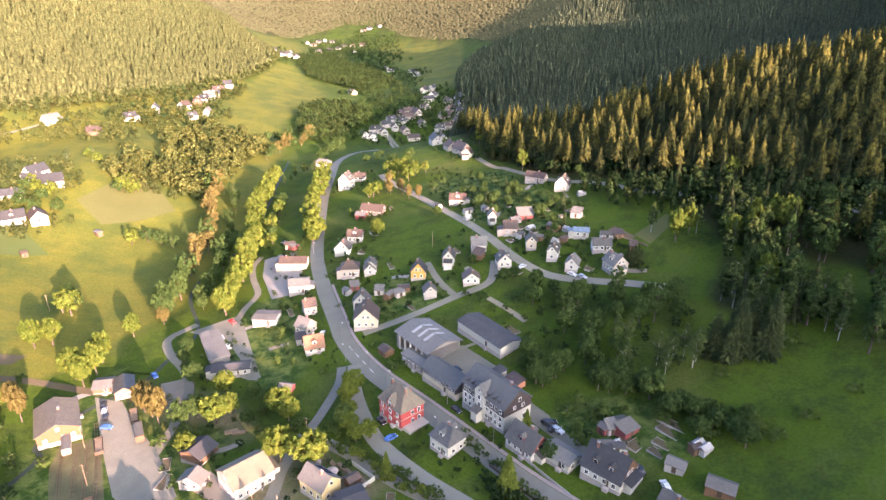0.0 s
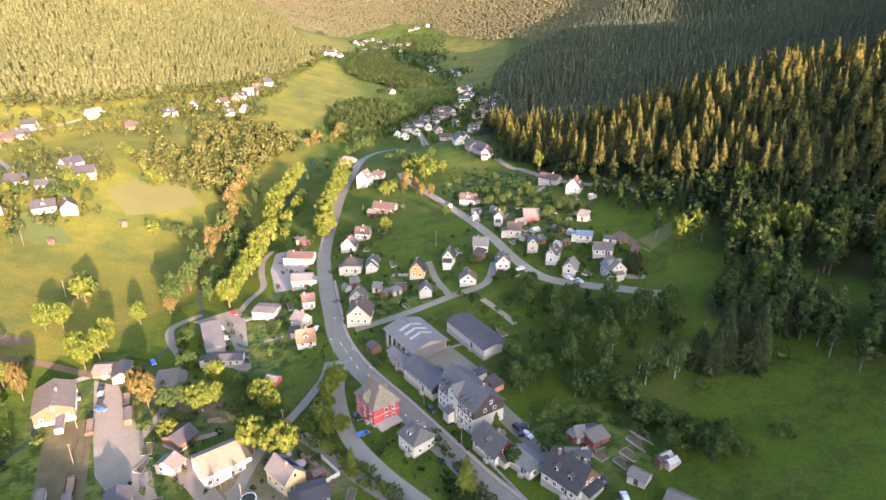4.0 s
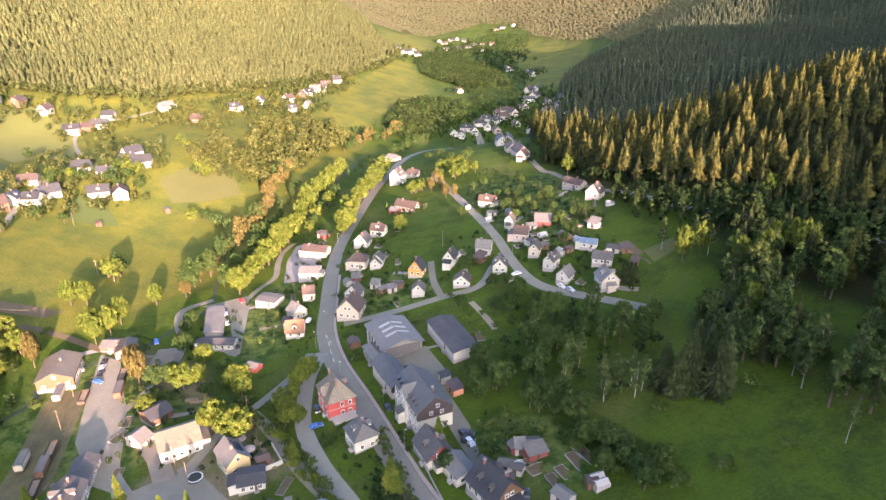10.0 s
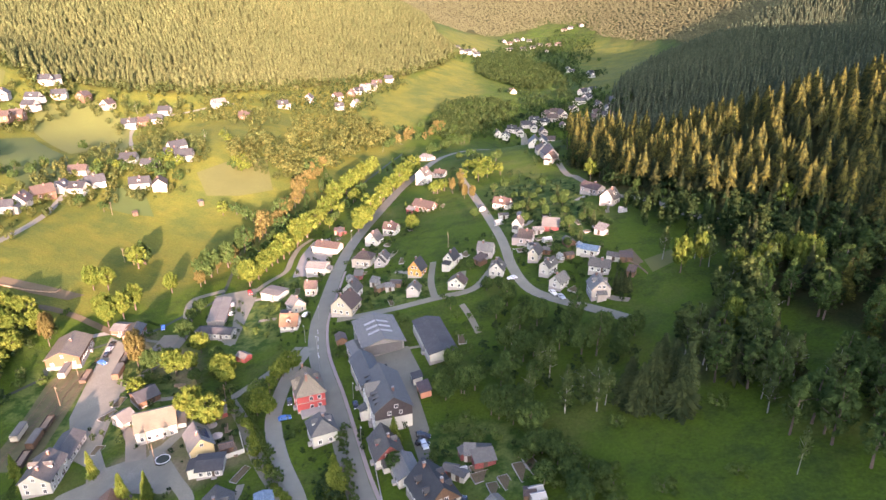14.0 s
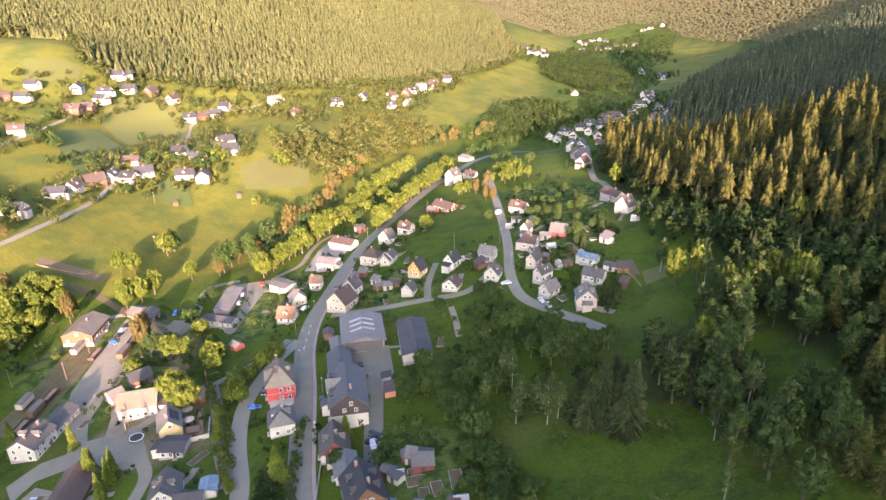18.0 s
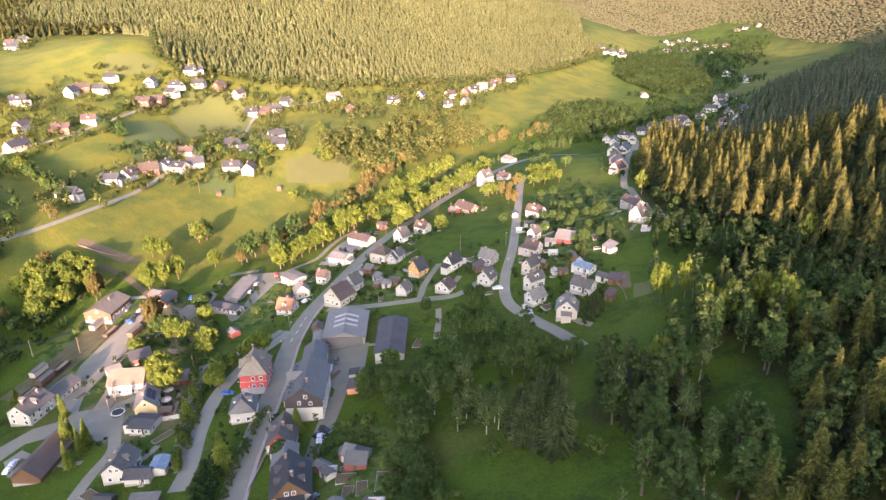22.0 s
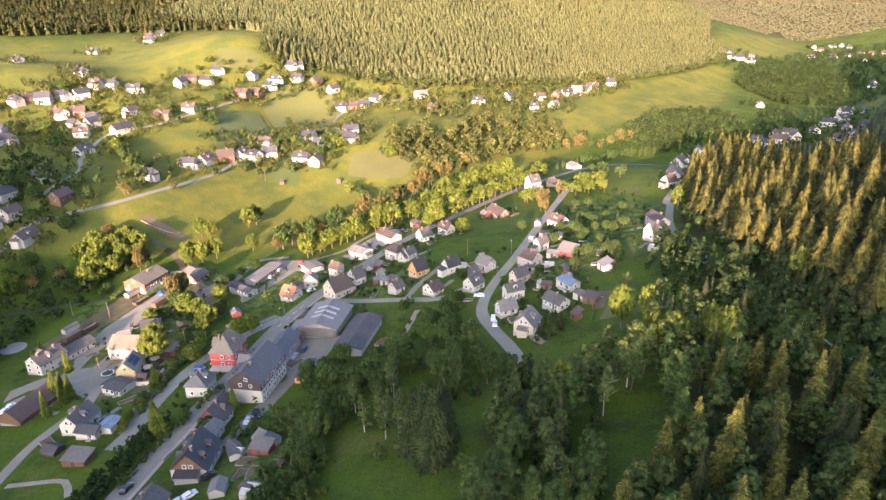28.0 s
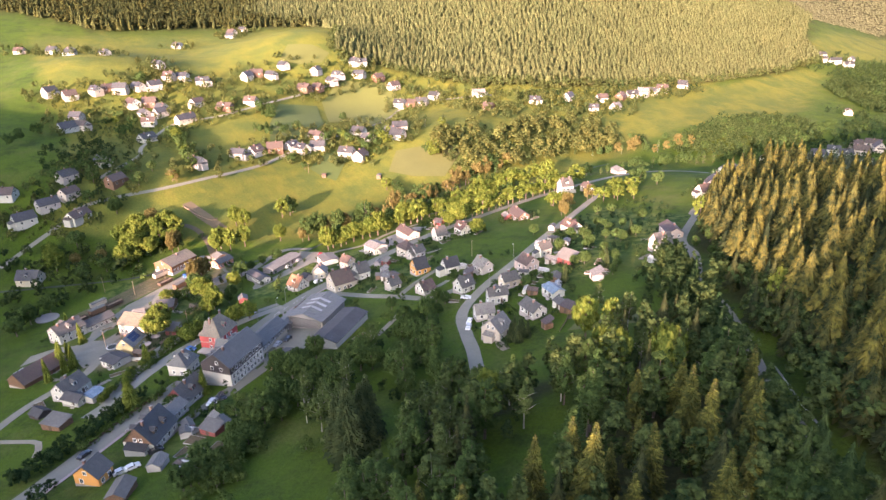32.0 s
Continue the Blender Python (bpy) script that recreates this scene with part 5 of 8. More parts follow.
shed(-18.6, 253.0, 27, 4.0, 3.0, 2.2, 15, "grey", "grey", "grey garden shed with sheet roof", group="village sheds", mono=True)
shed(-28.1, 257.4, -6, 4.0, 3.0, 2.2, 28, "grey", "grey", "grey garden shed with sheet roof", group="village sheds", mono=True)
shed(-23.3, 252.8, 58, 5.0, 3.0, 2.2, 30, "timber", "felt", "timber shed with felt roof", group="village sheds")
shed(48.7, 155.6, -54, 3.0, 3.0, 2.2, 28, "redwood", "felt", "dark red garden hut", group="village sheds")
shed(54.9, 153.7, 33, 6.0, 4.0, 2.2, 15, "redwood", "felt", "dark red garden hut", group="village sheds", mono=True)
shed(50.4, 146.9, -14, 4.0, 3.0, 2.2, 15, "white", "slate", "small white garden hut", group="village sheds")
shed(54.2, 291.4, -53, 6.0, 4.0, 2.2, 28, "timber", "felt", "timber shed with felt roof", group="village sheds")
shed(13.9, 327.6, 28, 5.0, 3.0, 2.2, 28, "white", "slate", "small white garden hut", group="village sheds")
shed(23.3, 327.0, -59, 4.0, 3.0, 2.2, 28, "grey", "grey", "grey garden shed with sheet roof", group="village sheds")
shed(76.0, 274.7, -7, 6.0, 4.0, 2.2, 30, "white", "slate", "small white garden hut", group="village sheds")
shed(80.7, 273.5, 10, 5.0, 4.0, 2.2, 15, "timber", "brown", "small brown timber garden shed", group="village sheds", mono=True)
shed(84.1, 260.4, -15, 3.0, 3.0, 2.2, 30, "timber", "brown", "small brown timber garden shed", group="village sheds", mono=True)
shed(17.1, 275.2, -35, 5.0, 4.0, 2.2, 28, "timber", "brown", "small brown timber garden shed", group="village sheds", mono=True)
shed(25.2, 184.0, -55, 6.0, 3.6, 2.2, 12, "brick", "red", "low red brick shed beside the court", group="village sheds", mono=True)
shed(20.3, 189.6, -55, 3.6, 3.2, 2.6, 10, "white", "bitumen", "small white hut with dark flat roof", group="village sheds", mono=True)
shed(-41.0, 160.6, 46, 5.0, 4.0, 2.2, 28, "redwood", "felt", "dark red garden hut", group="village sheds", mono=True)
shed(56.5, 277.8, 39, 4.0, 3.0, 2.2, 30, "timber", "brown", "small brown timber garden shed", group="village sheds")
shed(-2.5, 342.0, -57, 4.0, 3.0, 2.2, 28, "white", "slate", "small white garden hut", group="village sheds")
shed(38.0, 288.9, 40, 4.0, 3.0, 2.2, 15, "white", "slate", "small white garden hut", group="village sheds")
shed(46.2, 283.2, -13, 4.0, 3.0, 2.2, 30, "timber", "felt", "timber shed with felt roof", group="village sheds")
shed(-40.2, 264.6, 15, 4.0, 3.0, 2.2, 30, "redwood", "felt", "dark red garden hut", group="village sheds", mono=True)
shed(-43.3, 261.8, -48, 4.0, 3.0, 2.2, 30, "grey", "grey", "grey garden shed with sheet roof", group="village sheds")
shed(-21.4, 211.7, -52, 5.0, 4.0, 2.2, 30, "timber", "brown", "small brown timber garden shed", group="village sheds")
shed(-25.8, 145.0, 42, 4.0, 3.0, 2.2, 28, "timber", "brown", "small brown timber garden shed", group="village sheds")
shed(53.4, 157.0, 16, 5.0, 4.0, 2.2, 15, "white", "slate", "small white garden hut", group="garden sheds")
shed(50.4, 155.1, 17, 3.0, 3.0, 2.2, 30, "grey", "grey", "grey garden shed with sheet roof", group="garden sheds", mono=True)
shed(63.5, 136.9, -36, 5.0, 4.0, 2.2, 28, "grey", "grey", "grey garden shed with sheet roof", group="garden sheds")
shed(70.4, 141.9, 17, 3.0, 3.0, 2.2, 15, "timber", "brown", "small brown timber garden shed", group="garden sheds")
shed(47.2, 148.3, 3, 4.0, 3.0, 2.2, 30, "redwood", "felt", "dark red garden hut", group="garden sheds")
shed(71.4, 126.8, -32, 7.0, 5.0, 2.2, 28, "timber", "felt", "timber shed with felt roof", group="garden sheds")
shed(-56.5, 195.5, -12, 5.0, 4.0, 2.2, 28, "redwood", "felt", "dark red garden hut", group="garden sheds")
shed(-46.5, 347.9, -17, 6.0, 5.0, 2.2, 30, "redwood", "felt", "dark red garden hut", group="garden sheds")
shed(-81.0, 322.4, -36, 5.0, 4.0, 2.2, 15, "redwood", "felt", "dark red garden hut", group="garden sheds")
shed(12.8, 114.2, 40, 7.6, 5.4, 2.3, 8, "timber", "felt", "open timber carport with flat grey roof", group="meadow sheds", mono=True)
shed(-198.9, 344.8, -38, 5.0, 3.0, 2.2, 15, "timber", "felt", "timber shed with felt roof", group="meadow sheds")
shed(-220.0, 309.2, 51, 3.0, 3.0, 2.2, 30, "timber", "brown", "small brown timber garden shed", group="meadow sheds")
shed(-0.2, 109.6, 30, 5.4, 4.6, 1.5, 30, "dark", "bitumen", "low dark hut on the lawn", group="meadow sheds")


# ---- trees ----
def leaf_crown(rng, height, width, base, clumps, leaves, size, shape="round", fine=1.0):
    """Clumps of small leaf blades on an uneven envelope."""
    vs, fs = [], []
    for c in range(clumps):
        for _ in range(30):
            u = Vector((rng.uniform(-1, 1), rng.uniform(-1, 1), rng.uniform(-1, 1)))
            if 0.25 < u.length < 1:
                break
        t = (u.z + 1) / 2
        r = {"round": 1.0, "tall": 0.75 + 0.25 * math.sin(t * 3.1), "cone": 1.15 - 0.85 * t}[shape]
        centre = Vector((u.x * width / 2 * r, u.y * width / 2 * r, base + (height - base) * (0.08 + 0.84 * t)))
        cr = width * rng.uniform(0.10, 0.19) * fine * (0.8 if shape != "round" else 1.0)
        out = (centre - Vector((0, 0, base + (height - base) * 0.42))).normalized()
        k = len(vs)  # solid heart of the clump, added to block light inside it
        vs += [centre + Vector(d) * cr * rng.uniform(0.6, 0.9) for d in ((1, 0, 0), (-1, 0, 0), (0, 1, 0), (0, -1, 0), (0, 0, 1), (0, 0, -1))]
        fs += [(k + i, k + j, k + 4) for i, j in ((0, 2), (2, 1), (1, 3), (3, 0))] + [(k + j, k + i, k + 5) for i, j in ((0, 2), (2, 1), (1, 3), (3, 0))]
        for _ in range(leaves):
            q = (Vector((rng.gauss(0, 1), rng.gauss(0, 1), rng.gauss(0, 1) + 0.3)).normalized() + out * 0.7).normalized()
            p = centre + q * cr * rng.uniform(0.5, 1.1)
            n = (q * 0.6 + out * 0.7 + Vector((rng.uniform(-0.5, 0.5), rng.uniform(-0.5, 0.5), rng.uniform(-0.2, 0.6)))).normalized()
            a = n.orthogonal().normalized()
            a.rotate(Matrix.Rotation(rng.uniform(0, 6.28), 3, n))
            b = n.cross(a)
            n2 = n * 0.25
            s = size * rng.uniform(0.6, 1.3)
            k = len(vs)
            vs += [p - a * s * 0.5, p + b * s * 0.32 + n2 * s * 0.5, p + a * s * 0.55, p - b * s * 0.32 + n2 * s * 0.3]
            fs.append((k, k + 1, k + 2, k + 3))
    return [tuple(v) for v in vs], fs


def raw_mesh(name, vs, fs, material):
    me = bpy.data.meshes.new(name)
    me.from_pydata(vs, [], fs)
    me.materials.append(material)
    return me


def trunk_mesh(rng, height, radius, top, material, limbs=5):
    bm = bmesh.new()
    pts = [Vector((0, 0, -0.6)), Vector((rng.uniform(-0.15, 0.15), rng.uniform(-0.15, 0.15), height * 0.25)), Vector((rng.uniform(-0.3, 0.3), rng.uniform(-0.3, 0.3), height * 0.55)), Vector((0, 0, height * top))]
    rs = [radius * 1.25, radius * 0.9, radius * 0.6, radius * 0.2]
    for i in range(3):
        tube(bm, pts[i], pts[i + 1], rs[i], rs[i + 1], 7)
    for k in range(limbs):
        a = k * 2.4 + rng.uniform(0, 1)
        z = height * rng.uniform(0.3, 0.6)
        tube(bm, (0, 0, z), (math.cos(a) * height * 0.2, math.sin(a) * height * 0.2, z + height * 0.17), radius * 0.4, radius * 0.1, 5)
    return mesh_from("trunk", bm, material)


def spruce_mesh(rng, height, whorls, arms, spread_r, bare=0.12, twigs=2, core=0.0, taper=0.8):
    """Drooping arms in whorls, each a spine with side twigs."""
    vs, fs = [], []
    for w in range(whorls):
        t = (w + rng.uniform(0, 0.7)) / whorls
        z = height * (bare + (1 - bare) * t)
        length = spread_r * (1 - t) ** taper * rng.uniform(0.75, 1.15) + 0.2
        for k in range(arms):
            a = 6.283 * (k + rng.uniform(0, 0.8)) / arms + w * 0.9
            ln = length * rng.uniform(0.7, 1.15)
            dx, dy = math.cos(a), math.sin(a)
            up = rng.uniform(0.02, 0.16) * ln
            droop = ln * rng.uniform(0.22, 0.42)
            pts = [Vector((0, 0, z)), Vector((dx * ln * 0.5, dy * ln * 0.5, z + up - droop * 0.25)), Vector((dx * ln, dy * ln, z - droop + up * 2))]
            side = Vector((-dy, dx, 0))
            wd = (0.34 * ln + 0.12)
            k0 = len(vs)
            vs += [pts[0], pts[1] + side * wd * 0.5 - Vector((0, 0, wd * 0.3)), pts[1] + Vector((0, 0, 0.08)), pts[1] - side * wd * 0.5 - Vector((0, 0, wd * 0.3)), pts[2]]
            fs += [(k0, k0 + 1, k0 + 2), (k0, k0 + 2, k0 + 3), (k0 + 1, k0 + 4, k0 + 2), (k0 + 2, k0 + 4, k0 + 3)]
            for j in range(twigs):
                f = rng.uniform(0.35, 0.85)
                c = pts[0].lerp(pts[2], f)
                sd = side * rng.choice((-1, 1)) * wd * rng.uniform(0.6, 0.9)
                k0 = len(vs)
                vs += [c, c + sd + Vector((dx, dy, 0)) * wd * 0.5 - Vector((0, 0, wd * 0.45)), c + Vector((dx, dy, 0)) * wd * 0.55]
                fs.append((k0, k0 + 1, k0 + 2))
    if core:  # solid core added to block light in the dense heart of the crown
        for z0, z1, r in ((bare + 0.02, 0.62, 1.0), (0.45, 0.86, 0.62)):
            k0 = len(vs)
            vs += [Vector((math.cos(i * 1.05 + z0) * spread_r * core * r * (0.7 + 0.3 * (i % 2)), math.sin(i * 1.05 + z0) * spread_r * core * r, height * z0)) for i in range(6)] + [Vector((0, 0, height * z1))]
            fs += [(k0 + i, k0 + (i + 1) % 6, k0 + 6) for i in range(6)]
    k0 = len(vs)
    vs += [Vector((0.12, 0, height * 0.93)), Vector((-0.07, 0.1, height * 0.93)), Vector((-0.07, -0.1, height * 0.93)), Vector((0, 0, height * 1.01))]
    fs += [(k0, k0 + 1, k0 + 3), (k0 + 1, k0 + 2, k0 + 3), (k0 + 2, k0, k0 + 3)]
    return [tuple(v) for v in vs], fs


KINDS = {}
for kind, number in (("broadleaf", 4), ("lime", 4), ("russet", 3), ("birch", 4), ("poplar", 4), ("spruce", 4), ("bush", 4), ("young_spruce", 2), ("gold_spruce", 2)):
    KINDS[kind] = []
    for i in range(number):
        rng = random.Random(kind + str(i))
        if kind in ("broadleaf", "lime", "russet"):
            v, f = leaf_crown(rng, 12.0, 9.5, 2.4, 120, 24, 0.5, fine=0.8)
            KINDS[kind].append((trunk_mesh(rng, 12, 0.32, 0.8, BARK), raw_mesh("crown", v, f, {"broadleaf": LEAVES, "lime": LIME, "russet": RUSSET}[kind])))
        elif kind == "birch":
            v, f = leaf_crown(rng, 12, 3.9, 2.2, 70, 20, 0.42, "cone" if i % 2 else "tall")
            KINDS[kind].append((trunk_mesh(rng, 12, 0.13, 0.9, BIRCH_BARK, 5), raw_mesh("crown", v, f, BIRCH_LEAVES)))
        elif kind == "poplar":
            v, f = leaf_crown(rng, 12, 4.8, 1.4, 80, 20, 0.44, "cone" if i % 2 else "tall")
            KINDS[kind].append((trunk_mesh(rng, 12, 0.2, 0.92, BARK), raw_mesh("crown", v, f, LEAVES)))
        elif kind == "bush":
            v, f = leaf_crown(rng, 3.0, 3.4, 0.2, 16, 18, 0.36)
            KINDS[kind].append((trunk_mesh(rng, 3, 0.08, 0.5, BARK, 3), raw_mesh("crown", v, f, HEDGE)))
        elif kind == "spruce":
            v, f = spruce_mesh(rng, 26, 42, 11, 4.3, 0.16, 2, 0.5)
            KINDS[kind].append((trunk_mesh(rng, 26, 0.3, 0.97, BARK, 0), raw_mesh("crown", v, f, NEEDLES)))
        else:
            v, f = spruce_mesh(rng, 12, 36, 13, 2.7, 0.03, 3, 0.5)
            KINDS[kind].append((trunk_mesh(rng, 12, 0.2, 0.95, BARK, 0), raw_mesh("crown", v, f, LIME if kind == "gold_spruce" else SHADED_CLUMP_NEEDLES)))
DISTANT, FAR_SHAPES = {}, {}
for kind, leaf in (("broadleaf", LEAVES), ("lime", LIME), ("russet", RUSSET)):
    DISTANT[kind], FAR_SHAPES[kind] = [], []
    for i in range(3):
        rng = random.Random(kind + "far" + str(i))
        v, f = leaf_crown(rng, 12.0, 9.5, 2.2, 30, 12, 1.15)
        DISTANT[kind].append(raw_mesh("crown", v, f, leaf))
        FAR_SHAPES[kind].append((v, f))
NATIVE = dict(broadleaf=12, lime=12, russet=12, birch=12, poplar=12, bush=3, spruce=26, young_spruce=12, gold_spruce=12)
TREE_WORDS = dict(
    broadleaf=("broadleaf_tree", "green broadleaf tree with a full rounded crown", "tree"), lime=("lime_tree", "bright yellow-green lime tree with a dense crown", "tree"),
    russet=("russet_tree", "tree with russet-brown leaves in evening sun", "tree"), birch=("birch_tree", "slender birch with pale trunk and airy crown", "tree"),
    poplar=("poplar_tree", "narrow dark green tree with a tall crown", "tree"), bush=("bush", "rounded green garden shrub", "shrub"), spruce=("spruce_tree", "tall spruce with drooping arms and bare lower trunk", "spruce"),
    young_spruce=("garden_spruce", "dense dark garden spruce, shade put into its needle colour", "spruce"), gold_spruce=("sunlit_tone_conifer", "garden conifer coloured yellow as if sunlit", "conifer"))


FAR_TREES = dict(broadleaf=[], lime=[], russet=[])


OPEN_GROUND = [[(126, 233), (133, 232), (140, 218), (148, 211), (154, 194), (149, 188), (135, 190), (131, 206)], [(-6, 206), (8, 214), (21, 200), (29, 190), (35, 176), (41, 158), (46, 146), (38, 142), (24, 166), (8, 190)], [(33, 200), (41, 201), (50, 190), (43, 186)], [(15, 244), (23, 243), (39, 220), (33, 217)], [(30, 176), (42, 180), (61, 166), (69, 153), (51, 143), (36, 158)]]  # courts, terraces and lawns


def tree(kind, x, y, height, group="", squat=1.0):
    """One tree of a kind, scaled to its height."""
    if kind != "bush" and any(inside(p, x, y) for p in OPEN_GROUND):
        return None
    rng = random.Random(int(x * 31 + y * 17))
    name, label, cat = TREE_WORDS[kind]
    trunk, crown = rng.choice(KINDS[kind])
    if math.hypot(x - 100, y - 60) > 330 and kind in DISTANT:
        crown = rng.choice(DISTANT[kind])
    if math.hypot(x - 100, y - 60) > 420 and kind in DISTANT:
        FAR_TREES[kind].append((x, y, height, squat))
        return None
    ob = thing(name, label, cat, x, y, None, 0, group)
    s = height / NATIVE[kind]
    r = rng.uniform(0.88, 1.12) * squat
    ob.matrix_basis = pose(x, y, ground_at(x, y) - 0.1, rng.uniform(-2, 2), rng.uniform(-2, 2), rng.uniform(0, 360)) @ Matrix.Diagonal((s * r, s * r, s, 1))
    part("trunk", trunk, None, ob)
    part("crown", crown, None, ob)
    return ob


def trees(kind, height, group, spots, squat=1.0):
    for i, (x, y) in enumerate(spots):
        tree(kind, x, y, height * (0.88 + 0.24 * ((x * 0.37 + y * 0.73) % 1)), group, squat)


def tree_row(kind, height, group, points, step, wobble=1.5, squat=1.0):
    rng = random.Random(group + str(step))
    for p in smooth_line(points, step):
        tree(kind if not isinstance(kind, (list, tuple)) else rng.choice(kind), p.x + rng.uniform(-wobble, wobble), p.y + rng.uniform(-wobble, wobble), height * rng.uniform(0.6, 1.2), group, squat)


for x, y, top in [(158, 199, 59), (165.5, 195.5, 64), (161, 229, 60), (170.4, 220.7, 65.6), (162, 249, 58.5), (155.4, 191.6, 56), (169.5, 207.3, 61), (158, 173.7, 56.5), (175.5, 178, 64), (180.8, 184.5, 64.5), (190.7, 198.5, 67), (164.3, 173.5, 56), (152, 164, 52), (162, 168, 55), (171, 178, 57), (176, 226, 66), (184, 206, 66), (187, 189, 66)]:
    tree("spruce", x, y, top - ground_at(x, y), "tall spruces on the slope", 1.05)
trees("spruce", 15, "young spruces on the slope", [(149, 227), (153, 236), (152, 206), (147, 199), (163, 204), (176, 190), (164, 184), (173, 198), (183, 214), (147, 172), (156, 160), (170, 160), (181, 168), (189, 178), (160, 214), (168, 238)], 1.1)
trees("young_spruce", 22, "spruce clump in the meadow", [(98, 185), (101, 182), (104, 177), (97, 180)], 1.1)
trees("young_spruce", 17, "spruce clump in the meadow", [(90, 182), (93, 178)], 1.2)
trees("young_spruce", 9, "garden spruces", [(41, 154)])
# Spruces coloured lime-yellow to stand in for sunlight on them
trees("gold_spruce", 12, "garden conifers", [(18, 136)], 1.1)
trees("gold_spruce", 11, "garden conifers", [(-63, 127), (-44, 121), (-41, 118)], 0.9)
trees("gold_spruce", 10, "garden conifers", [(-29, 113), (-33, 119), (-36, 122)], 0.8)
trees("gold_spruce", 9, "garden conifers", [(-93, 123), (-83, 118), (-16, 146), (26, 158)])
trees("young_spruce", 8, "garden spruces", [(82, 251), (81, 247), (84, 248)])
trees("birch", 15, "birches at the wood edge", [(72, 183), (77, 183), (81, 184), (84, 181), (65, 194), (61, 196), (91, 186), (105, 205), (108, 199), (111, 196), (48, 212), (107, 271), (110, 270), (112, 263), (130, 252), (138, 259), (150, 260), (125, 228), (128, 213), (138, 193), (110, 199), (118, 241), (122, 195), (132, 188), (139, 180), (124, 181), (129, 194)])
trees("birch", 15, "birches on the slope", [(115, 219), (132, 202), (108, 213), (103, 211), (142, 192), (131, 187), (132, 173), (125, 175), (73, 177), (82, 178), (61, 182), (95, 272), (119, 248), (123, 260), (131, 258)])
trees("broadleaf", 11, "trees of the hillside grove", [(24, 194), (31, 197), (42, 187), (41, 173), (36, 169), (50, 167), (56, 175), (59, 162), (65, 167), (52, 195), (48, 224), (39, 240), (37, 231), (54, 226), (73, 208), (79, 218), (86, 214), (61, 191), (51, 175), (32, 183), (39, 185), (54, 204), (65, 211), (67, 220), (46, 210), (36, 221), (89, 218), (57, 207), (50, 190), (85, 204)], 0.8)
trees("broadleaf", 7.8, "trees beside the school yard", [(29, 191), (33, 193), (38, 185), (34, 181), (35, 168), (40, 169), (43, 175), (46, 166), (49, 168), (54, 173), (59, 171), (60, 179), (65, 172), (53, 187), (50, 179), (45, 191), (40, 175)], 0.9)
trees("broadleaf", 6.5, "trees of the allotments", [(57, 162), (55, 158), (70, 159), (75, 155), (78, 150), (82, 142), (50, 157), (41, 152), (60, 164), (67, 164), (73, 162), (79, 155)], 0.9)
trees("young_spruce", 8, "garden spruces", [(81, 251), (84, 252), (79, 250), (62, 312), (59, 292), (82, 327), (37, 355), (25, 338), (57, 317)], 0.85)
trees("broadleaf", 6, "garden trees", [(27, 252), (32, 253), (39, 245), (46, 238), (36, 236), (16, 237), (25, 234), (24, 354), (35, 331), (25, 363), (51, 311), (19, 334), (42, 343), (78, 346), (92, 337), (14, 270), (50, 280), (54, 288), (70, 307)], 0.85)
trees("poplar", 17, "trees of the eastern slope", [(119, 250), (125, 236), (135, 230), (142, 221), (149, 234), (156, 244), (118, 218), (124, 204), (134, 202), (142, 201), (152, 205), (121, 186), (127, 180), (134, 170), (136, 166), (143, 154), (129, 166), (115, 205), (148, 179), (143, 187)])
trees("poplar", 16, "trees of the eastern slope", [(125, 246), (130, 243), (144, 247), (127, 227), (137, 217), (143, 232), (151, 256), (157, 250), (119, 218), (125, 200), (126, 184), (140, 171), (144, 178), (146, 183), (137, 162), (147, 169), (151, 173), (113, 190), (68, 224), (78, 207), (139, 203), (143, 219), (129, 232)])
# Leafy crowns given the bright lime leaf for the sun on them
trees("lime", 16, "sunlit tree crowns on the slope", [(121, 247), (133, 256), (102, 260), (141, 246), (140, 299), (117, 210)], 0.6)
trees("lime", 17, "sunlit tree crowns on the slope", [(109, 264), (128, 244), (139, 253)], 0.55)
trees("broadleaf", 8, "meadow trees", [(79, 149), (82, 144), (83, 140), (74, 156), (71, 160), (68, 158), (73, 147), (61, 165), (54, 164), (54, 159)])
trees("bush", 4, "meadow shrubs", [(77, 161), (83, 154), (87, 150), (90, 147), (91, 141), (74, 151), (69, 163), (66, 156), (101, 146), (117, 152), (113, 179), (88, 171)], 1.3)
trees("birch", 14, "lone birch in the meadow", [(129, 152)], 0.5)
trees("bush", 3, "village shrubs", [(-28, 217), (-23, 213), (-19, 205), (-14, 201), (-17, 201), (-6, 230), (-1, 226), (1, 247), (33, 222), (26, 231), (21, 231), (27, 224), (25, 219), (33, 209), (-13, 258), (-35, 258), (-68, 237), (-65, 215), (-58, 213), (-45, 204), (-55, 280), (-72, 257), (10, 245), (-0, 228), (-4, 220), (-6, 256)], 1.1)
trees("broadleaf", 9, "trees beside the forest road", [(186, 229), (190, 226), (194, 223), (188, 221), (193, 219), (188, 217)], 0.95)
trees("bush", 3.5, "garden shrubs", [(41, 158), (46, 161), (48, 165), (40, 152), (64, 157), (68, 158), (79, 153), (84, 147), (76, 146), (89, 152), (87, 145)], 1.2)
trees("broadleaf", 6, "garden trees", [(31, 147), (76, 156), (87, 149), (54, 182), (43, 153)])
trees("lime", 13, "lime trees by the station", [(-40, 154)])
trees("lime", 12.5, "lime trees by the station", [(-78, 181), (-56, 182), (-50, 158), (-153, 171), (-160, 179)], 1.0)
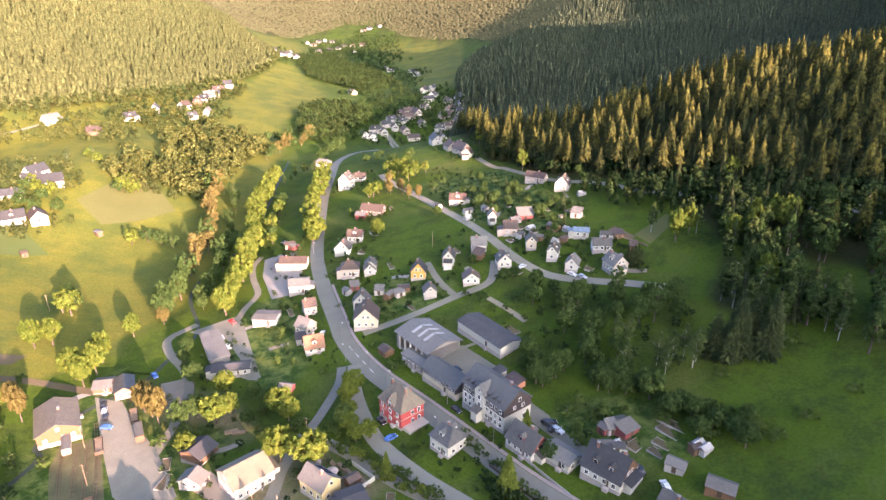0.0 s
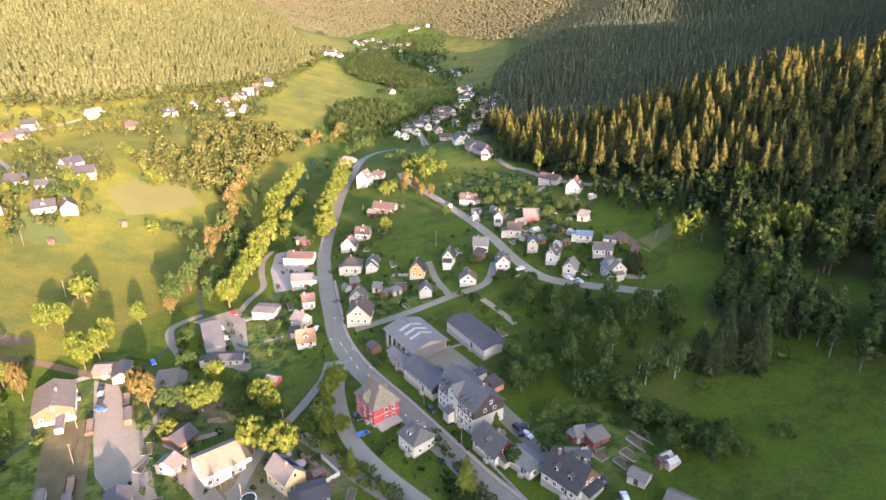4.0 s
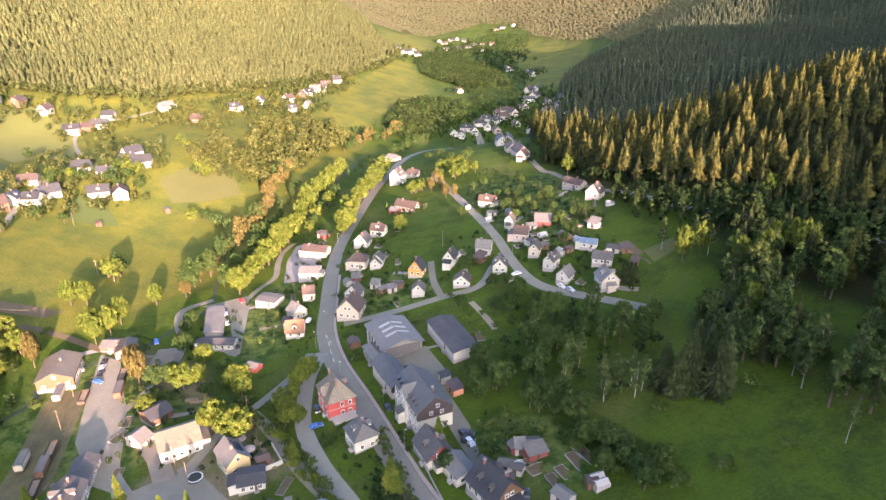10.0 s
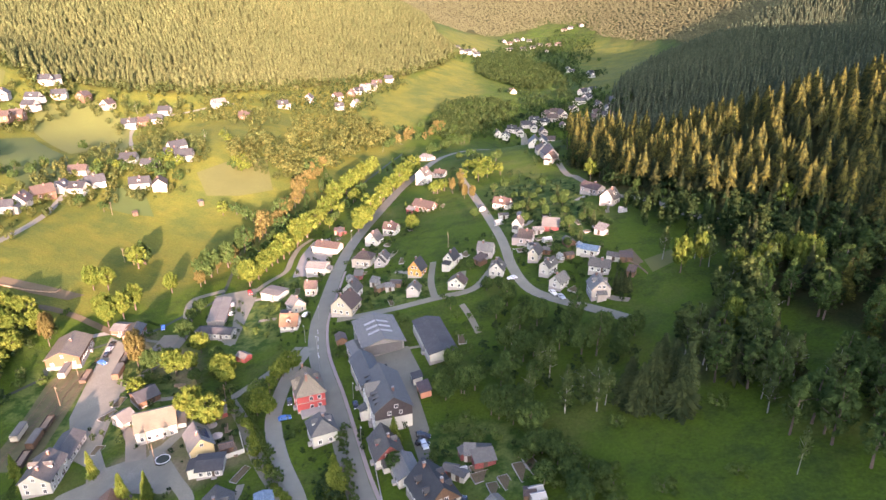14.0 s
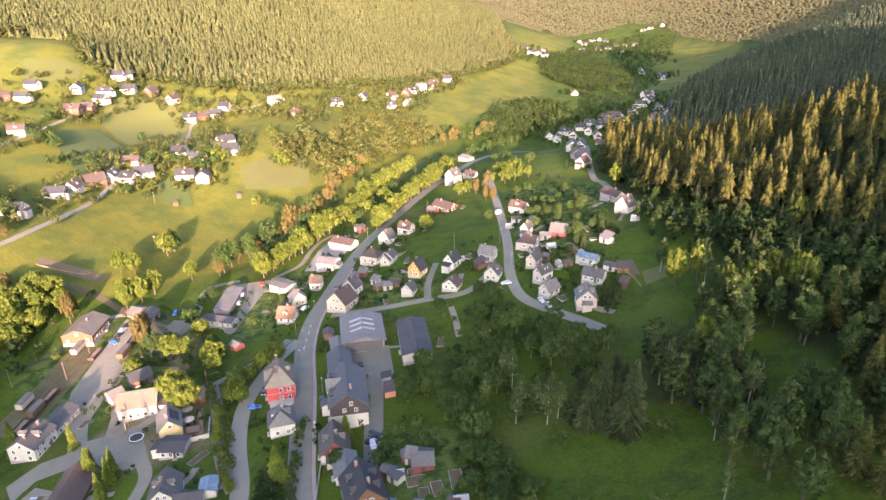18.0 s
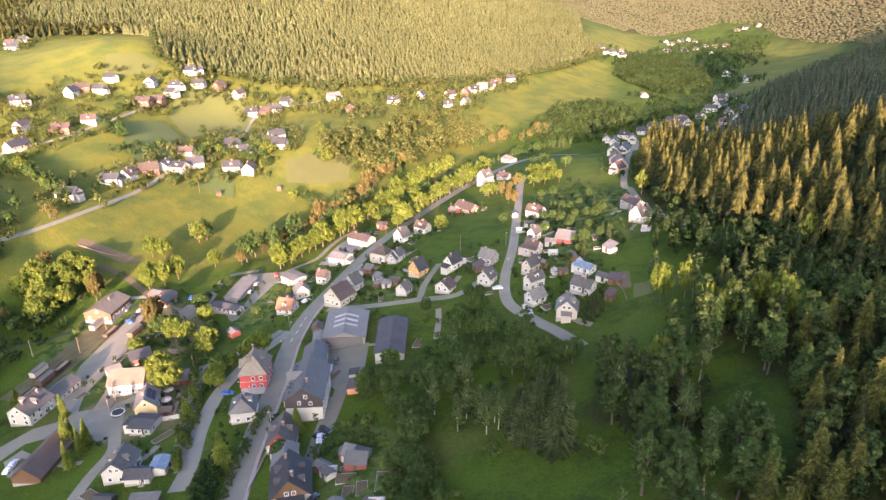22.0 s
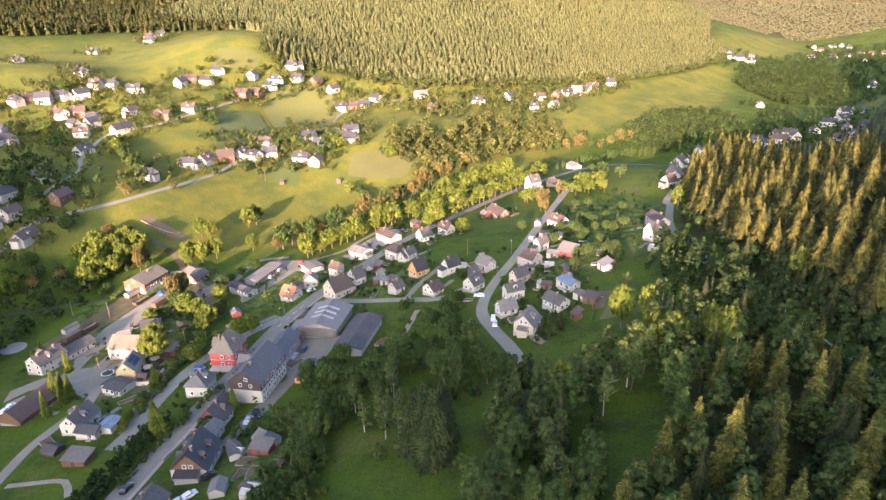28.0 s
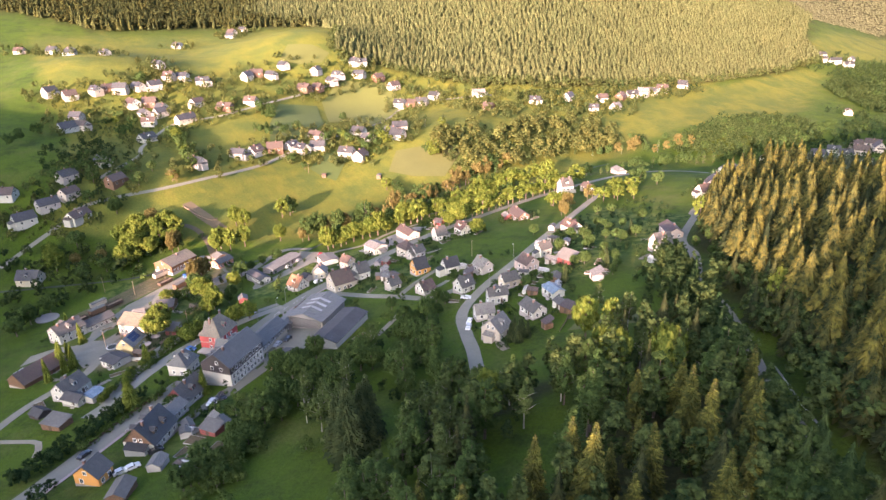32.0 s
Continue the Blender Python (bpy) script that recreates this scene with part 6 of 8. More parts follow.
trees("lime", 13.5, "lime trees beside the western meadow", [(-157, 163), (-164, 168), (-169, 177), (-173, 186), (-166, 189), (-156, 186), (-150, 156), (-176, 170), (-171, 160)])
trees("lime", 9, "lime trees by the station", [(-83, 166), (-80, 198), (-74, 185), (-146, 159), (-52, 178), (-150, 164)], 0.9)
trees("broadleaf", 10.5, "trees in the park", [(-90, 181), (-86, 185), (-95, 206), (-163, 172)], 0.95)
trees("broadleaf", 6.5, "trees in the park", [(-100, 213), (-106, 229), (-104, 221), (-68, 193), (-86, 171), (-61, 190), (-66, 178)])
trees("russet", 15, "russet trees near the depot", [(-99, 183), (-103, 187), (-107, 190)], 0.62)
trees("lime", 14, "pale trees beside the stream", [(-136, 204), (-135, 212), (-137, 221), (-141, 208)], 0.72)
# Bright lime leaves stand in for sunlight on these crowns
trees("lime", 13, "meadow trees", [(-166, 225), (-161, 229), (-134, 242), (-168, 256)], 0.8)
# Pines here, with the narrowed russet tree as their stand-in
trees("russet", 15, "pines by the engine shed", [(-146, 182), (-150, 186)], 0.5)
trees("bush", 4, "shrubs beside the sidings", [(-158, 202), (-128, 163), (-135, 158), (-88, 176), (-94, 172), (-60, 172), (-64, 184), (-113, 204), (-47, 174)], 1.2)
trees("lime", 8, "lime trees along the lane", [(-30, 169), (-31, 176), (-23, 164), (-33, 184), (-32, 186), (-27, 163), (-31, 191)])
trees("broadleaf", 8, "trees in the park", [(-32, 171)])
trees("lime", 12, "meadow trees", [(-173, 258)])
tree_row("lime", 13, "lime avenue beside the main street", [(-84, 438), (-81, 403), (-80, 375), (-77, 353), (-70, 323)], 5.0, 0.8)
tree_row("lime", 14, "lime trees along the stream", [(-121, 444), (-119, 403), (-113, 364), (-106, 332), (-102, 306), (-101, 281), (-99, 257)], 4.6, 1.6, 0.85)
tree_row(["russet", "russet", "broadleaf", "russet"], 15, "russet trees along the old railway", [(-159, 436), (-150, 401), (-142, 368), (-133, 337), (-134, 314), (-129, 287), (-128, 270), (-126, 252)], 5.2, 1.8, 0.72)
tree_row(["broadleaf", "poplar"], 12, "dark trees between stream and railway", [(-141, 416), (-135, 386), (-124, 346), (-120, 322), (-115, 294), (-111, 266)], 6.0, 2.5, 0.8)
tree_row(["russet", "birch", "broadleaf"], 14, "russet trees along the old railway", [(-145, 517), (-143, 551), (-129, 576), (-129, 629)], 7.0, 2.5, 0.7)
tree_row(["broadleaf", "poplar"], 10, "stream trees at the village end", [(-112, 445), (-108, 468), (-99, 501), (-99, 604), (-88, 658)], 7.0, 3.0)
tree_row(["broadleaf", "lime"], 9, "trees behind the village shops", [(-106, 396), (-103, 370), (-97, 336)], 6.0, 2.5)
trees("poplar", 16, "tall trees by the western meadow", [(-170, 262)], 1.2)
trees("lime", 11, "meadow trees", [(-178, 340), (-206, 397), (-199, 395), (-205, 401)])
trees("broadleaf", 9, "western gardens trees", [(-171, 345), (-162, 342), (-154, 339), (-276, 337), (-278, 344), (-239, 355), (-228, 359), (-248, 357), (-241, 367), (-269, 353), (-248, 295), (-235, 300)])
# Lime leaf colour used here to show crowns as sunlit
trees("lime", 9, "sunlit trees beside the inn", [(-45, 381), (-43, 385), (-32, 423), (-25, 429), (-11, 413), (-28, 420)], 0.85)
trees("russet", 11, "orange-brown trees along the lane", [(-32, 378), (-26, 378), (-24, 373), (-20, 365), (-14, 362)], 0.5)
trees("gold_spruce", 6, "garden conifers", [(-36, 324), (-54, 355)], 0.9)
trees("lime", 13, "bright trees at the forest edge", [(27, 463), (43, 421), (50, 388), (55, 392)], 0.6)
trees("birch", 12, "western gardens trees", [(-242, 432), (-253, 421), (-383, 487), (-389, 511)])
tree_row(["lime", "broadleaf"], 11, "trees lining the upper lane", [(-330, 226), (-297, 224), (-267, 221), (-246, 221)], 5.0, 1.2)
tree_row("poplar", 7, "young trees in a meadow row", [(-318, 290), (-318, 301), (-318, 315), (-311, 325)], 4.0, 1.0, 1.3)
trees("broadleaf", 10, "upper meadow trees", [(-432, 204), (-438, 226), (-342, 309), (-392, 342), (-303, 310), (-169, 262), (-203, 163), (-166, 124), (-149, 147), (-147, 135), (-220, 151), (-254, 138)])
trees("lime", 13, "lime trees by the station", [(-167, 124)])
trees("russet", 8, "upper meadow trees", [(-226, 205), (-259, 227), (-381, 226)], 0.6)
tree_row("broadleaf", 7, "trees lining the forest meadow", [(-134, 612), (-128, 679), (-114, 752), (-93, 825)], 6.0, 3.0)
tree_row("bush", 3.0, "hedge between street and lane", [(-39.4, 171.8), (-24.6, 157.7), (-9.3, 143.7), (-0.3, 135.7)], 2.2, 0.8)
tree_row(["bush", "bush", "lime"], 3.5, "hedge between lane and yard", [(8.1, 127.5), (-12.1, 141.7), (-23.3, 153.6), (-44.6, 168.0)], 2.5, 0.8)
tree_row("bush", 3.0, "hedge along the main street", [(37.0, 119.5), (26.7, 131.3), (15.6, 145.7), (6.6, 161.1)], 2.4, 0.8)
trees("broadleaf", 9, "upper village trees", [(-354, 309), (-357, 319), (-339, 314), (-334, 380), (-279, 342), (-278, 351), (-264, 353), (-209, 405), (-201, 401), (-255, 377), (-253, 367), (-208, 394)])
trees("lime", 9, "upper village trees", [(-166, 439), (-160, 437), (-248, 376), (-240, 375), (-244, 433), (-237, 430)])
trees("broadleaf", 9, "upper village trees", [(-374, 186), (-382, 196), (-261, 171), (-243, 157), (-274, 168), (-246, 194), (-230, 182), (-368, 204), (-321, 231), (-331, 229), (-285, 231), (-311, 231), (-259, 229), (-380, 293), (-363, 310), (-348, 316), (-313, 293), (-304, 298), (-309, 325), (-429, 212), (-445, 228), (-393, 176), (-281, 157), (-261, 156), (-247, 181)])
trees("lime", 8, "upper village trees", [(-319, 226), (-297, 225), (-276, 224), (-256, 225), (-375, 192), (-285, 348), (-274, 352), (-257, 377), (-257, 386), (-264, 264), (-230, 205), (-209, 163)])
trees("broadleaf", 11, "western slope trees", [(-259, 146), (-355, 134), (-340, 122), (-327, 116), (-248, 158), (-258, 139), (-263, 167), (-344, 190), (-350, 197), (-264, 153), (-114, 108), (-103, 102), (-122, 117), (-182, 137)])
trees("lime", 11, "western slope trees", [(-179, 123), (-173, 265)])
trees("russet", 8, "western slope trees", [(-162, 147), (-165, 134), (-188, 180), (-230, 204)])
trees("broadleaf", 6, "garden trees", [(-3, 330), (28, 336), (36, 327), (37, 345), (41, 354), (27, 319), (59, 320), (49, 307), (55, 297), (-5, 377), (0, 382), (-25, 424), (18, 358), (23, 380), (56, 317), (78, 356), (88, 346)])
trees("lime", 9, "garden trees", [(-40, 385), (-46, 381), (-37, 424), (-29, 429), (-18, 419), (-22, 400)])
trees("russet", 10, "garden trees", [(-34, 381), (-34, 399)], 0.6)
trees("broadleaf", 11, "trees up the valley", [(-146, 674), (-144, 693), (-141, 717), (-134, 728), (-123, 741), (-112, 752), (-96, 736), (-144, 646), (-129, 681), (-120, 695), (-110, 708), (-95, 712), (-85, 732), (-201, 1112), (-187, 1094), (-175, 1129), (-160, 1161), (-137, 1141), (-122, 1103), (-135, 1040), (-154, 1015), (-68, 892), (-81, 931), (-36, 797), (-21, 780), (-73, 717), (-88, 769), (-65, 803), (-11, 740), (2, 733), (-21, 710), (-131, 1044), (-119, 1158), (-107, 971), (-88, 1062), (-150, 1070), (-164, 997), (-179, 1010), (-91, 1393), (-64, 1352)])
trees("broadleaf", 11, "trees up the valley", [(-125, 1380), (-4, 836), (12, 791), (26, 767), (33, 741), (39, 763)])
trees("broadleaf", 9, "trees up the valley", [(-124, 611), (-117, 629), (-107, 664), (-99, 684), (-89, 700), (-77, 700), (-147, 613), (-160, 582), (-148, 579), (-4, 497), (2, 468), (23, 467), (31, 455), (-107, 585), (-37, 449), (-47, 462), (-56, 464), (-24, 449)])
trees("broadleaf", 5, "garden trees", [(65, 315), (46, 328), (39, 346), (21, 340), (31, 345), (12, 359), (60, 377)])
trees("lime", 9, "garden trees", [(-43, 380), (-34, 317), (-30, 420), (-23, 410), (-18, 407), (-34, 403)])


# ---- joined woods ----
def cone_tree(tiers, points, rng):
    """A jagged tiered conifer of height 1."""
    vs, fs = [], []
    for t in range(tiers):
        z0 = 0.08 + 0.86 * t / tiers
        z1 = min(1.0, z0 + 1.7 / tiers) if tiers > 1 else 1.0
        r = (0.19 if tiers > 6 else 0.25) * (1 - t / tiers * 0.90) ** 1.05
        k = len(vs)
        for i in range(points * 2):
            a = 3.1416 * i / points + t * 0.7
            rr = r * ((1.0 if i % 2 else 0.42) * rng.uniform(0.65, 1.25))
            vs.append((rr * math.cos(a), rr * math.sin(a), z0 - (rng.uniform(0.02, 0.06) if i % 2 else -0.03)))
        vs.append((0, 0, z1))
        fs += [(k + i, k + (i + 1) % (points * 2), k + points * 2) for i in range(points * 2)]
    return np.array(vs), np.array(fs)


def leafy_tree(rng, clumps, leaves, size, width=0.62, shape="round"):
    v, f = leaf_crown(rng, 1.0, width, 0.14, clumps, leaves, size, shape)
    tris = [q for q in f if len(q) == 3] + [q[:3] for q in f if len(q) == 4] + [(q[0], q[2], q[3]) for q in f if len(q) == 4]
    return np.array(v), np.array(tris)


def woods(name, label, poly, spacing, templates, low, high, material, seed, holes=(), clear=(), tone=(0.0, 1.0), homes=0.0, emergent=0.0, fat=1.0):
    """One joined wood: trees on a jittered grid inside the outline."""
    rs = np.random.RandomState(seed)
    xs, ys = [p[0] for p in poly], [p[1] for p in poly]
    gx, gy = np.meshgrid(np.arange(min(xs), max(xs), spacing), np.arange(min(ys), max(ys), spacing))
    gx, gy = gx.ravel() + rs.uniform(-0.5, 0.5, gx.size) * spacing, gy.ravel() + rs.uniform(-0.5, 0.5, gy.size) * spacing
    ok = inside(poly, gx, gy) & (rs.uniform(size=gx.size) > 0.06)
    for hole in holes:
        ok &= ~inside(hole, gx, gy)
    for (cx, cy, r) in list(clear) + FOOTPRINTS:
        if not (min(xs) - 9 < cx < max(xs) + 9 and min(ys) - 9 < cy < max(ys) + 9):
            continue
        ok &= (gx - cx) ** 2 + (gy - cy) ** 2 > r * r
    if homes:  # only round the houses
        by = np.zeros(len(gx), bool)
        for (cx, cy) in HOMES:
            if min(xs) < cx < max(xs) and min(ys) < cy < max(ys):
                by |= (gx - cx) ** 2 + (gy - cy) ** 2 < homes * homes
        ok &= by
    gx, gy = gx[ok], gy[ok]
    gz = terrain(gx, gy)
    pick = rs.randint(len(templates), size=len(gx))
    patchy = 0.5 + 0.5 * np.sin(gx * 0.021 + 2 * np.sin(gy * 0.017)) * np.sin(gy * 0.026 + 1.7)
    h = (low + (high - low) * (0.35 * patchy + 0.65 * rs.uniform(size=len(gx)))) * np.where(rs.uniform(size=len(gx)) < 0.06, 0.6, 1.0)
    if emergent:  # a few tall crowns stand over the rest
        u = rs.uniform(size=len(gx))
        h = np.where(u < emergent, high * rs.uniform(0.86, 1.06, len(gx)), low * rs.uniform(0.85, 1.2, len(gx)))
    turn = rs.uniform(0, 6.28, len(gx))
    tones = np.clip(tone[0] + (tone[1] - tone[0]) * (0.3 * patchy + 0.7 * rs.uniform(size=len(gx))), 0, 1)
    if emergent:  # tall crowns toned light as if sunlit, low ones dark as in shade
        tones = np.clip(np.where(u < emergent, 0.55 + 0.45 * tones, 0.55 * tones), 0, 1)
    V, F, T, count = [], [], [], 0
    for k, (tv, tf) in enumerate(templates):
        sel = np.nonzero(pick == k)[0]
        if not len(sel):
            continue
        c, s, hh = np.cos(turn[sel])[:, None], np.sin(turn[sel])[:, None], h[sel][:, None]
        wide = hh * rs.uniform(0.85, 1.2, (len(sel), 1)) * fat
        X = (c * tv[:, 0] - s * tv[:, 1]) * wide + gx[sel][:, None]
        Y = (s * tv[:, 0] + c * tv[:, 1]) * wide + gy[sel][:, None]
        Z = tv[:, 2] * hh + gz[sel][:, None] - 0.3
        V.append(np.stack([X, Y, Z], -1).reshape(-1, 3))
        F.append((tf[None] + (count + np.arange(len(sel)) * len(tv))[:, None, None]).reshape(-1, 3))
        T.append(np.repeat(tones[sel], len(tv)))
        count += len(sel) * len(tv)
    V, F, T = np.concatenate(V), np.concatenate(F), np.concatenate(T)
    me = bpy.data.meshes.new(name)
    me.vertices.add(len(V))
    me.vertices.foreach_set("co", V.astype(np.float32).ravel())
    me.loops.add(F.size)
    me.loops.foreach_set("vertex_index", F.astype(np.int32).ravel())
    me.polygons.add(len(F))
    me.polygons.foreach_set("loop_start", np.arange(0, F.size, 3, dtype=np.int32))
    me.attributes.new("tone", "FLOAT", "POINT").data.foreach_set("value", T.astype(np.float32))
    me.update(calc_edges=True)
    me.materials.append(material)
    return tagged(new(name, me), label, "forest", kind="stuff")


rng = random.Random(5)
FAR_CONES = [cone_tree(1, 4, rng) for _ in range(2)]
for _ in range(4):  # rounded far crowns
    rings = [[(r * rng.uniform(0.8, 1.2) * math.cos(1.257 * i + z), r * rng.uniform(0.8, 1.2) * math.sin(1.257 * i + z), z) for i in range(5)] for r, z in ((0.27, 0.1), (0.17, 0.60))]
    FAR_CONES.append((np.array(rings[0] + rings[1] + [(0, 0, 1.0)]), np.array([f for i in range(5) for f in ((i, (i + 1) % 5, 5 + i), ((i + 1) % 5, 5 + (i + 1) % 5, 5 + i), (5 + i, 5 + (i + 1) % 5, 10))])))
LOW_CONES = [cone_tree(5, 5, rng) for _ in range(5)]
SMALL_CONES = [cone_tree(3, 4, rng) for _ in range(5)]
LOW_LEAFY = [leafy_tree(rng, 10, 5, 0.2) for _ in range(4)]
MID_LEAFY = [leafy_tree(rng, 22, 10, 0.115) for _ in range(5)]


def skirted_spruce(rng, tiers, points, arms, bare=0.2, wide=0.165, lean=1.05):
    """A spruce of height 1: steep ragged skirts of needles with single arms standing out of them."""
    vs, fs = [], []
    for t in range(tiers):
        f = t / tiers
        z0 = bare + (1 - bare) * f
        r = wide * (1 - f) ** lean * rng.uniform(0.85, 1.12) + 0.008
        z1 = min(1.0, z0 + r * 1.35 + 0.03)
        k, turn = len(vs), rng.uniform(0, 6.28)
        for i in range(points * 2):
            a = 3.1416 * i / points + turn + rng.uniform(-0.1, 0.1)
            rr = r * (rng.uniform(0.8, 1.25) if i % 2 else rng.uniform(0.38, 0.6))
            vs.append((rr * math.cos(a), rr * math.sin(a), z0 - (rng.uniform(0.008, 0.035) if i % 2 else -r * 0.35)))
        vs.append((0, 0, z1))
        fs += [(k + i, k + (i + 1) % (points * 2), k + points * 2) for i in range(points * 2)]
    for _ in range(arms):
        f = rng.uniform(0, 0.9)
        a, z = rng.uniform(0, 6.283), bare + (1 - bare) * f
        ln = wide * (1 - f) ** lean * rng.uniform(1.0, 1.4)
        dx, dy, w, k = math.cos(a), math.sin(a), ln * 0.2, len(vs)
        vs += [(dx * ln * 0.3, dy * ln * 0.3, z + ln * 0.3), (dx * ln * 0.7 - dy * w, dy * ln * 0.7 + dx * w, z - ln * 0.14), (dx * ln, dy * ln, z + ln * 0.02), (dx * ln * 0.7 + dy * w, dy * ln * 0.7 - dx * w, z - ln * 0.14)]
        fs += [(k, k + 1, k + 2), (k, k + 2, k + 3)]
    return np.array(vs), np.array(fs)


NEAR_SPRUCE = [skirted_spruce(rng, rng.choice((7, 8, 9)), 8, 46, 0.42, 0.15, 0.95) for _ in range(7)]
EDGE_SPRUCE = [skirted_spruce(rng, 12, 8, 60, 0.05, 0.19) for _ in range(4)]
TALL_LEAFY = [leafy_tree(rng, 46, 16, 0.05, 0.36, "cone") for _ in range(4)] + [leafy_tree(rng, 46, 16, 0.05, 0.27, "tall") for _ in range(3)]
ROUND_LEAFY = [leafy_tree(rng, 20, 8, 0.13, 0.75) for _ in range(4)]


def far_trees(kind, label, material):
    """The many small trees of one kind far up the slopes, joined."""
    rng = random.Random(kind)
    vs, fs = [], []
    for x, y, height, squat in FAR_TREES[kind]:
        tv, tf = FAR_SHAPES[kind][rng.randrange(3)]
        a, k, s = rng.uniform(0, 6.28), len(vs), height / 12
        c, d, z, r = math.cos(a), math.sin(a), ground_at(x, y), s * squat * rng.uniform(0.88, 1.12)
        vs += [(x + (c * p[0] - d * p[1]) * r, y + (d * p[0] + c * p[1]) * r, z + p[2] * s) for p in tv]
        fs += [tuple(i + k for i in f) for f in tf]
    if vs:
        tagged(new(kind + "_trees", raw_mesh("far_trees", vs, fs, material)), label, "trees", kind="stuff")


far_trees("broadleaf", "scattered green trees on the far slopes", LEAVES)
far_trees("lime", "scattered yellow-green trees on the far slopes", LIME)
far_trees("russet", "scattered russet trees on the far slopes", RUSSET)
EAST_CREST = [(10, 560), (36, 500), (70, 462), (110, 452), (170, 446), (240, 452), (310, 470), (420, 470)]  # behind this line the hill falls away
NEAR_SIDE = EAST_CREST + [(420, 80), (-60, 80), (-60, 560)]
FAR_SIDE = EAST_CREST + [(900, 470), (900, 1500), (-100, 1500), (-100, 600)]
OUT_OF_SIGHT = [(330, -300), (1200, -300), (1200, 470), (330, 470)]
woods("forest", "dense spruce forest covering the sunny western hillside", LEFT_HILL, 5.6, SMALL_CONES, 11, 15, SUNLIT_NEEDLES, 11, fat=1.6)
woods("forest", "mixed forest behind the upper meadows", LEFT_BACK, 6.5, SMALL_CONES + LOW_LEAFY[:2], 10, 18, WOODS, 12, tone=(0.2, 0.7), fat=1.2)
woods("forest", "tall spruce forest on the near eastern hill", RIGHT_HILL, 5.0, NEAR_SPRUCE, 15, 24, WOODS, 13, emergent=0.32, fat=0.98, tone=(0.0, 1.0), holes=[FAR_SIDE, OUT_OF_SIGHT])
woods("forest", "spruce forest on the shaded hill behind", RIGHT_HILL, 6.4, LOW_CONES, 13, 18, SHADED_NEEDLES, 16, tone=(0.0, 0.8), fat=1.0, holes=[NEAR_SIDE, OUT_OF_SIGHT])
woods("forest", "far wooded hills closing the valley", FAR_WOODS, 7.0, FAR_CONES, 2.6, 4.2, HAZY_NEEDLES, 14, fat=5.0, holes=[KNOLL, [(-2400, 2300), (1800, 2300), (1800, 3300), (-2400, 3300)]])
woods("forest", "wooded ridge at the head of the valley", FAR_WOODS, 14.0, FAR_CONES, 12, 19, HAZY_NEEDLES, 18, fat=1.8, holes=[[(-2400, 1200), (1800, 1200), (1800, 2300), (-2400, 2300)], [(-2400, 2850), (1800, 2850), (1800, 3300), (-2400, 3300)]])
CLEARINGS = [(131, 226, 6), (135, 214, 7), (139, 198, 8), (141, 211, 9), (146, 204, 10), (151, 194, 9), (144, 218, 7), (108, 223, 7), (113, 205, 7)]
woods("forest", "scattered spruces among leafy trees", MIXED_SLOPE, 17.0, EDGE_SPRUCE, 13, 20, WOODS, 17, clear=CLEARINGS, tone=(0.0, 0.45))
woods("forest", "leafy wood on the eastern slope", MIXED_SLOPE, 6.6, TALL_LEAFY, 9, 19, MIXED, 15, emergent=0.4, clear=CLEARINGS)
woods("thicket", "leafy shrubs beside the forest road", [(174, 229), (179, 235), (187, 238), (195, 227), (182, 216)], 4.5, MID_LEAFY, 3, 7, MIXED, 59, tone=(0.0, 0.5))
woods("orchard", "dense trees round the lower western houses", [(-328, 134), (-327, 169), (-261, 185), (-225, 169), (-197, 173), (-204, 146), (-227, 120)], 7.5, MID_LEAFY, 4, 9, MIXED, 60, tone=(0.0, 0.7))
woods("hedge", "dense overgrown hedge between the two streets", [(9, 140), (13, 142), (22, 131.5), (35, 118), (47, 104), (41, 101), (30, 114), (21, 124), (13, 132)], 2.6, MID_LEAFY, 3.2, 6.4, MIXED, 57, tone=(0.0, 0.6))
woods("thicket", "trees beside the lower lane", [(41, 100), (37, 108), (49, 114), (69, 110), (60, 101)], 4.5, MID_LEAFY, 4, 7, MIXED, 58, tone=(0.0, 0.6))
woods("thicket", "leafy trees below the forest road", [(82, 334), (102, 311), (123, 293), (145, 272), (158, 258), (175, 242), (203, 222), (188, 210), (160, 230), (143, 246), (130, 260), (108, 281), (87, 299), (67, 322)], 6.0, TALL_LEAFY, 8, 15, MIXED, 56)
woods("orchard", "trees and shrubs round the upper houses", [(-900, 100), (-190, 100), (-190, 1000), (-900, 1000)], 6.0, LOW_LEAFY, 1.5, 4.5, SUNLIT_LEAVES, 51, homes=17.0, tone=(0.0, 0.8))
woods("orchard", "full-crowned trees round the upper houses", [(-900, 100), (-190, 100), (-190, 1000), (-900, 1000)], 11.0, ROUND_LEAFY, 5, 10.5, SUNLIT_LEAVES, 62, homes=24.0, tone=(0.1, 1.0), fat=0.85)
woods("orchard", "trees round the houses up the valley", [(-500, 560), (200, 560), (200, 2200), (-500, 2200)], 8.0, LOW_LEAFY, 3, 9, MIXED, 52, homes=24.0, tone=(0.0, 0.7))
woods("orchard", "shrubs in the village gardens", [(-100, 140), (140, 140), (140, 470), (-100, 470)], 5.2, MID_LEAFY, 1.0, 4.5, MIXED, 53, homes=13.0)
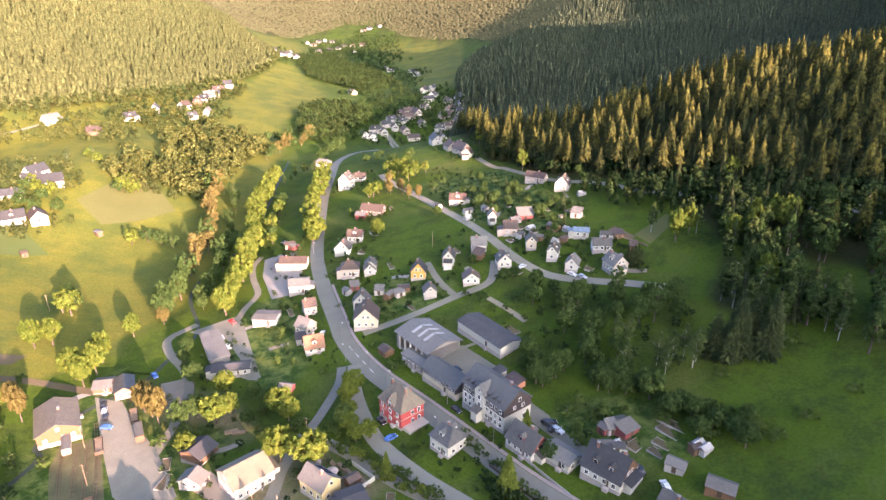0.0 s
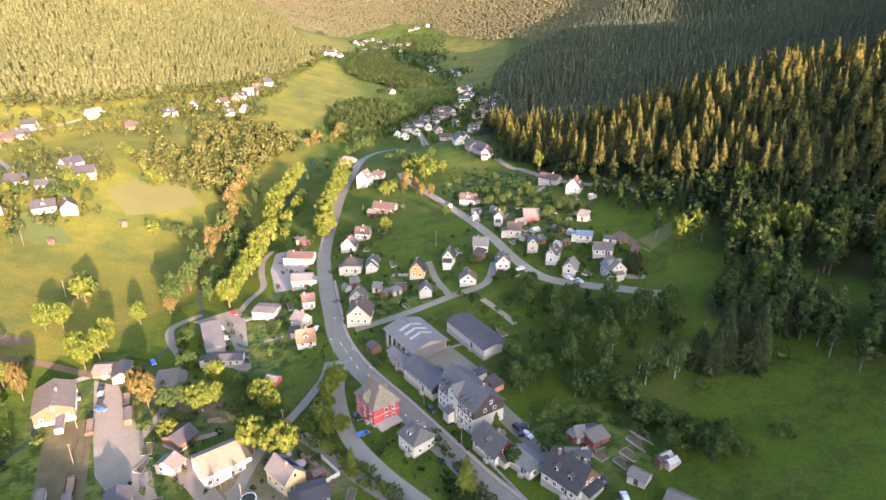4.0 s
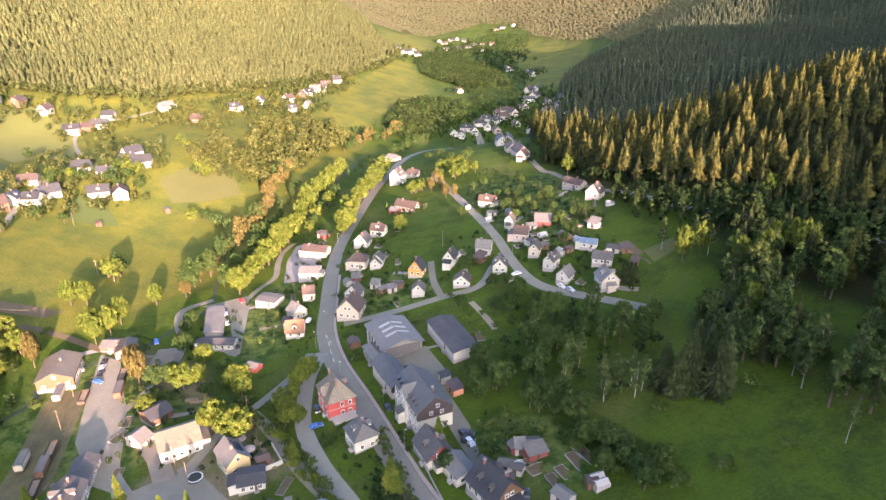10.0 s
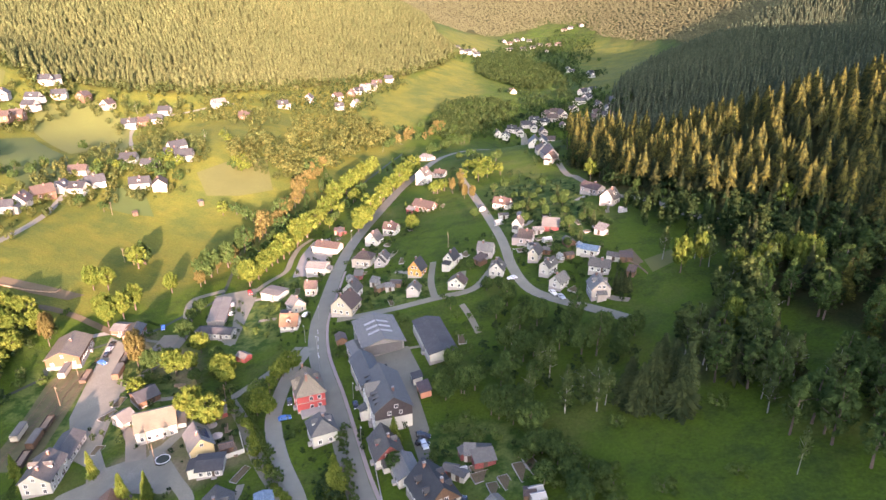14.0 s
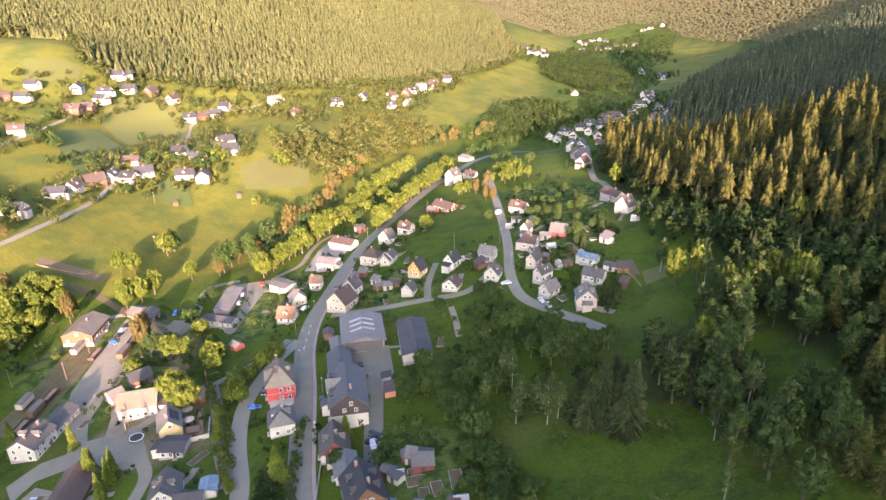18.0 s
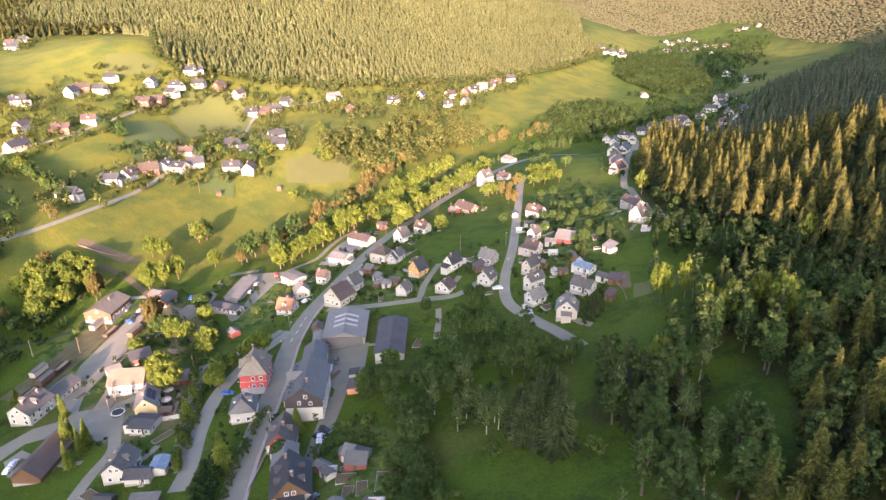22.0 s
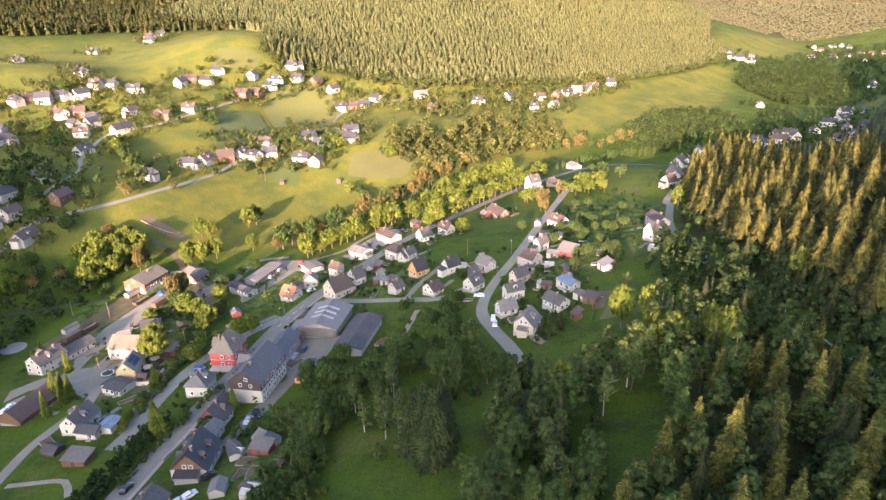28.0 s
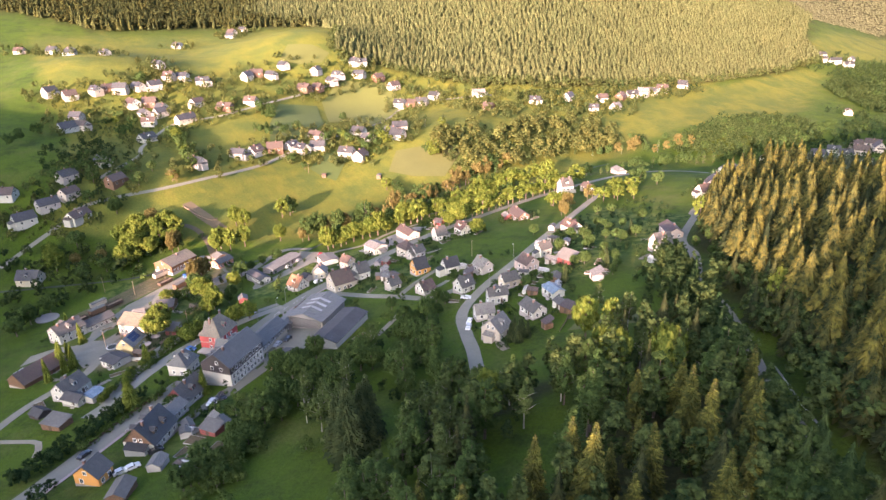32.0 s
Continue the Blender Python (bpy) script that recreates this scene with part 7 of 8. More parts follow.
woods("forest", "leafy fringe below the sunny forest", [(-614, 530), (-471, 441), (-447, 448), (-447, 478), (-431, 517), (-395, 540), (-345, 560), (-306, 613), (-289, 678), (-276, 735), (-259, 814), (-255, 944), (-274, 1107), (-266, 1092), (-247, 929), (-251, 799), (-268, 720), (-281, 663), (-298, 598), (-337, 545), (-387, 525), (-423, 502), (-439, 463), (-439, 433), (-463, 426), (-606, 515)], 6.0, LOW_LEAFY, 7, 14, SUNLIT_LEAVES, 54, tone=(0.0, 0.7))
EAST_EDGE = [(30, 430), (48, 396), (70, 360), (89, 344), (107, 317), (128, 299), (150, 277), (163, 264), (180, 247), (208, 226), (226, 246), (198, 266), (181, 282), (168, 296), (146, 317), (125, 335), (105, 358), (86, 374), (64, 410), (46, 446)]
woods("forest", "leafy fringe of the eastern forest", EAST_EDGE, 5.6, MID_LEAFY, 7, 14, MIXED, 55)
woods("forest", "spruces closing the forest edge above the road", EAST_EDGE, 7.0, EDGE_SPRUCE, 11, 19, WOODS, 61, tone=(0.0, 0.5))
woods("forest", "tall trees overhanging the forest road", [(96, 320), (104, 310), (124, 293), (145, 272), (157, 259), (150, 252), (139, 263), (118, 284), (96, 303), (86, 316)], 5.0, TALL_LEAFY + EDGE_SPRUCE, 12, 18, MIXED, 63, tone=(0.0, 0.7), fat=1.1)
woods("forest", "tall trees overhanging the forest road", [(172, 247), (177, 242), (204, 220), (197, 212), (172, 233), (165, 240)], 5.0, TALL_LEAFY + EDGE_SPRUCE, 11, 17, MIXED, 64, tone=(0.0, 0.7), fat=1.1)
COPSE = [(-221, 410), (-232, 446), (-216, 476), (-233, 549), (-220, 588), (-193, 583), (-160, 576), (-150, 539), (-159, 500), (-151, 456), (-153, 414), (-161, 398), (-175, 397), (-191, 396), (-204, 393)]
woods("copse", "dense leafy copse on the sunny river bank", COPSE, 6.6, ROUND_LEAFY, 6, 14, SUNLIT_LEAVES, 21, emergent=0.35)
# Tones of the far copses start higher to stand in for haze
woods("copse", "dark leafy trees at the bend of the stream", [(-157, 724), (-146, 789), (-113, 789), (-93, 705), (-99, 639), (-118, 590), (-143, 619)], 6.5, ROUND_LEAFY, 6, 11, MIXED, 41, tone=(0.3, 1.0))
woods("copse", "leafy wood filling the valley floor upstream", [(-154, 679), (-150, 743), (-121, 797), (-93, 777), (-76, 735), (-84, 707), (-105, 684), (-126, 641), (-140, 637)], 7.5, LOW_LEAFY, 8, 14, MIXED, 22, tone=(0.3, 1.0))
woods("copse", "leafy wood along the far stream", [(-214, 1024), (-208, 1194), (-137, 1290), (-84, 1028), (-95, 914), (-131, 934), (-169, 960), (-199, 978)], 8.0, LOW_LEAFY, 8, 14, MIXED, 23, tone=(0.3, 1.0))
woods("copse", "leafy trees along the valley road upstream", [(-158, 575), (-134, 649), (-74, 724), (-15, 710), (15, 725), (39, 774), (36, 818), (12, 796), (-13, 763), (-34, 778), (-62, 844), (-97, 878), (-88, 748), (-150, 664), (-148, 616)], 9.0, LOW_LEAFY, 6, 12, MIXED, 32, tone=(0.0, 0.7))
woods("copse", "leafy woods in the upper valley", [(-241, 1071), (-254, 1256), (-233, 1389), (-150, 1206), (-112, 1038), (-116, 952), (-153, 960), (-200, 1005)], 9.0, LOW_LEAFY, 5, 13, MIXED, 39, tone=(0.3, 1.0))
woods("copse", "leafy trees beside the far street", [(-155, 1332), (-96, 1134), (-28, 826), (-23, 766), (-39, 775), (-68, 920)], 9.0, LOW_LEAFY, 5, 12, MIXED, 42, tone=(0.3, 1.0))
woods("copse", "leafy trees round the far hamlet", [(-266, 1031), (-257, 1228), (-297, 1569), (-221, 1702), (-116, 1655), (-79, 1392), (-108, 1231), (-28, 982), (-40, 924), (-103, 1039), (-216, 1050)], 13.0, LOW_LEAFY, 6, 12, MIXED, 33, tone=(0.1, 0.8))
woods("orchard", "fruit trees and shrubs between the upper houses", [(-448, 189), (-474, 253), (-439, 290), (-404, 327), (-348, 260), (-305, 228), (-243, 185), (-260, 154), (-368, 162)], 10.0, LOW_LEAFY, 3, 9, SUNLIT_LEAVES, 24)
woods("orchard", "trees in the gardens of the upper lane", [(-258, 243), (-290, 300), (-308, 349), (-344, 416), (-341, 467), (-238, 406), (-222, 340), (-242, 308), (-250, 260)], 9.0, MID_LEAFY, 3, 9, SUNLIT_LEAVES, 25)
woods("orchard", "trees below the sunny forest edge", [(-459, 448), (-433, 474), (-390, 502), (-329, 547), (-285, 624), (-263, 783), (-238, 748), (-233, 569), (-247, 477), (-369, 487), (-403, 454), (-434, 426)], 10.0, LOW_LEAFY, 4, 11, SUNLIT_LEAVES, 26)
# Tones kept low to stand in for shade over these gardens
woods("orchard", "fruit trees and shrubs in the eastern gardens", [(-12, 376), (-5, 424), (40, 388), (62, 314), (67, 289), (52, 289), (31, 316), (13, 325)], 5.2, MID_LEAFY, 1.0, 4.4, MIXED, 27, tone=(0.0, 0.2))
woods("orchard", "shrubs in the village gardens", [(-36, 257), (-23, 268), (4, 255), (5, 239), (-19, 234), (-31, 242)], 5.5, MID_LEAFY, 1.2, 4.5, MIXED, 28)
woods("orchard", "shrubs and fruit trees by the allotments", [(29, 172), (55, 180), (69, 166), (74, 143), (51, 138), (38, 155)], 7.5, MID_LEAFY, 0.8, 2.6, MIXED, 29)
trees("bush", 4.5, "round trees on the allotment lawn", [(50, 162), (55, 164), (66, 157), (61, 172), (44, 171), (39, 165)], 1.1)
woods("orchard", "shrubs and hedges beside the main street", [(-49, 206), (-54, 225), (-68, 257), (-82, 286), (-66, 296), (-52, 257), (-45, 233), (-36, 208)], 6.5, MID_LEAFY, 1.2, 4, MIXED, 34)
woods("orchard", "shrubs between the houses of the lane", [(-13, 291), (9, 297), (27, 284), (49, 250), (79, 234), (83, 268), (66, 294), (52, 289), (22, 317), (9, 303), (-10, 297)], 6.5, MID_LEAFY, 1.2, 4, MIXED, 35)
woods("orchard", "shrubs in the lower gardens", [(-48, 139), (-40, 167), (4, 131), (1, 125), (-16, 121), (-31, 122)], 6.5, MID_LEAFY, 1.2, 4, MIXED, 36)
woods("orchard", "shrubs round the red house and villa", [(-18, 165), (-3, 168), (26, 132), (14, 128), (-5, 146)], 6.0, MID_LEAFY, 1.2, 3.5, MIXED, 37)
woods("thicket", "young trees and scrub climbing the slope", [(30, 248), (59, 232), (81, 225), (92, 205), (80, 181), (67, 169), (54, 173), (37, 198), (30, 231)], 8.0, MID_LEAFY, 2.5, 7, MIXED, 38)
woods("thicket", "leafy thicket around the old depot", [(-109, 189), (-94, 204), (-63, 191), (-45, 170), (-61, 163), (-83, 170)], 9.0, MID_LEAFY, 2, 5, SUNLIT_LEAVES, 30)
woods("thicket", "leafy thicket below the western slope", [(-212, 100), (-191, 116), (-182, 129), (-166, 154), (-170, 196), (-138, 188), (-135, 160), (-123, 128), (-109, 110), (-99, 96)], 9.0, MID_LEAFY, 4, 11, MIXED, 31)


# ---- the school, its hall and the red house ----
def cross_gable(parent, x, w, front, d, eaves, top, ridge_z, wall, roof, near=True):
    """A gabled bay that rises through the eaves on the front side."""
    y0 = -d / 2 - front
    rise = w / 2 * 1.25
    bm = bmesh.new()
    a = [bm.verts.new((x + u, y, z)) for y in (y0, 0.0) for u, z in ((-w / 2, -2), (w / 2, -2), (w / 2, top), (0, top + rise), (-w / 2, top))]
    for q in ((0, 1, 2, 3, 4), (9, 8, 7, 6, 5), (1, 6, 7, 2), (0, 4, 9, 5)):
        bm.faces.new([a[k] for k in q])
    b = part("bay", bm, WALLS[wall], parent)
    bm = bmesh.new()
    for s in (-1, 1):
        c = [(x + s * (w / 2 + 0.35), y0 - 0.3, top - 0.42), (x + s * (w / 2 + 0.35), 0, top - 0.42), (x, 0, top + rise + 0.02), (x, y0 - 0.3, top + rise + 0.02)]
        uv_slab(bm, c if s > 0 else [c[1], c[0], c[3], c[2]], 0.14)
    part("bay_roof", bm, ROOFS[roof], b)
    for z in (1.8, 4.6, 7.2):
        if z < top:
            put_window(b, x, y0, z, 180, 1.2, 1.4)
    put_window(b, x, y0, top + 0.6, 180, 0.8, 1.1)


school = house(17.5, 171.1, -52, 19.6, 11.6, 8.4, 37, "white", "blueslate", "white school with dark slate-clad upper floor and blue-grey roof", upper="dark", upper_from=5.4, chimneys=1, category="school", name="school", windows=False)
for z in (1.7, 4.1, 6.9):
    for i in range(9):
        if abs((i - 4) * 2.05 + 1.0) > 2.6:
            put_window(school, (i - 4) * 2.05, -5.86 if z > 5.4 else -5.8, z, 180, 1.0, 1.5)
        put_window(school, (i - 4) * 2.05, 5.86 if z > 5.4 else 5.8, z, 0, 1.0, 1.5)
for u, z in ((-1.4, 7.2), (2.2, 7.0), (0.8, 9.4)):
    put_window(school, 9.86, u, z, -90, 0.9, 1.1)
for i in (-3.6, -2.6, -1.6, 0.9, 1.9, 2.9):  # small dormers along the eaves
    d = part("dormer", block(i * 2.3 - 0.5, i * 2.3 + 0.5, -5.3, -3.6, 8.6, 9.9), WALLS["dark"], school, "small slate-clad dormer")
    bm = bmesh.new()
    uv_slab(bm, [(i * 2.3 - 0.7, -5.6, 9.85), (i * 2.3 + 0.7, -5.6, 9.85), (i * 2.3 + 0.7, -2.9, 10.5), (i * 2.3 - 0.7, -2.9, 10.5)], 0.1)
    part("dormer_roof", bm, ROOFS["blueslate"], d)
cross_gable(school, -1.0, 4.4, 0.6, 11.6, 8.4, 9.2, 13, "white", "blueslate")
part("entrance_porch", block(-2.4, 0.4, -8.6, -6.2, -1.0, 2.6), WALLS["white"], school)
bm = bmesh.new()
uv_slab(bm, [(-2.8, -8.9, 2.7), (0.8, -8.9, 2.7), (0.8, -6.1, 3.9), (-2.8, -6.1, 3.9)], 0.15)
part("porch_roof", bm, ROOFS["slate"], school)
wing = house(2.0, 188.0, -50, 18.0, 8.0, 4.4, 34, "cream", "blueslate", "long school wing with dark window band and slate roof", upper="dark", upper_from=2.2, chimneys=0, category="school wing", name="school_wing", windows=False)
for i in range(11):
    put_window(wing, (i - 5) * 1.55, -4.05, 3.2, 180, 0.9, 1.4)
    put_window(wing, (i - 5) * 1.55, 4.05, 3.2, 0, 0.9, 1.4)


def sports_hall(x, y, turn, w, d, eaves, rise):
    """A broad hall with a low gable roof, skylight strips and a darkened slatted front."""
    h = thing("sports_hall", "grey hall with low gable roof and pale skylight strips", "hall", x, y, ground_at(x, y) + 0.3, turn)
    bm = bmesh.new()
    box(bm, -w / 2, w / 2 - 0.4, -d / 2, d / 2, -3, eaves)
    part("wall", bm, WALLS["steel"], h)
    bm = bmesh.new()
    for s in (-1, 1):
        x0 = s * (w / 2 - 0.35)
        v = [bm.verts.new((x0 + k, yy, z)) for k in (0, 0.25) for yy, z in ((-d / 2, eaves), (d / 2, eaves), (0, eaves + rise))]
        for q in ((0, 1, 2), (5, 4, 3), (0, 3, 4, 1), (1, 4, 5, 2), (2, 5, 3, 0)):
            bm.faces.new([v[i] for i in q])
    part("gable", bm, WALLS["steel"], h)
    slab_roof(h, w, d, eaves, rise, "grey", 0.7, 0, 0.22, 0.9)
    sl = rise / (d / 2)
    for k in range(3):
        for s in (-1, 1):
            bm = bmesh.new()
            x0 = -w * 0.22 + k * w * 0.19
            c = [(x0 + s * 0, s * d * 0.30, eaves + rise - sl * d * 0.30 + 0.36), (x0 + 1.3, s * d * 0.30, eaves + rise - sl * d * 0.30 + 0.36), (x0 + 1.3, 0.2 * s, eaves + rise + 0.33), (x0, 0.2 * s, eaves + rise + 0.33)]
            uv_slab(bm, c if s < 0 else [c[1], c[0], c[3], c[2]], 0.12)
            part("skylight", bm, PALE_SHEET, h, "pale translucent roof strip")
    for i in range(5):
        part("pillar", block(-w / 2 + 2 + i * 3.6, -w / 2 + 2.6 + i * 3.6, -d / 2 - 0.5, -d / 2, -2, eaves - 0.3), WALLS["white"], h, "white concrete pillar")
    for i in range(4):
        part("gate", block(-w / 2 + 2.7 + i * 3.6, -w / 2 + 5.5 + i * 3.6, -d / 2 - 0.06, -d / 2 + 0.02, -0.5, 3.6), DARK_WOOD, h, "dark folding gate")
    # Flat slatted panel; its dark tone stands in for shade in the recess
    part("fascia", block(w / 2 - 0.38, w / 2 - 0.1, -d / 2 + 0.7, d / 2 - 0.7, 0.6, eaves - 0.3), WALLS["lattice"], h, "grey slatted hall front, darkened for its shaded recess")
    return h


sports_hall(-5.2, 212.6, -52, 20.0, 15.5, 4.8, 2.4)
house(-9.0, 202.0, -48, 11.0, 5.8, 3.4, 14, "steel", "grey", "low grey annex joining hall and school", chimneys=0, name="annex", category="annex")
long_block = house(18.0, 213.0, -54, 25.5, 10.4, 3.4, 13, "white", "bitumen", "long low white building with dark grey roof", chimneys=0, category="building", name="low_building", windows=False)
for i in range(12):
    put_window(long_block, (i - 5.5) * 1.9, -4.7, 2.2, 180, 1.1, 1.0)
    put_window(long_block, (i - 5.5) * 1.9, 4.7, 2.2, 0, 1.1, 1.0)

red = house(-13.2, 173.6, -49, 11.6, 9.4, 6.6, 50, "red", "lichen", "tall red house with white window frames and tan hipped roof", chimneys=2, dormers=1, hip=0.75, category="house")
cross_gable(red, 0.5, 3.4, 0.25, 9.4, 6.6, 7.6, 12, "red", "lichen")
for z in (3.3, 6.45):
    part("cornice", block(-5.9, 5.9, -4.8, 4.8, z, z + 0.16), WALLS["cream"], red, "pale stone cornice")
part("terrace", block(5.9, 9.6, -4.0, 4.0, -2.5, 0.9), WALLS["beige"], red, "low walled terrace")


# ---- vehicles ----
def car_meshes(paint):
    bm = bmesh.new()
    prof = [(-2.1, 0.35), (-2.15, 0.85), (-1.75, 0.98), (-1.25, 1.42), (0.35, 1.46), (1.05, 1.0), (1.95, 0.86), (2.12, 0.6), (2.1, 0.35)]
    sides = []
    for y, k in ((-0.86, 1), (0.86, 1)):
        sides.append([bm.verts.new((px, y * (0.84 if pz > 1.1 else 1.0), pz)) for px, pz in prof])
    n = len(prof)
    for i in range(n):
        bm.faces.new((sides[0][i], sides[0][(i + 1) % n], sides[1][(i + 1) % n], sides[1][i]))
    bm.faces.new(sides[0][::-1])
    bm.faces.new(sides[1])
    bmesh.ops.recalc_face_normals(bm, faces=bm.faces)
    body = mesh_from("body", bm, PAINTS[paint])
    bm = bmesh.new()
    box(bm, -1.2, 0.62, -0.80, 0.80, 1.04, 1.36)
    glass = mesh_from("window_band", bm, GLASS)
    bm = bmesh.new()
    tube(bm, (0, -0.1, 0), (0, 0.1, 0), 0.32, 0.32, 12)
    return body, glass, mesh_from("wheel", bm, TYRE)


CARS = {p: car_meshes(p) for p in PAINTS}


def car(x, y, turn, paint, label, size=1.0):
    c = thing("car", label, "car", x, y, ground_at(x, y) + 0.16, turn, "parked cars")
    body, glass, wheel = CARS[paint]
    part("body", body, None, c)
    w = part("window_band", glass, None, c, "dark car windows")
    w.matrix_basis = Matrix.Diagonal((1.06, 1.02, 1.0, 1))
    for wx in (-1.3, 1.3):
        for wy in (-0.8, 0.8):
            part("wheel", wheel, None, c).matrix_basis = pose(wx, wy, 0.32)
    for ly in (-0.55, 0.55):
        part("headlight", block(2.0, 2.14, ly - 0.16, ly + 0.16, 0.62, 0.76), TRIM, c, "clear headlight")
    c.scale = (size, size, size)
    return c


car(4.9, 173.2, -52, "black", "black car parked by the school")
car(-19.7, 171.3, -53, "black", "black car parked beside the red house")
car(-15.9, 162.5, 40, "blue", "blue car parked beside the red house")
car(55.6, 248.2, -47, "white", "white car parked along the lane")
car(59.3, 245.2, -47, "silver", "silver car parked along the lane")
car(35.7, 260.6, -136, "white", "white car parked along the lane")
car(-49.6, 231.1, 88, "white", "white car parked near the houses")
car(5.6, 195.3, -51, "black", "black car parked near the houses")
car(7.2, 190.5, -53, "silver", "silver car parked near the houses")
car(32.8, 161.7, -48, "black", "black car parked near the houses")
car(35.3, 158.2, -48, "silver", "silver car parked near the houses")
car(-116.5, 181.1, -8, "blue", "blue car parked at the station yard")
car(-119.5, 186.6, 108, "black", "black car parked at the station yard")
car(-121.5, 190.1, 108, "silver", "silver car parked at the station yard")
car(-123.5, 193.5, 108, "black", "black car parked at the station yard")
car(-112.3, 211.6, -50, "blue", "blue car parked at the station yard")
car(-93.6, 250.6, -43, "red", "red vehicle in the forecourt")
car(-89.1, 230.1, 123, "white", "white vehicle in the forecourt")
car(-94.3, 238.0, 123, "silver", "silver vehicle in the forecourt")
car(-48.0, 102.7, 125, "white", "white car parked beside the houses")
car(-50.1, 104.8, 125, "white", "white car parked beside the houses")
car(40.7, 120.0, 128, "black", "black car parked beside the houses")
car(34.7, 158.6, 7, "black", "black car parked beside the houses")
car(33.8, 162.0, 7, "black", "black car parked beside the houses")
car(54.2, 137.8, 98, "black", "black car parked beside the houses")
car(58.6, 125.8, 96, "black", "black car parked on the forecourt")
car(59.1, 127.9, 96, "silver", "silver car parked on the forecourt")
car(58.9, 130.8, 96, "white", "white car parked on the forecourt")


# ---- railway sidings ----
def track(points, group):
    line = smooth_line(points, 0.9)
    t = thing("railway_track", "rusty rails on dark wooden sleepers in ballast", "railway track", points[0][0], points[0][1], 0, 0, group)
    t.matrix_basis = pose(0, 0, 0)
    for side in (-0.4, 0.4):
        part("rail", ribbon(points, 0.12, 0.40, offset=side, across=1, step=3.0), STEEL, t)
    me = mesh_from("sleeper", block(-0.75, 0.75, -0.10, 0.10, -0.06, 0.02), DARK_WOOD)
    for i, p in enumerate(line[:-1]):
        if i % 2 == 0:
            d = line[i + 1] - p
            part("sleeper", me, None, t).matrix_basis = pose(p.x, p.y, ground_at(p.x, p.y) + 0.22, 0, 0, math.degrees(math.atan2(d.y, d.x)) + 90)


def wagon(x, y, turn, kind, label):
    w = thing("railway_wagon", label, "railway wagon", x, y, ground_at(x, y) + 0.4, turn, "wagons on the sidings")
    part("underframe", block(-4.0, 4.0, -1.2, 1.2, 0.55, 0.85), STEEL, w)
    if kind == "open":
        for a in ((-4, 4, -1.3, -1.2, 0.85, 1.9), (-4, 4, 1.2, 1.3, 0.85, 1.9), (-4, -3.9, -1.2, 1.2, 0.85, 1.9), (3.9, 4, -1.2, 1.2, 0.85, 1.9)):
            part("side_board", block(*a), DARK_WOOD, w)
        part("load", block(-3.7, 3.7, -1.1, 1.1, 0.86, 1.5), WOOD, w, "stacked timber load")
    else:
        part("body", block(-3.9, 3.9, -1.3, 1.3, 0.85, 2.9), WALLS["timber" if kind == "van" else "cream"], w)
        bm = bmesh.new()
        for i in range(6):
            a0, a1 = 3.1416 * i / 6, 3.1416 * (i + 1) / 6
            v = [bm.verts.new((px, -1.45 * math.cos(a), 2.88 + 0.5 * math.sin(a))) for px in (-4.1, 4.1) for a in (a0, a1)]
            bm.faces.new((v[0], v[2], v[3], v[1]))
        part("roof", bm, ROOFS["felt"], w)
    for wx in (-2.6, 2.6):
        bm = bmesh.new()
        tube(bm, (wx, -0.8, 0.45), (wx, 0.8, 0.45), 0.45, 0.45, 10)
        part("wheelset", bm, STEEL, w)
    return w


track([(-102.1, 136.9), (-109.3, 150.6), (-114.8, 163.5), (-119.0, 173.4)], "railway tracks")
track([(-103.0, 124.0), (-106.6, 133.0), (-112.8, 150.4), (-117.8, 161.8), (-122.0, 172.0)], "railway tracks")
track([(-93.0, 123.5), (-98.6, 134.0), (-105.8, 150.9), (-111.4, 163.8), (-122.0, 184.3)], "railway tracks")
track([(-110.2, 135.6), (-116.9, 150.0), (-122.2, 161.2), (-125.4, 169.4)], "railway tracks")
wagon(-124.4, 170.4, 118, "coach", "small cream railcar before the engine shed")
wagon(-114.1, 170.9, 118, "open", "open wagon loaded with timber on rails")
wagon(-108.9, 185.9, 118, "open", "open wagon with stacked wood on rails")
wagon(-102.9, 176.4, 118, "van", "dark covered wagon at the yard edge on rails")


wagon(-95.5, 128.0, 118, "open", "dark open wagon standing on siding rails")
wagon(-100.0, 136.3, 118, "van", "dark covered goods wagon on siding rails")
wagon(-104.3, 144.6, 118, "open", "dark open wagon with scrap load on rails")
wagon(-109.5, 137.8, 118, "coach", "old railcar with pale end on rails")


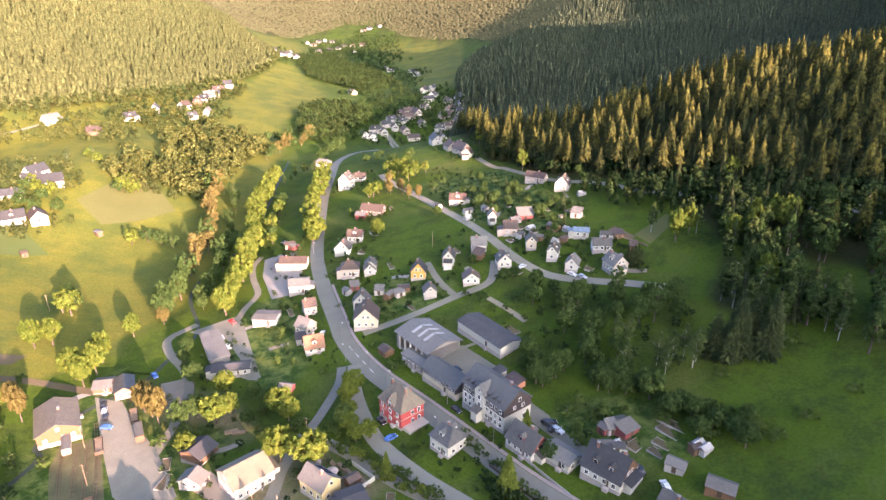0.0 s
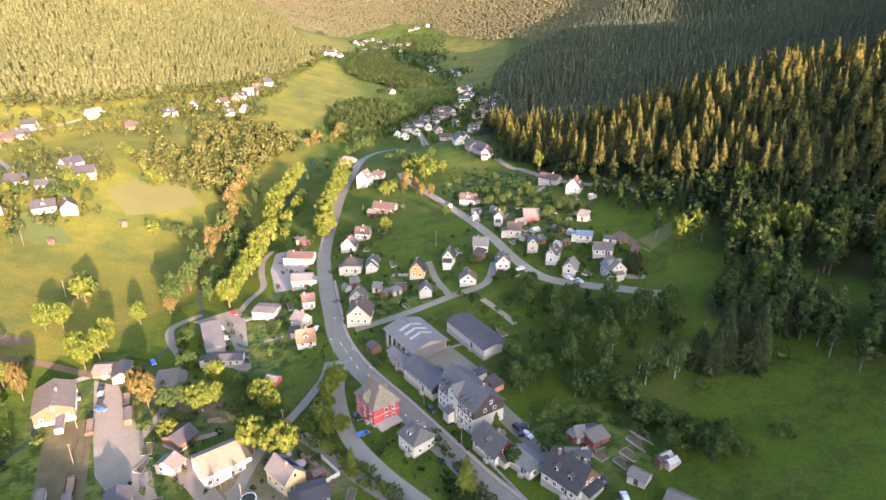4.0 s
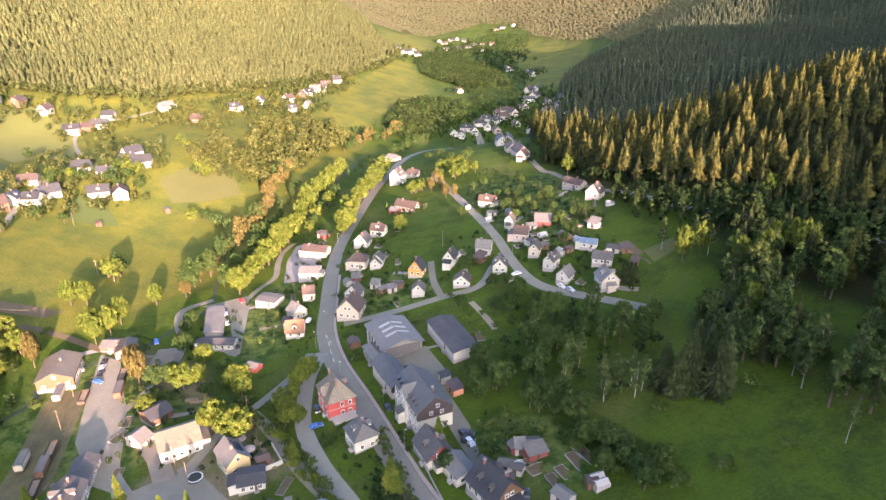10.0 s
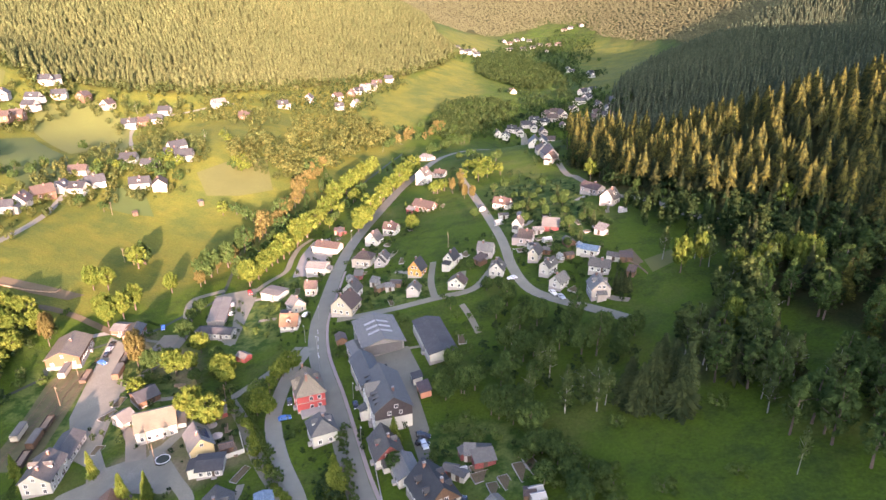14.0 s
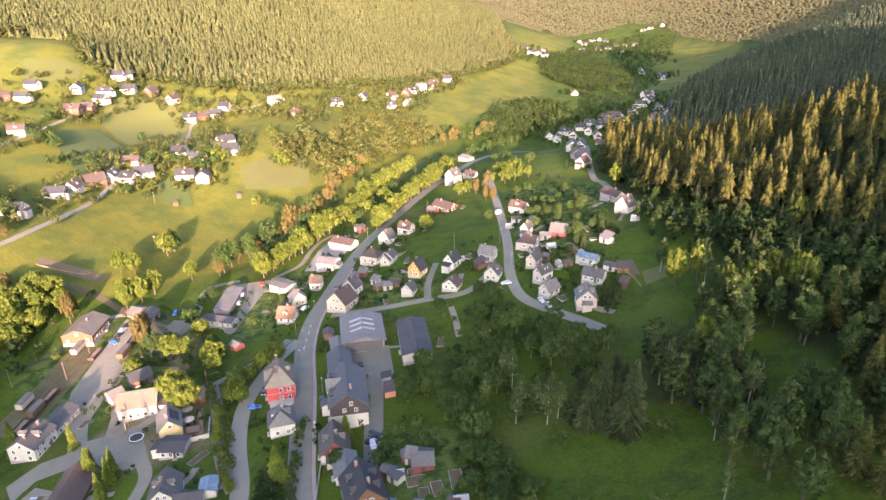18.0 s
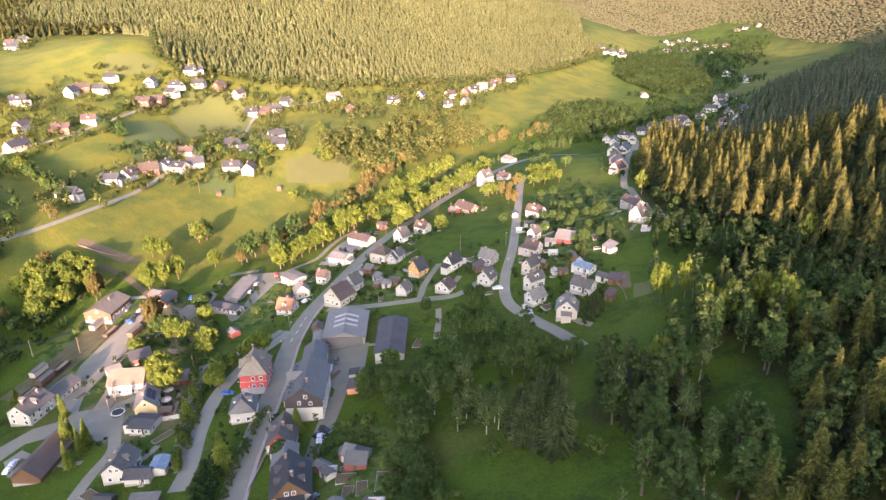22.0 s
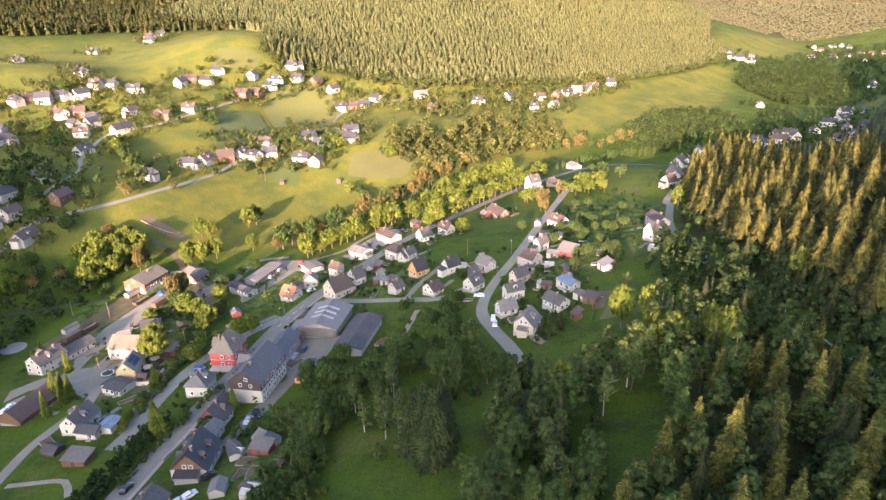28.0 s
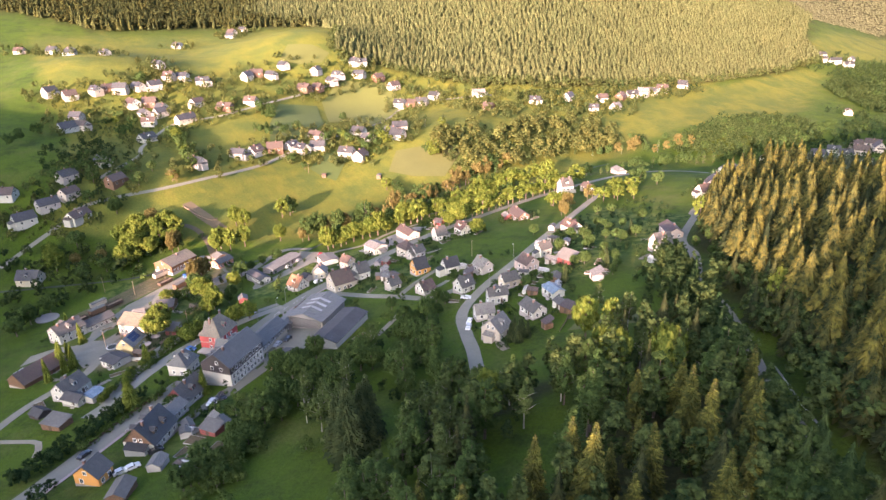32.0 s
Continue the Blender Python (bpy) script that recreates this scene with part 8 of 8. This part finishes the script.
# ---- walls, fences, poles and garden things ----
def fence(name, points, height, material, label, step=2.4, solid=False):
    f = thing(name, label, "fence", points[0][0], points[0][1], 0)
    f.matrix_basis = pose(0, 0, 0)
    line = smooth_line(points, step) if len(points) > 2 else [Vector(points[0]).lerp(Vector(points[1]), i / max(1, int(math.dist(*points) / step))) for i in range(max(1, int(math.dist(*points) / step)) + 1)]
    for p, q in zip(line, line[1:]):
        d = q - p
        ang = math.degrees(math.atan2(d.y, d.x))
        z = (ground_at(p.x, p.y) + ground_at(q.x, q.y)) / 2
        L = d.length / 2
        pn = part("panel", block(-L, L, -0.1 if solid else -0.03, 0.1 if solid else 0.03, -0.6 if solid else 0.15, height), material, f)
        pn.matrix_basis = pose((p.x + q.x) / 2, (p.y + q.y) / 2, z, 0, -math.degrees(math.atan2(ground_at(q.x, q.y) - ground_at(p.x, p.y), d.length)), ang)
        ps = part("post", block(-0.09, 0.09, -0.09, 0.09, -0.6, height + 0.12), material, f)
        ps.matrix_basis = pose(p.x, p.y, ground_at(p.x, p.y), 0, 0, ang)
    return f


def street_lamp(x, y, turn=0, height=7.0):
    h = thing("street_lamp", "slim grey street lamp with short arm", "street lamp", x, y, None, turn, "street lamps")
    bm = bmesh.new()
    tube(bm, (0, 0, -0.3), (0, 0, height), 0.09, 0.05, 8)
    part("pole", bm, CONCRETE, h)
    bm = bmesh.new()
    tube(bm, (0, 0, height - 0.05), (0, -1.2, height + 0.15), 0.04, 0.035, 6)
    part("arm", bm, CONCRETE, h)
    part("lamp_head", block(-0.14, 0.14, -1.75, -1.1, height + 0.08, height + 0.2), TRIM, h)


def utility_pole(x, y, height=8.5):
    h = thing("utility_pole", "weathered wooden utility pole with cross arm", "utility pole", x, y, None, (x * 13) % 180, "utility poles")
    bm = bmesh.new()
    tube(bm, (0, 0, -0.5), (0, 0, height), 0.15, 0.1, 8)
    part("pole", bm, WOOD, h)
    part("cross_arm", block(-0.8, 0.8, -0.05, 0.05, height - 0.6, height - 0.48), WOOD, h)


def wood_stack(x, y, turn, n, label="stack of cut timber planks"):
    s = thing("timber_stack", label, "timber stack", x, y, None, turn, "timber stacks")
    rng = random.Random(int(x * 3 + y))
    for i in range(n):
        part("plank", block(-2.2, 2.2 + rng.uniform(-0.4, 0.2), -0.14 + (i % 4) * 0.3, 0.12 + (i % 4) * 0.3, (i // 4) * 0.24, (i // 4) * 0.24 + 0.2), WOOD, s)


def round_tank(name, x, y, r, h, material, label, category, rim=TRIM):
    t = thing(name, label, category, x, y)
    bm = bmesh.new()
    tube(bm, (0, 0, -0.3), (0, 0, h), r, r, 20)
    part("shell", bm, material, t)
    bm = bmesh.new()
    tube(bm, (0, 0, h - 0.02), (0, 0, h + 0.06), r * 1.06, r * 1.06, 20)
    part("rim", bm, rim, t)
    bm = bmesh.new()
    tube(bm, (0, 0, h), (0, 0, h + 0.1), r * 0.92, r * 0.92, 20)
    part("cover", bm, material, t)


def parasol(x, y, material, r=1.9):
    p = thing("parasol", "faded round garden parasol, open", "parasol", x, y, None, 0, "garden parasols")
    bm = bmesh.new()
    tube(bm, (0, 0, 0), (0, 0, 2.6), 0.03, 0.03, 6)
    part("pole", bm, WOOD, p)
    bm = bmesh.new()
    rim = [bm.verts.new((r * math.cos(6.283 * i / 10), r * math.sin(6.283 * i / 10), 2.1)) for i in range(10)]
    top = bm.verts.new((0, 0, 2.75))
    for i in range(10):
        bm.faces.new((rim[i], rim[(i + 1) % 10], top))
    part("canopy", bm, material, p)


HEDGE_CLUMPS = [leaf_crown(random.Random(70 + i), 1.6, 1.5, 0.05, 7, 10, 0.32) for i in range(3)]
PLANTS = [leaf_crown(random.Random(80 + i), 1.6, 1.5, 0.05, 1, 9, 0.8) for i in range(3)]


def vegetable_bed(px, py, turn):
    """A dug plot in a low timber frame with rows of plants."""
    rng = random.Random(int(px * 5 + py * 3))
    b = thing("vegetable_bed", "timber-edged vegetable bed with rows of young plants", "garden bed", px, py, None, turn, "vegetable beds")
    w, d = rng.uniform(1.0, 2.0), rng.uniform(2.2, 3.8)
    part("soil", block(-w, w, -d, d, -0.5, 0.16), EARTH, b)
    for k in (-1, 1):
        part("edging_board", block(k * w - 0.05, k * w + 0.05, -d - 0.05, d + 0.05, -0.5, 0.26), PLINTH, b)
        part("edging_board", block(-w, w, k * d - 0.05, k * d + 0.05, -0.5, 0.25), PLINTH, b)
    vs, fs = [], []
    for r in range(4):
        for i in range(9):
            v, f = PLANTS[rng.randrange(3)]
            n, s = len(vs), rng.uniform(0.16, 0.32)
            vs += [(-w * 0.75 + r * w * 0.5 + p[0] * s, -d * 0.9 + i * d * 0.225 + p[1] * s, 0.1 + p[2] * s) for p in v]
            fs += [tuple(j + n for j in q) for q in f]
    tagged(part("planting", raw_mesh("plants", vs, fs, LEAVES), None, b), "rows of small green vegetable plants", kind="stuff")


def greenhouse(x, y, turn):
    """A small glazed house with white glazing bars."""
    g = thing("greenhouse", "small garden greenhouse with pale frame and glass panes", "greenhouse", x, y, None, turn, "greenhouses")
    for s in (-1, 1):
        bm = bmesh.new()
        uv_slab(bm, [(-2.0, s * 1.3, 1.7), (2.0, s * 1.3, 1.7), (2.0, 0, 2.5), (-2.0, 0, 2.5)] if s < 0 else [(2.0, s * 1.3, 1.7), (-2.0, s * 1.3, 1.7), (-2.0, 0, 2.5), (2.0, 0, 2.5)], 0.04)
        part("roof_pane", bm, PALE_SHEET, g)
        part("side_pane", block(-2.0, 2.0, s * 1.28 - 0.02, s * 1.28 + 0.02, -0.3, 1.7), PALE_SHEET, g)
        part("end_pane", block(s * 1.98 - 0.02, s * 1.98 + 0.02, -1.26, 1.26, -0.3, 1.72), PALE_SHEET, g)
        for k in range(3):
            part("glazing_bar", block(-2.0 + k * 2 - 0.03, -2.0 + k * 2 + 0.03, s * 1.33 - 0.03, s * 1.33 + 0.03, -0.3, 1.75), TRIM, g)
    part("ridge_bar", block(-2.05, 2.05, -0.04, 0.04, 2.5, 2.58), TRIM, g)


fence("garden_wall", [(-30.3, 138.0), (-23.1, 141.9), (-19.4, 145.3)], 1.6, WALLS["white"], "white rendered garden wall", solid=True)
fence("garden_wall", [(-19.4, 145.3), (-24.2, 150.2), (-26.8, 152.8)], 1.4, WALLS["white"], "white rendered garden wall", solid=True)
wood_stack(-33.8, 154.3, -50, 12)
wood_stack(-30.1, 151.6, -50, 12)
wood_stack(-27.2, 148.5, -50, 12)
wood_stack(-24.6, 146.1, -50, 12)
wood_stack(-22.5, 144.2, -50, 12)
wood_stack(-70.7, 174.6, 20, 16)
wood_stack(-68.0, 173.6, 10, 16)
parasol(-38.1, 153.2, WALLS["pink"])
parasol(-32.3, 148.7, WALLS["pink"])
round_tank("garden_pool", -44.1, 136.9, 2.2, 0.9, WATER, "round garden pool with white rim", "pool")
round_tank("water_tank", 48.9, 155.4, 1.0, 1.6, TRIM, "round white water tank in the garden", "tank")
round_tank("turntable", -115.6, 115.1, 5.0, 0.5, CONCRETE, "old round concrete turntable pit", "turntable", CONCRETE)
street_lamp(-12.8, 171.1, -140)
street_lamp(-1.1, 161.1, -140)
street_lamp(-36.9, 209.8, -140)
street_lamp(-26.7, 202.3, -140)
street_lamp(-19.3, 191.3, 40)
street_lamp(-41.1, 227.8, 40)
street_lamp(1.9, 177.4, 40)
street_lamp(15.7, 156.0, 40)
street_lamp(-67.6, 309.6, 40)
street_lamp(15.5, 301.7, 40)
street_lamp(31.9, 275.3, 40)
street_lamp(-76.3, 365.4, 40)
utility_pole(-110.2, 155.0)
utility_pole(-119.5, 171.8)
utility_pole(-43.3, 167.3)
utility_pole(-45.0, 134.7)
utility_pole(-4.8, 292.8)
utility_pole(-54.3, 141.4)
utility_pole(-229.1, 300.5)
utility_pole(-228.7, 202.8)
utility_pole(-178.3, 257.1)
utility_pole(-126.7, 142.7)
fence("paddock_fence", [(-196.0, 200.8), (-182.7, 207.2), (-175.6, 212.6), (-177.4, 216.8)], 1.0, WOOD, "weathered wooden paddock fence")
fence("garden_fence", [(82.1, 272.0), (86.2, 267.1), (90.4, 260.1)], 1.0, WOOD, "wooden garden fence along the hedge")
fence("crash_barrier", [(157, 268.5), (163, 262.5), (171, 254.5), (178, 248)], 0.75, PAINTS["silver"], "steel crash barrier along the forest road")
fence("street_railing", [(20.9, 152.8), (28.4, 141.2), (34.6, 131.8)], 0.9, PLINTH, "low wall along the front garden", solid=True)
fence("street_railing", [(34.0, 121.9), (25.1, 131.8), (13.8, 146.4)], 0.9, STEEL, "dark railing beside the street")
vegetable_bed(67.1, 155.8, 35)
vegetable_bed(56.0, 148.2, -50)
vegetable_bed(63.1, 146.9, 40)
vegetable_bed(68.9, 153.5, 40)
vegetable_bed(60.7, 144.0, 35)
vegetable_bed(66.3, 151.2, 35)
vegetable_bed(54.9, 151.3, -50)
vegetable_bed(48.5, 285.6, -60)
vegetable_bed(40.6, 298.5, -60)
vegetable_bed(53.4, 277.0, 10)
vegetable_bed(68.4, 303.2, 10)
vegetable_bed(34.5, 287.3, -60)
vegetable_bed(65.9, 309.6, -60)
vegetable_bed(81.8, 279.1, -60)
vegetable_bed(37.7, 329.0, -60)
vegetable_bed(46.1, 315.7, 10)
vegetable_bed(54.3, 316.2, 30)
vegetable_bed(61.6, 304.6, -60)
vegetable_bed(45.4, 292.9, 30)
greenhouse(71.5, 143.5, 35)
greenhouse(49.9, 148.2, 35)
greenhouse(72.6, 141.3, 35)
greenhouse(53.3, 277.5, -50)
greenhouse(60.2, 287.4, -50)
greenhouse(43.6, 295.0, 35)
greenhouse(74.1, 325.6, 10)
greenhouse(13.6, 319.1, 35)
greenhouse(4.3, 280.6, 35)


def garden_of(x, y, seed):
    """Drive, terrace, hedge and beds on the free sides of a house."""
    rng = random.Random(seed)
    sides = [rng.uniform(0, 6.28)]
    sides = [sides[0] + k * 1.571 for k in range(4)]

    def free(px, py, r):
        return all((px - a) ** 2 + (py - b) ** 2 > (r + c) ** 2 for a, b, c in FOOTPRINTS)

    for k, a in enumerate(sides):
        dx, dy = math.cos(a), math.sin(a)
        px, py = x + dx * 10.5, y + dy * 10.5
        if not free(px, py, 2.2):
            continue
        if k == 0:
            road("garden_path", [(x + dx * 5, y + dy * 5), (x + dx * 9, y + dy * 9), (x + dx * 13 - dy, y + dy * 13 + dx)], rng.uniform(1.6, 3.0), rng.choice((GRAVEL, CONCRETE, OLD_ASPHALT)), rng.choice(("short paved drive beside a house", "gravel path through a front garden")), 0.1, category="path")
        elif k == 1:
            h = thing("garden_hedge", "clipped dark green garden hedge", "hedge", px, py, None, 0, "garden hedges")
            h.matrix_basis = pose(0, 0, 0)
            vs, fs = [], []
            for i in range(13):
                qx, qy = px - dy * (i - 6) * 0.95, py + dx * (i - 6) * 0.95
                v, f = HEDGE_CLUMPS[rng.randrange(3)]
                n, z, s = len(vs), ground_at(qx, qy), rng.uniform(0.85, 1.1)
                vs += [(qx + p[0] * s, qy + p[1] * s, z + p[2] * s) for p in v]
                fs += [tuple(j + n for j in q) for q in f]
            part("foliage", raw_mesh("foliage", vs, fs, HEDGE), None, h)
            FOOTPRINTS.append((px, py, 2.0))
        elif k == 2:
            vegetable_bed(px, py, math.degrees(a))
            FOOTPRINTS.append((px, py, 2.4))


for i, (x, y) in enumerate(list(HOMES)):
    if math.hypot(x - 20, y - 250) < 165:
        garden_of(x, y, i)
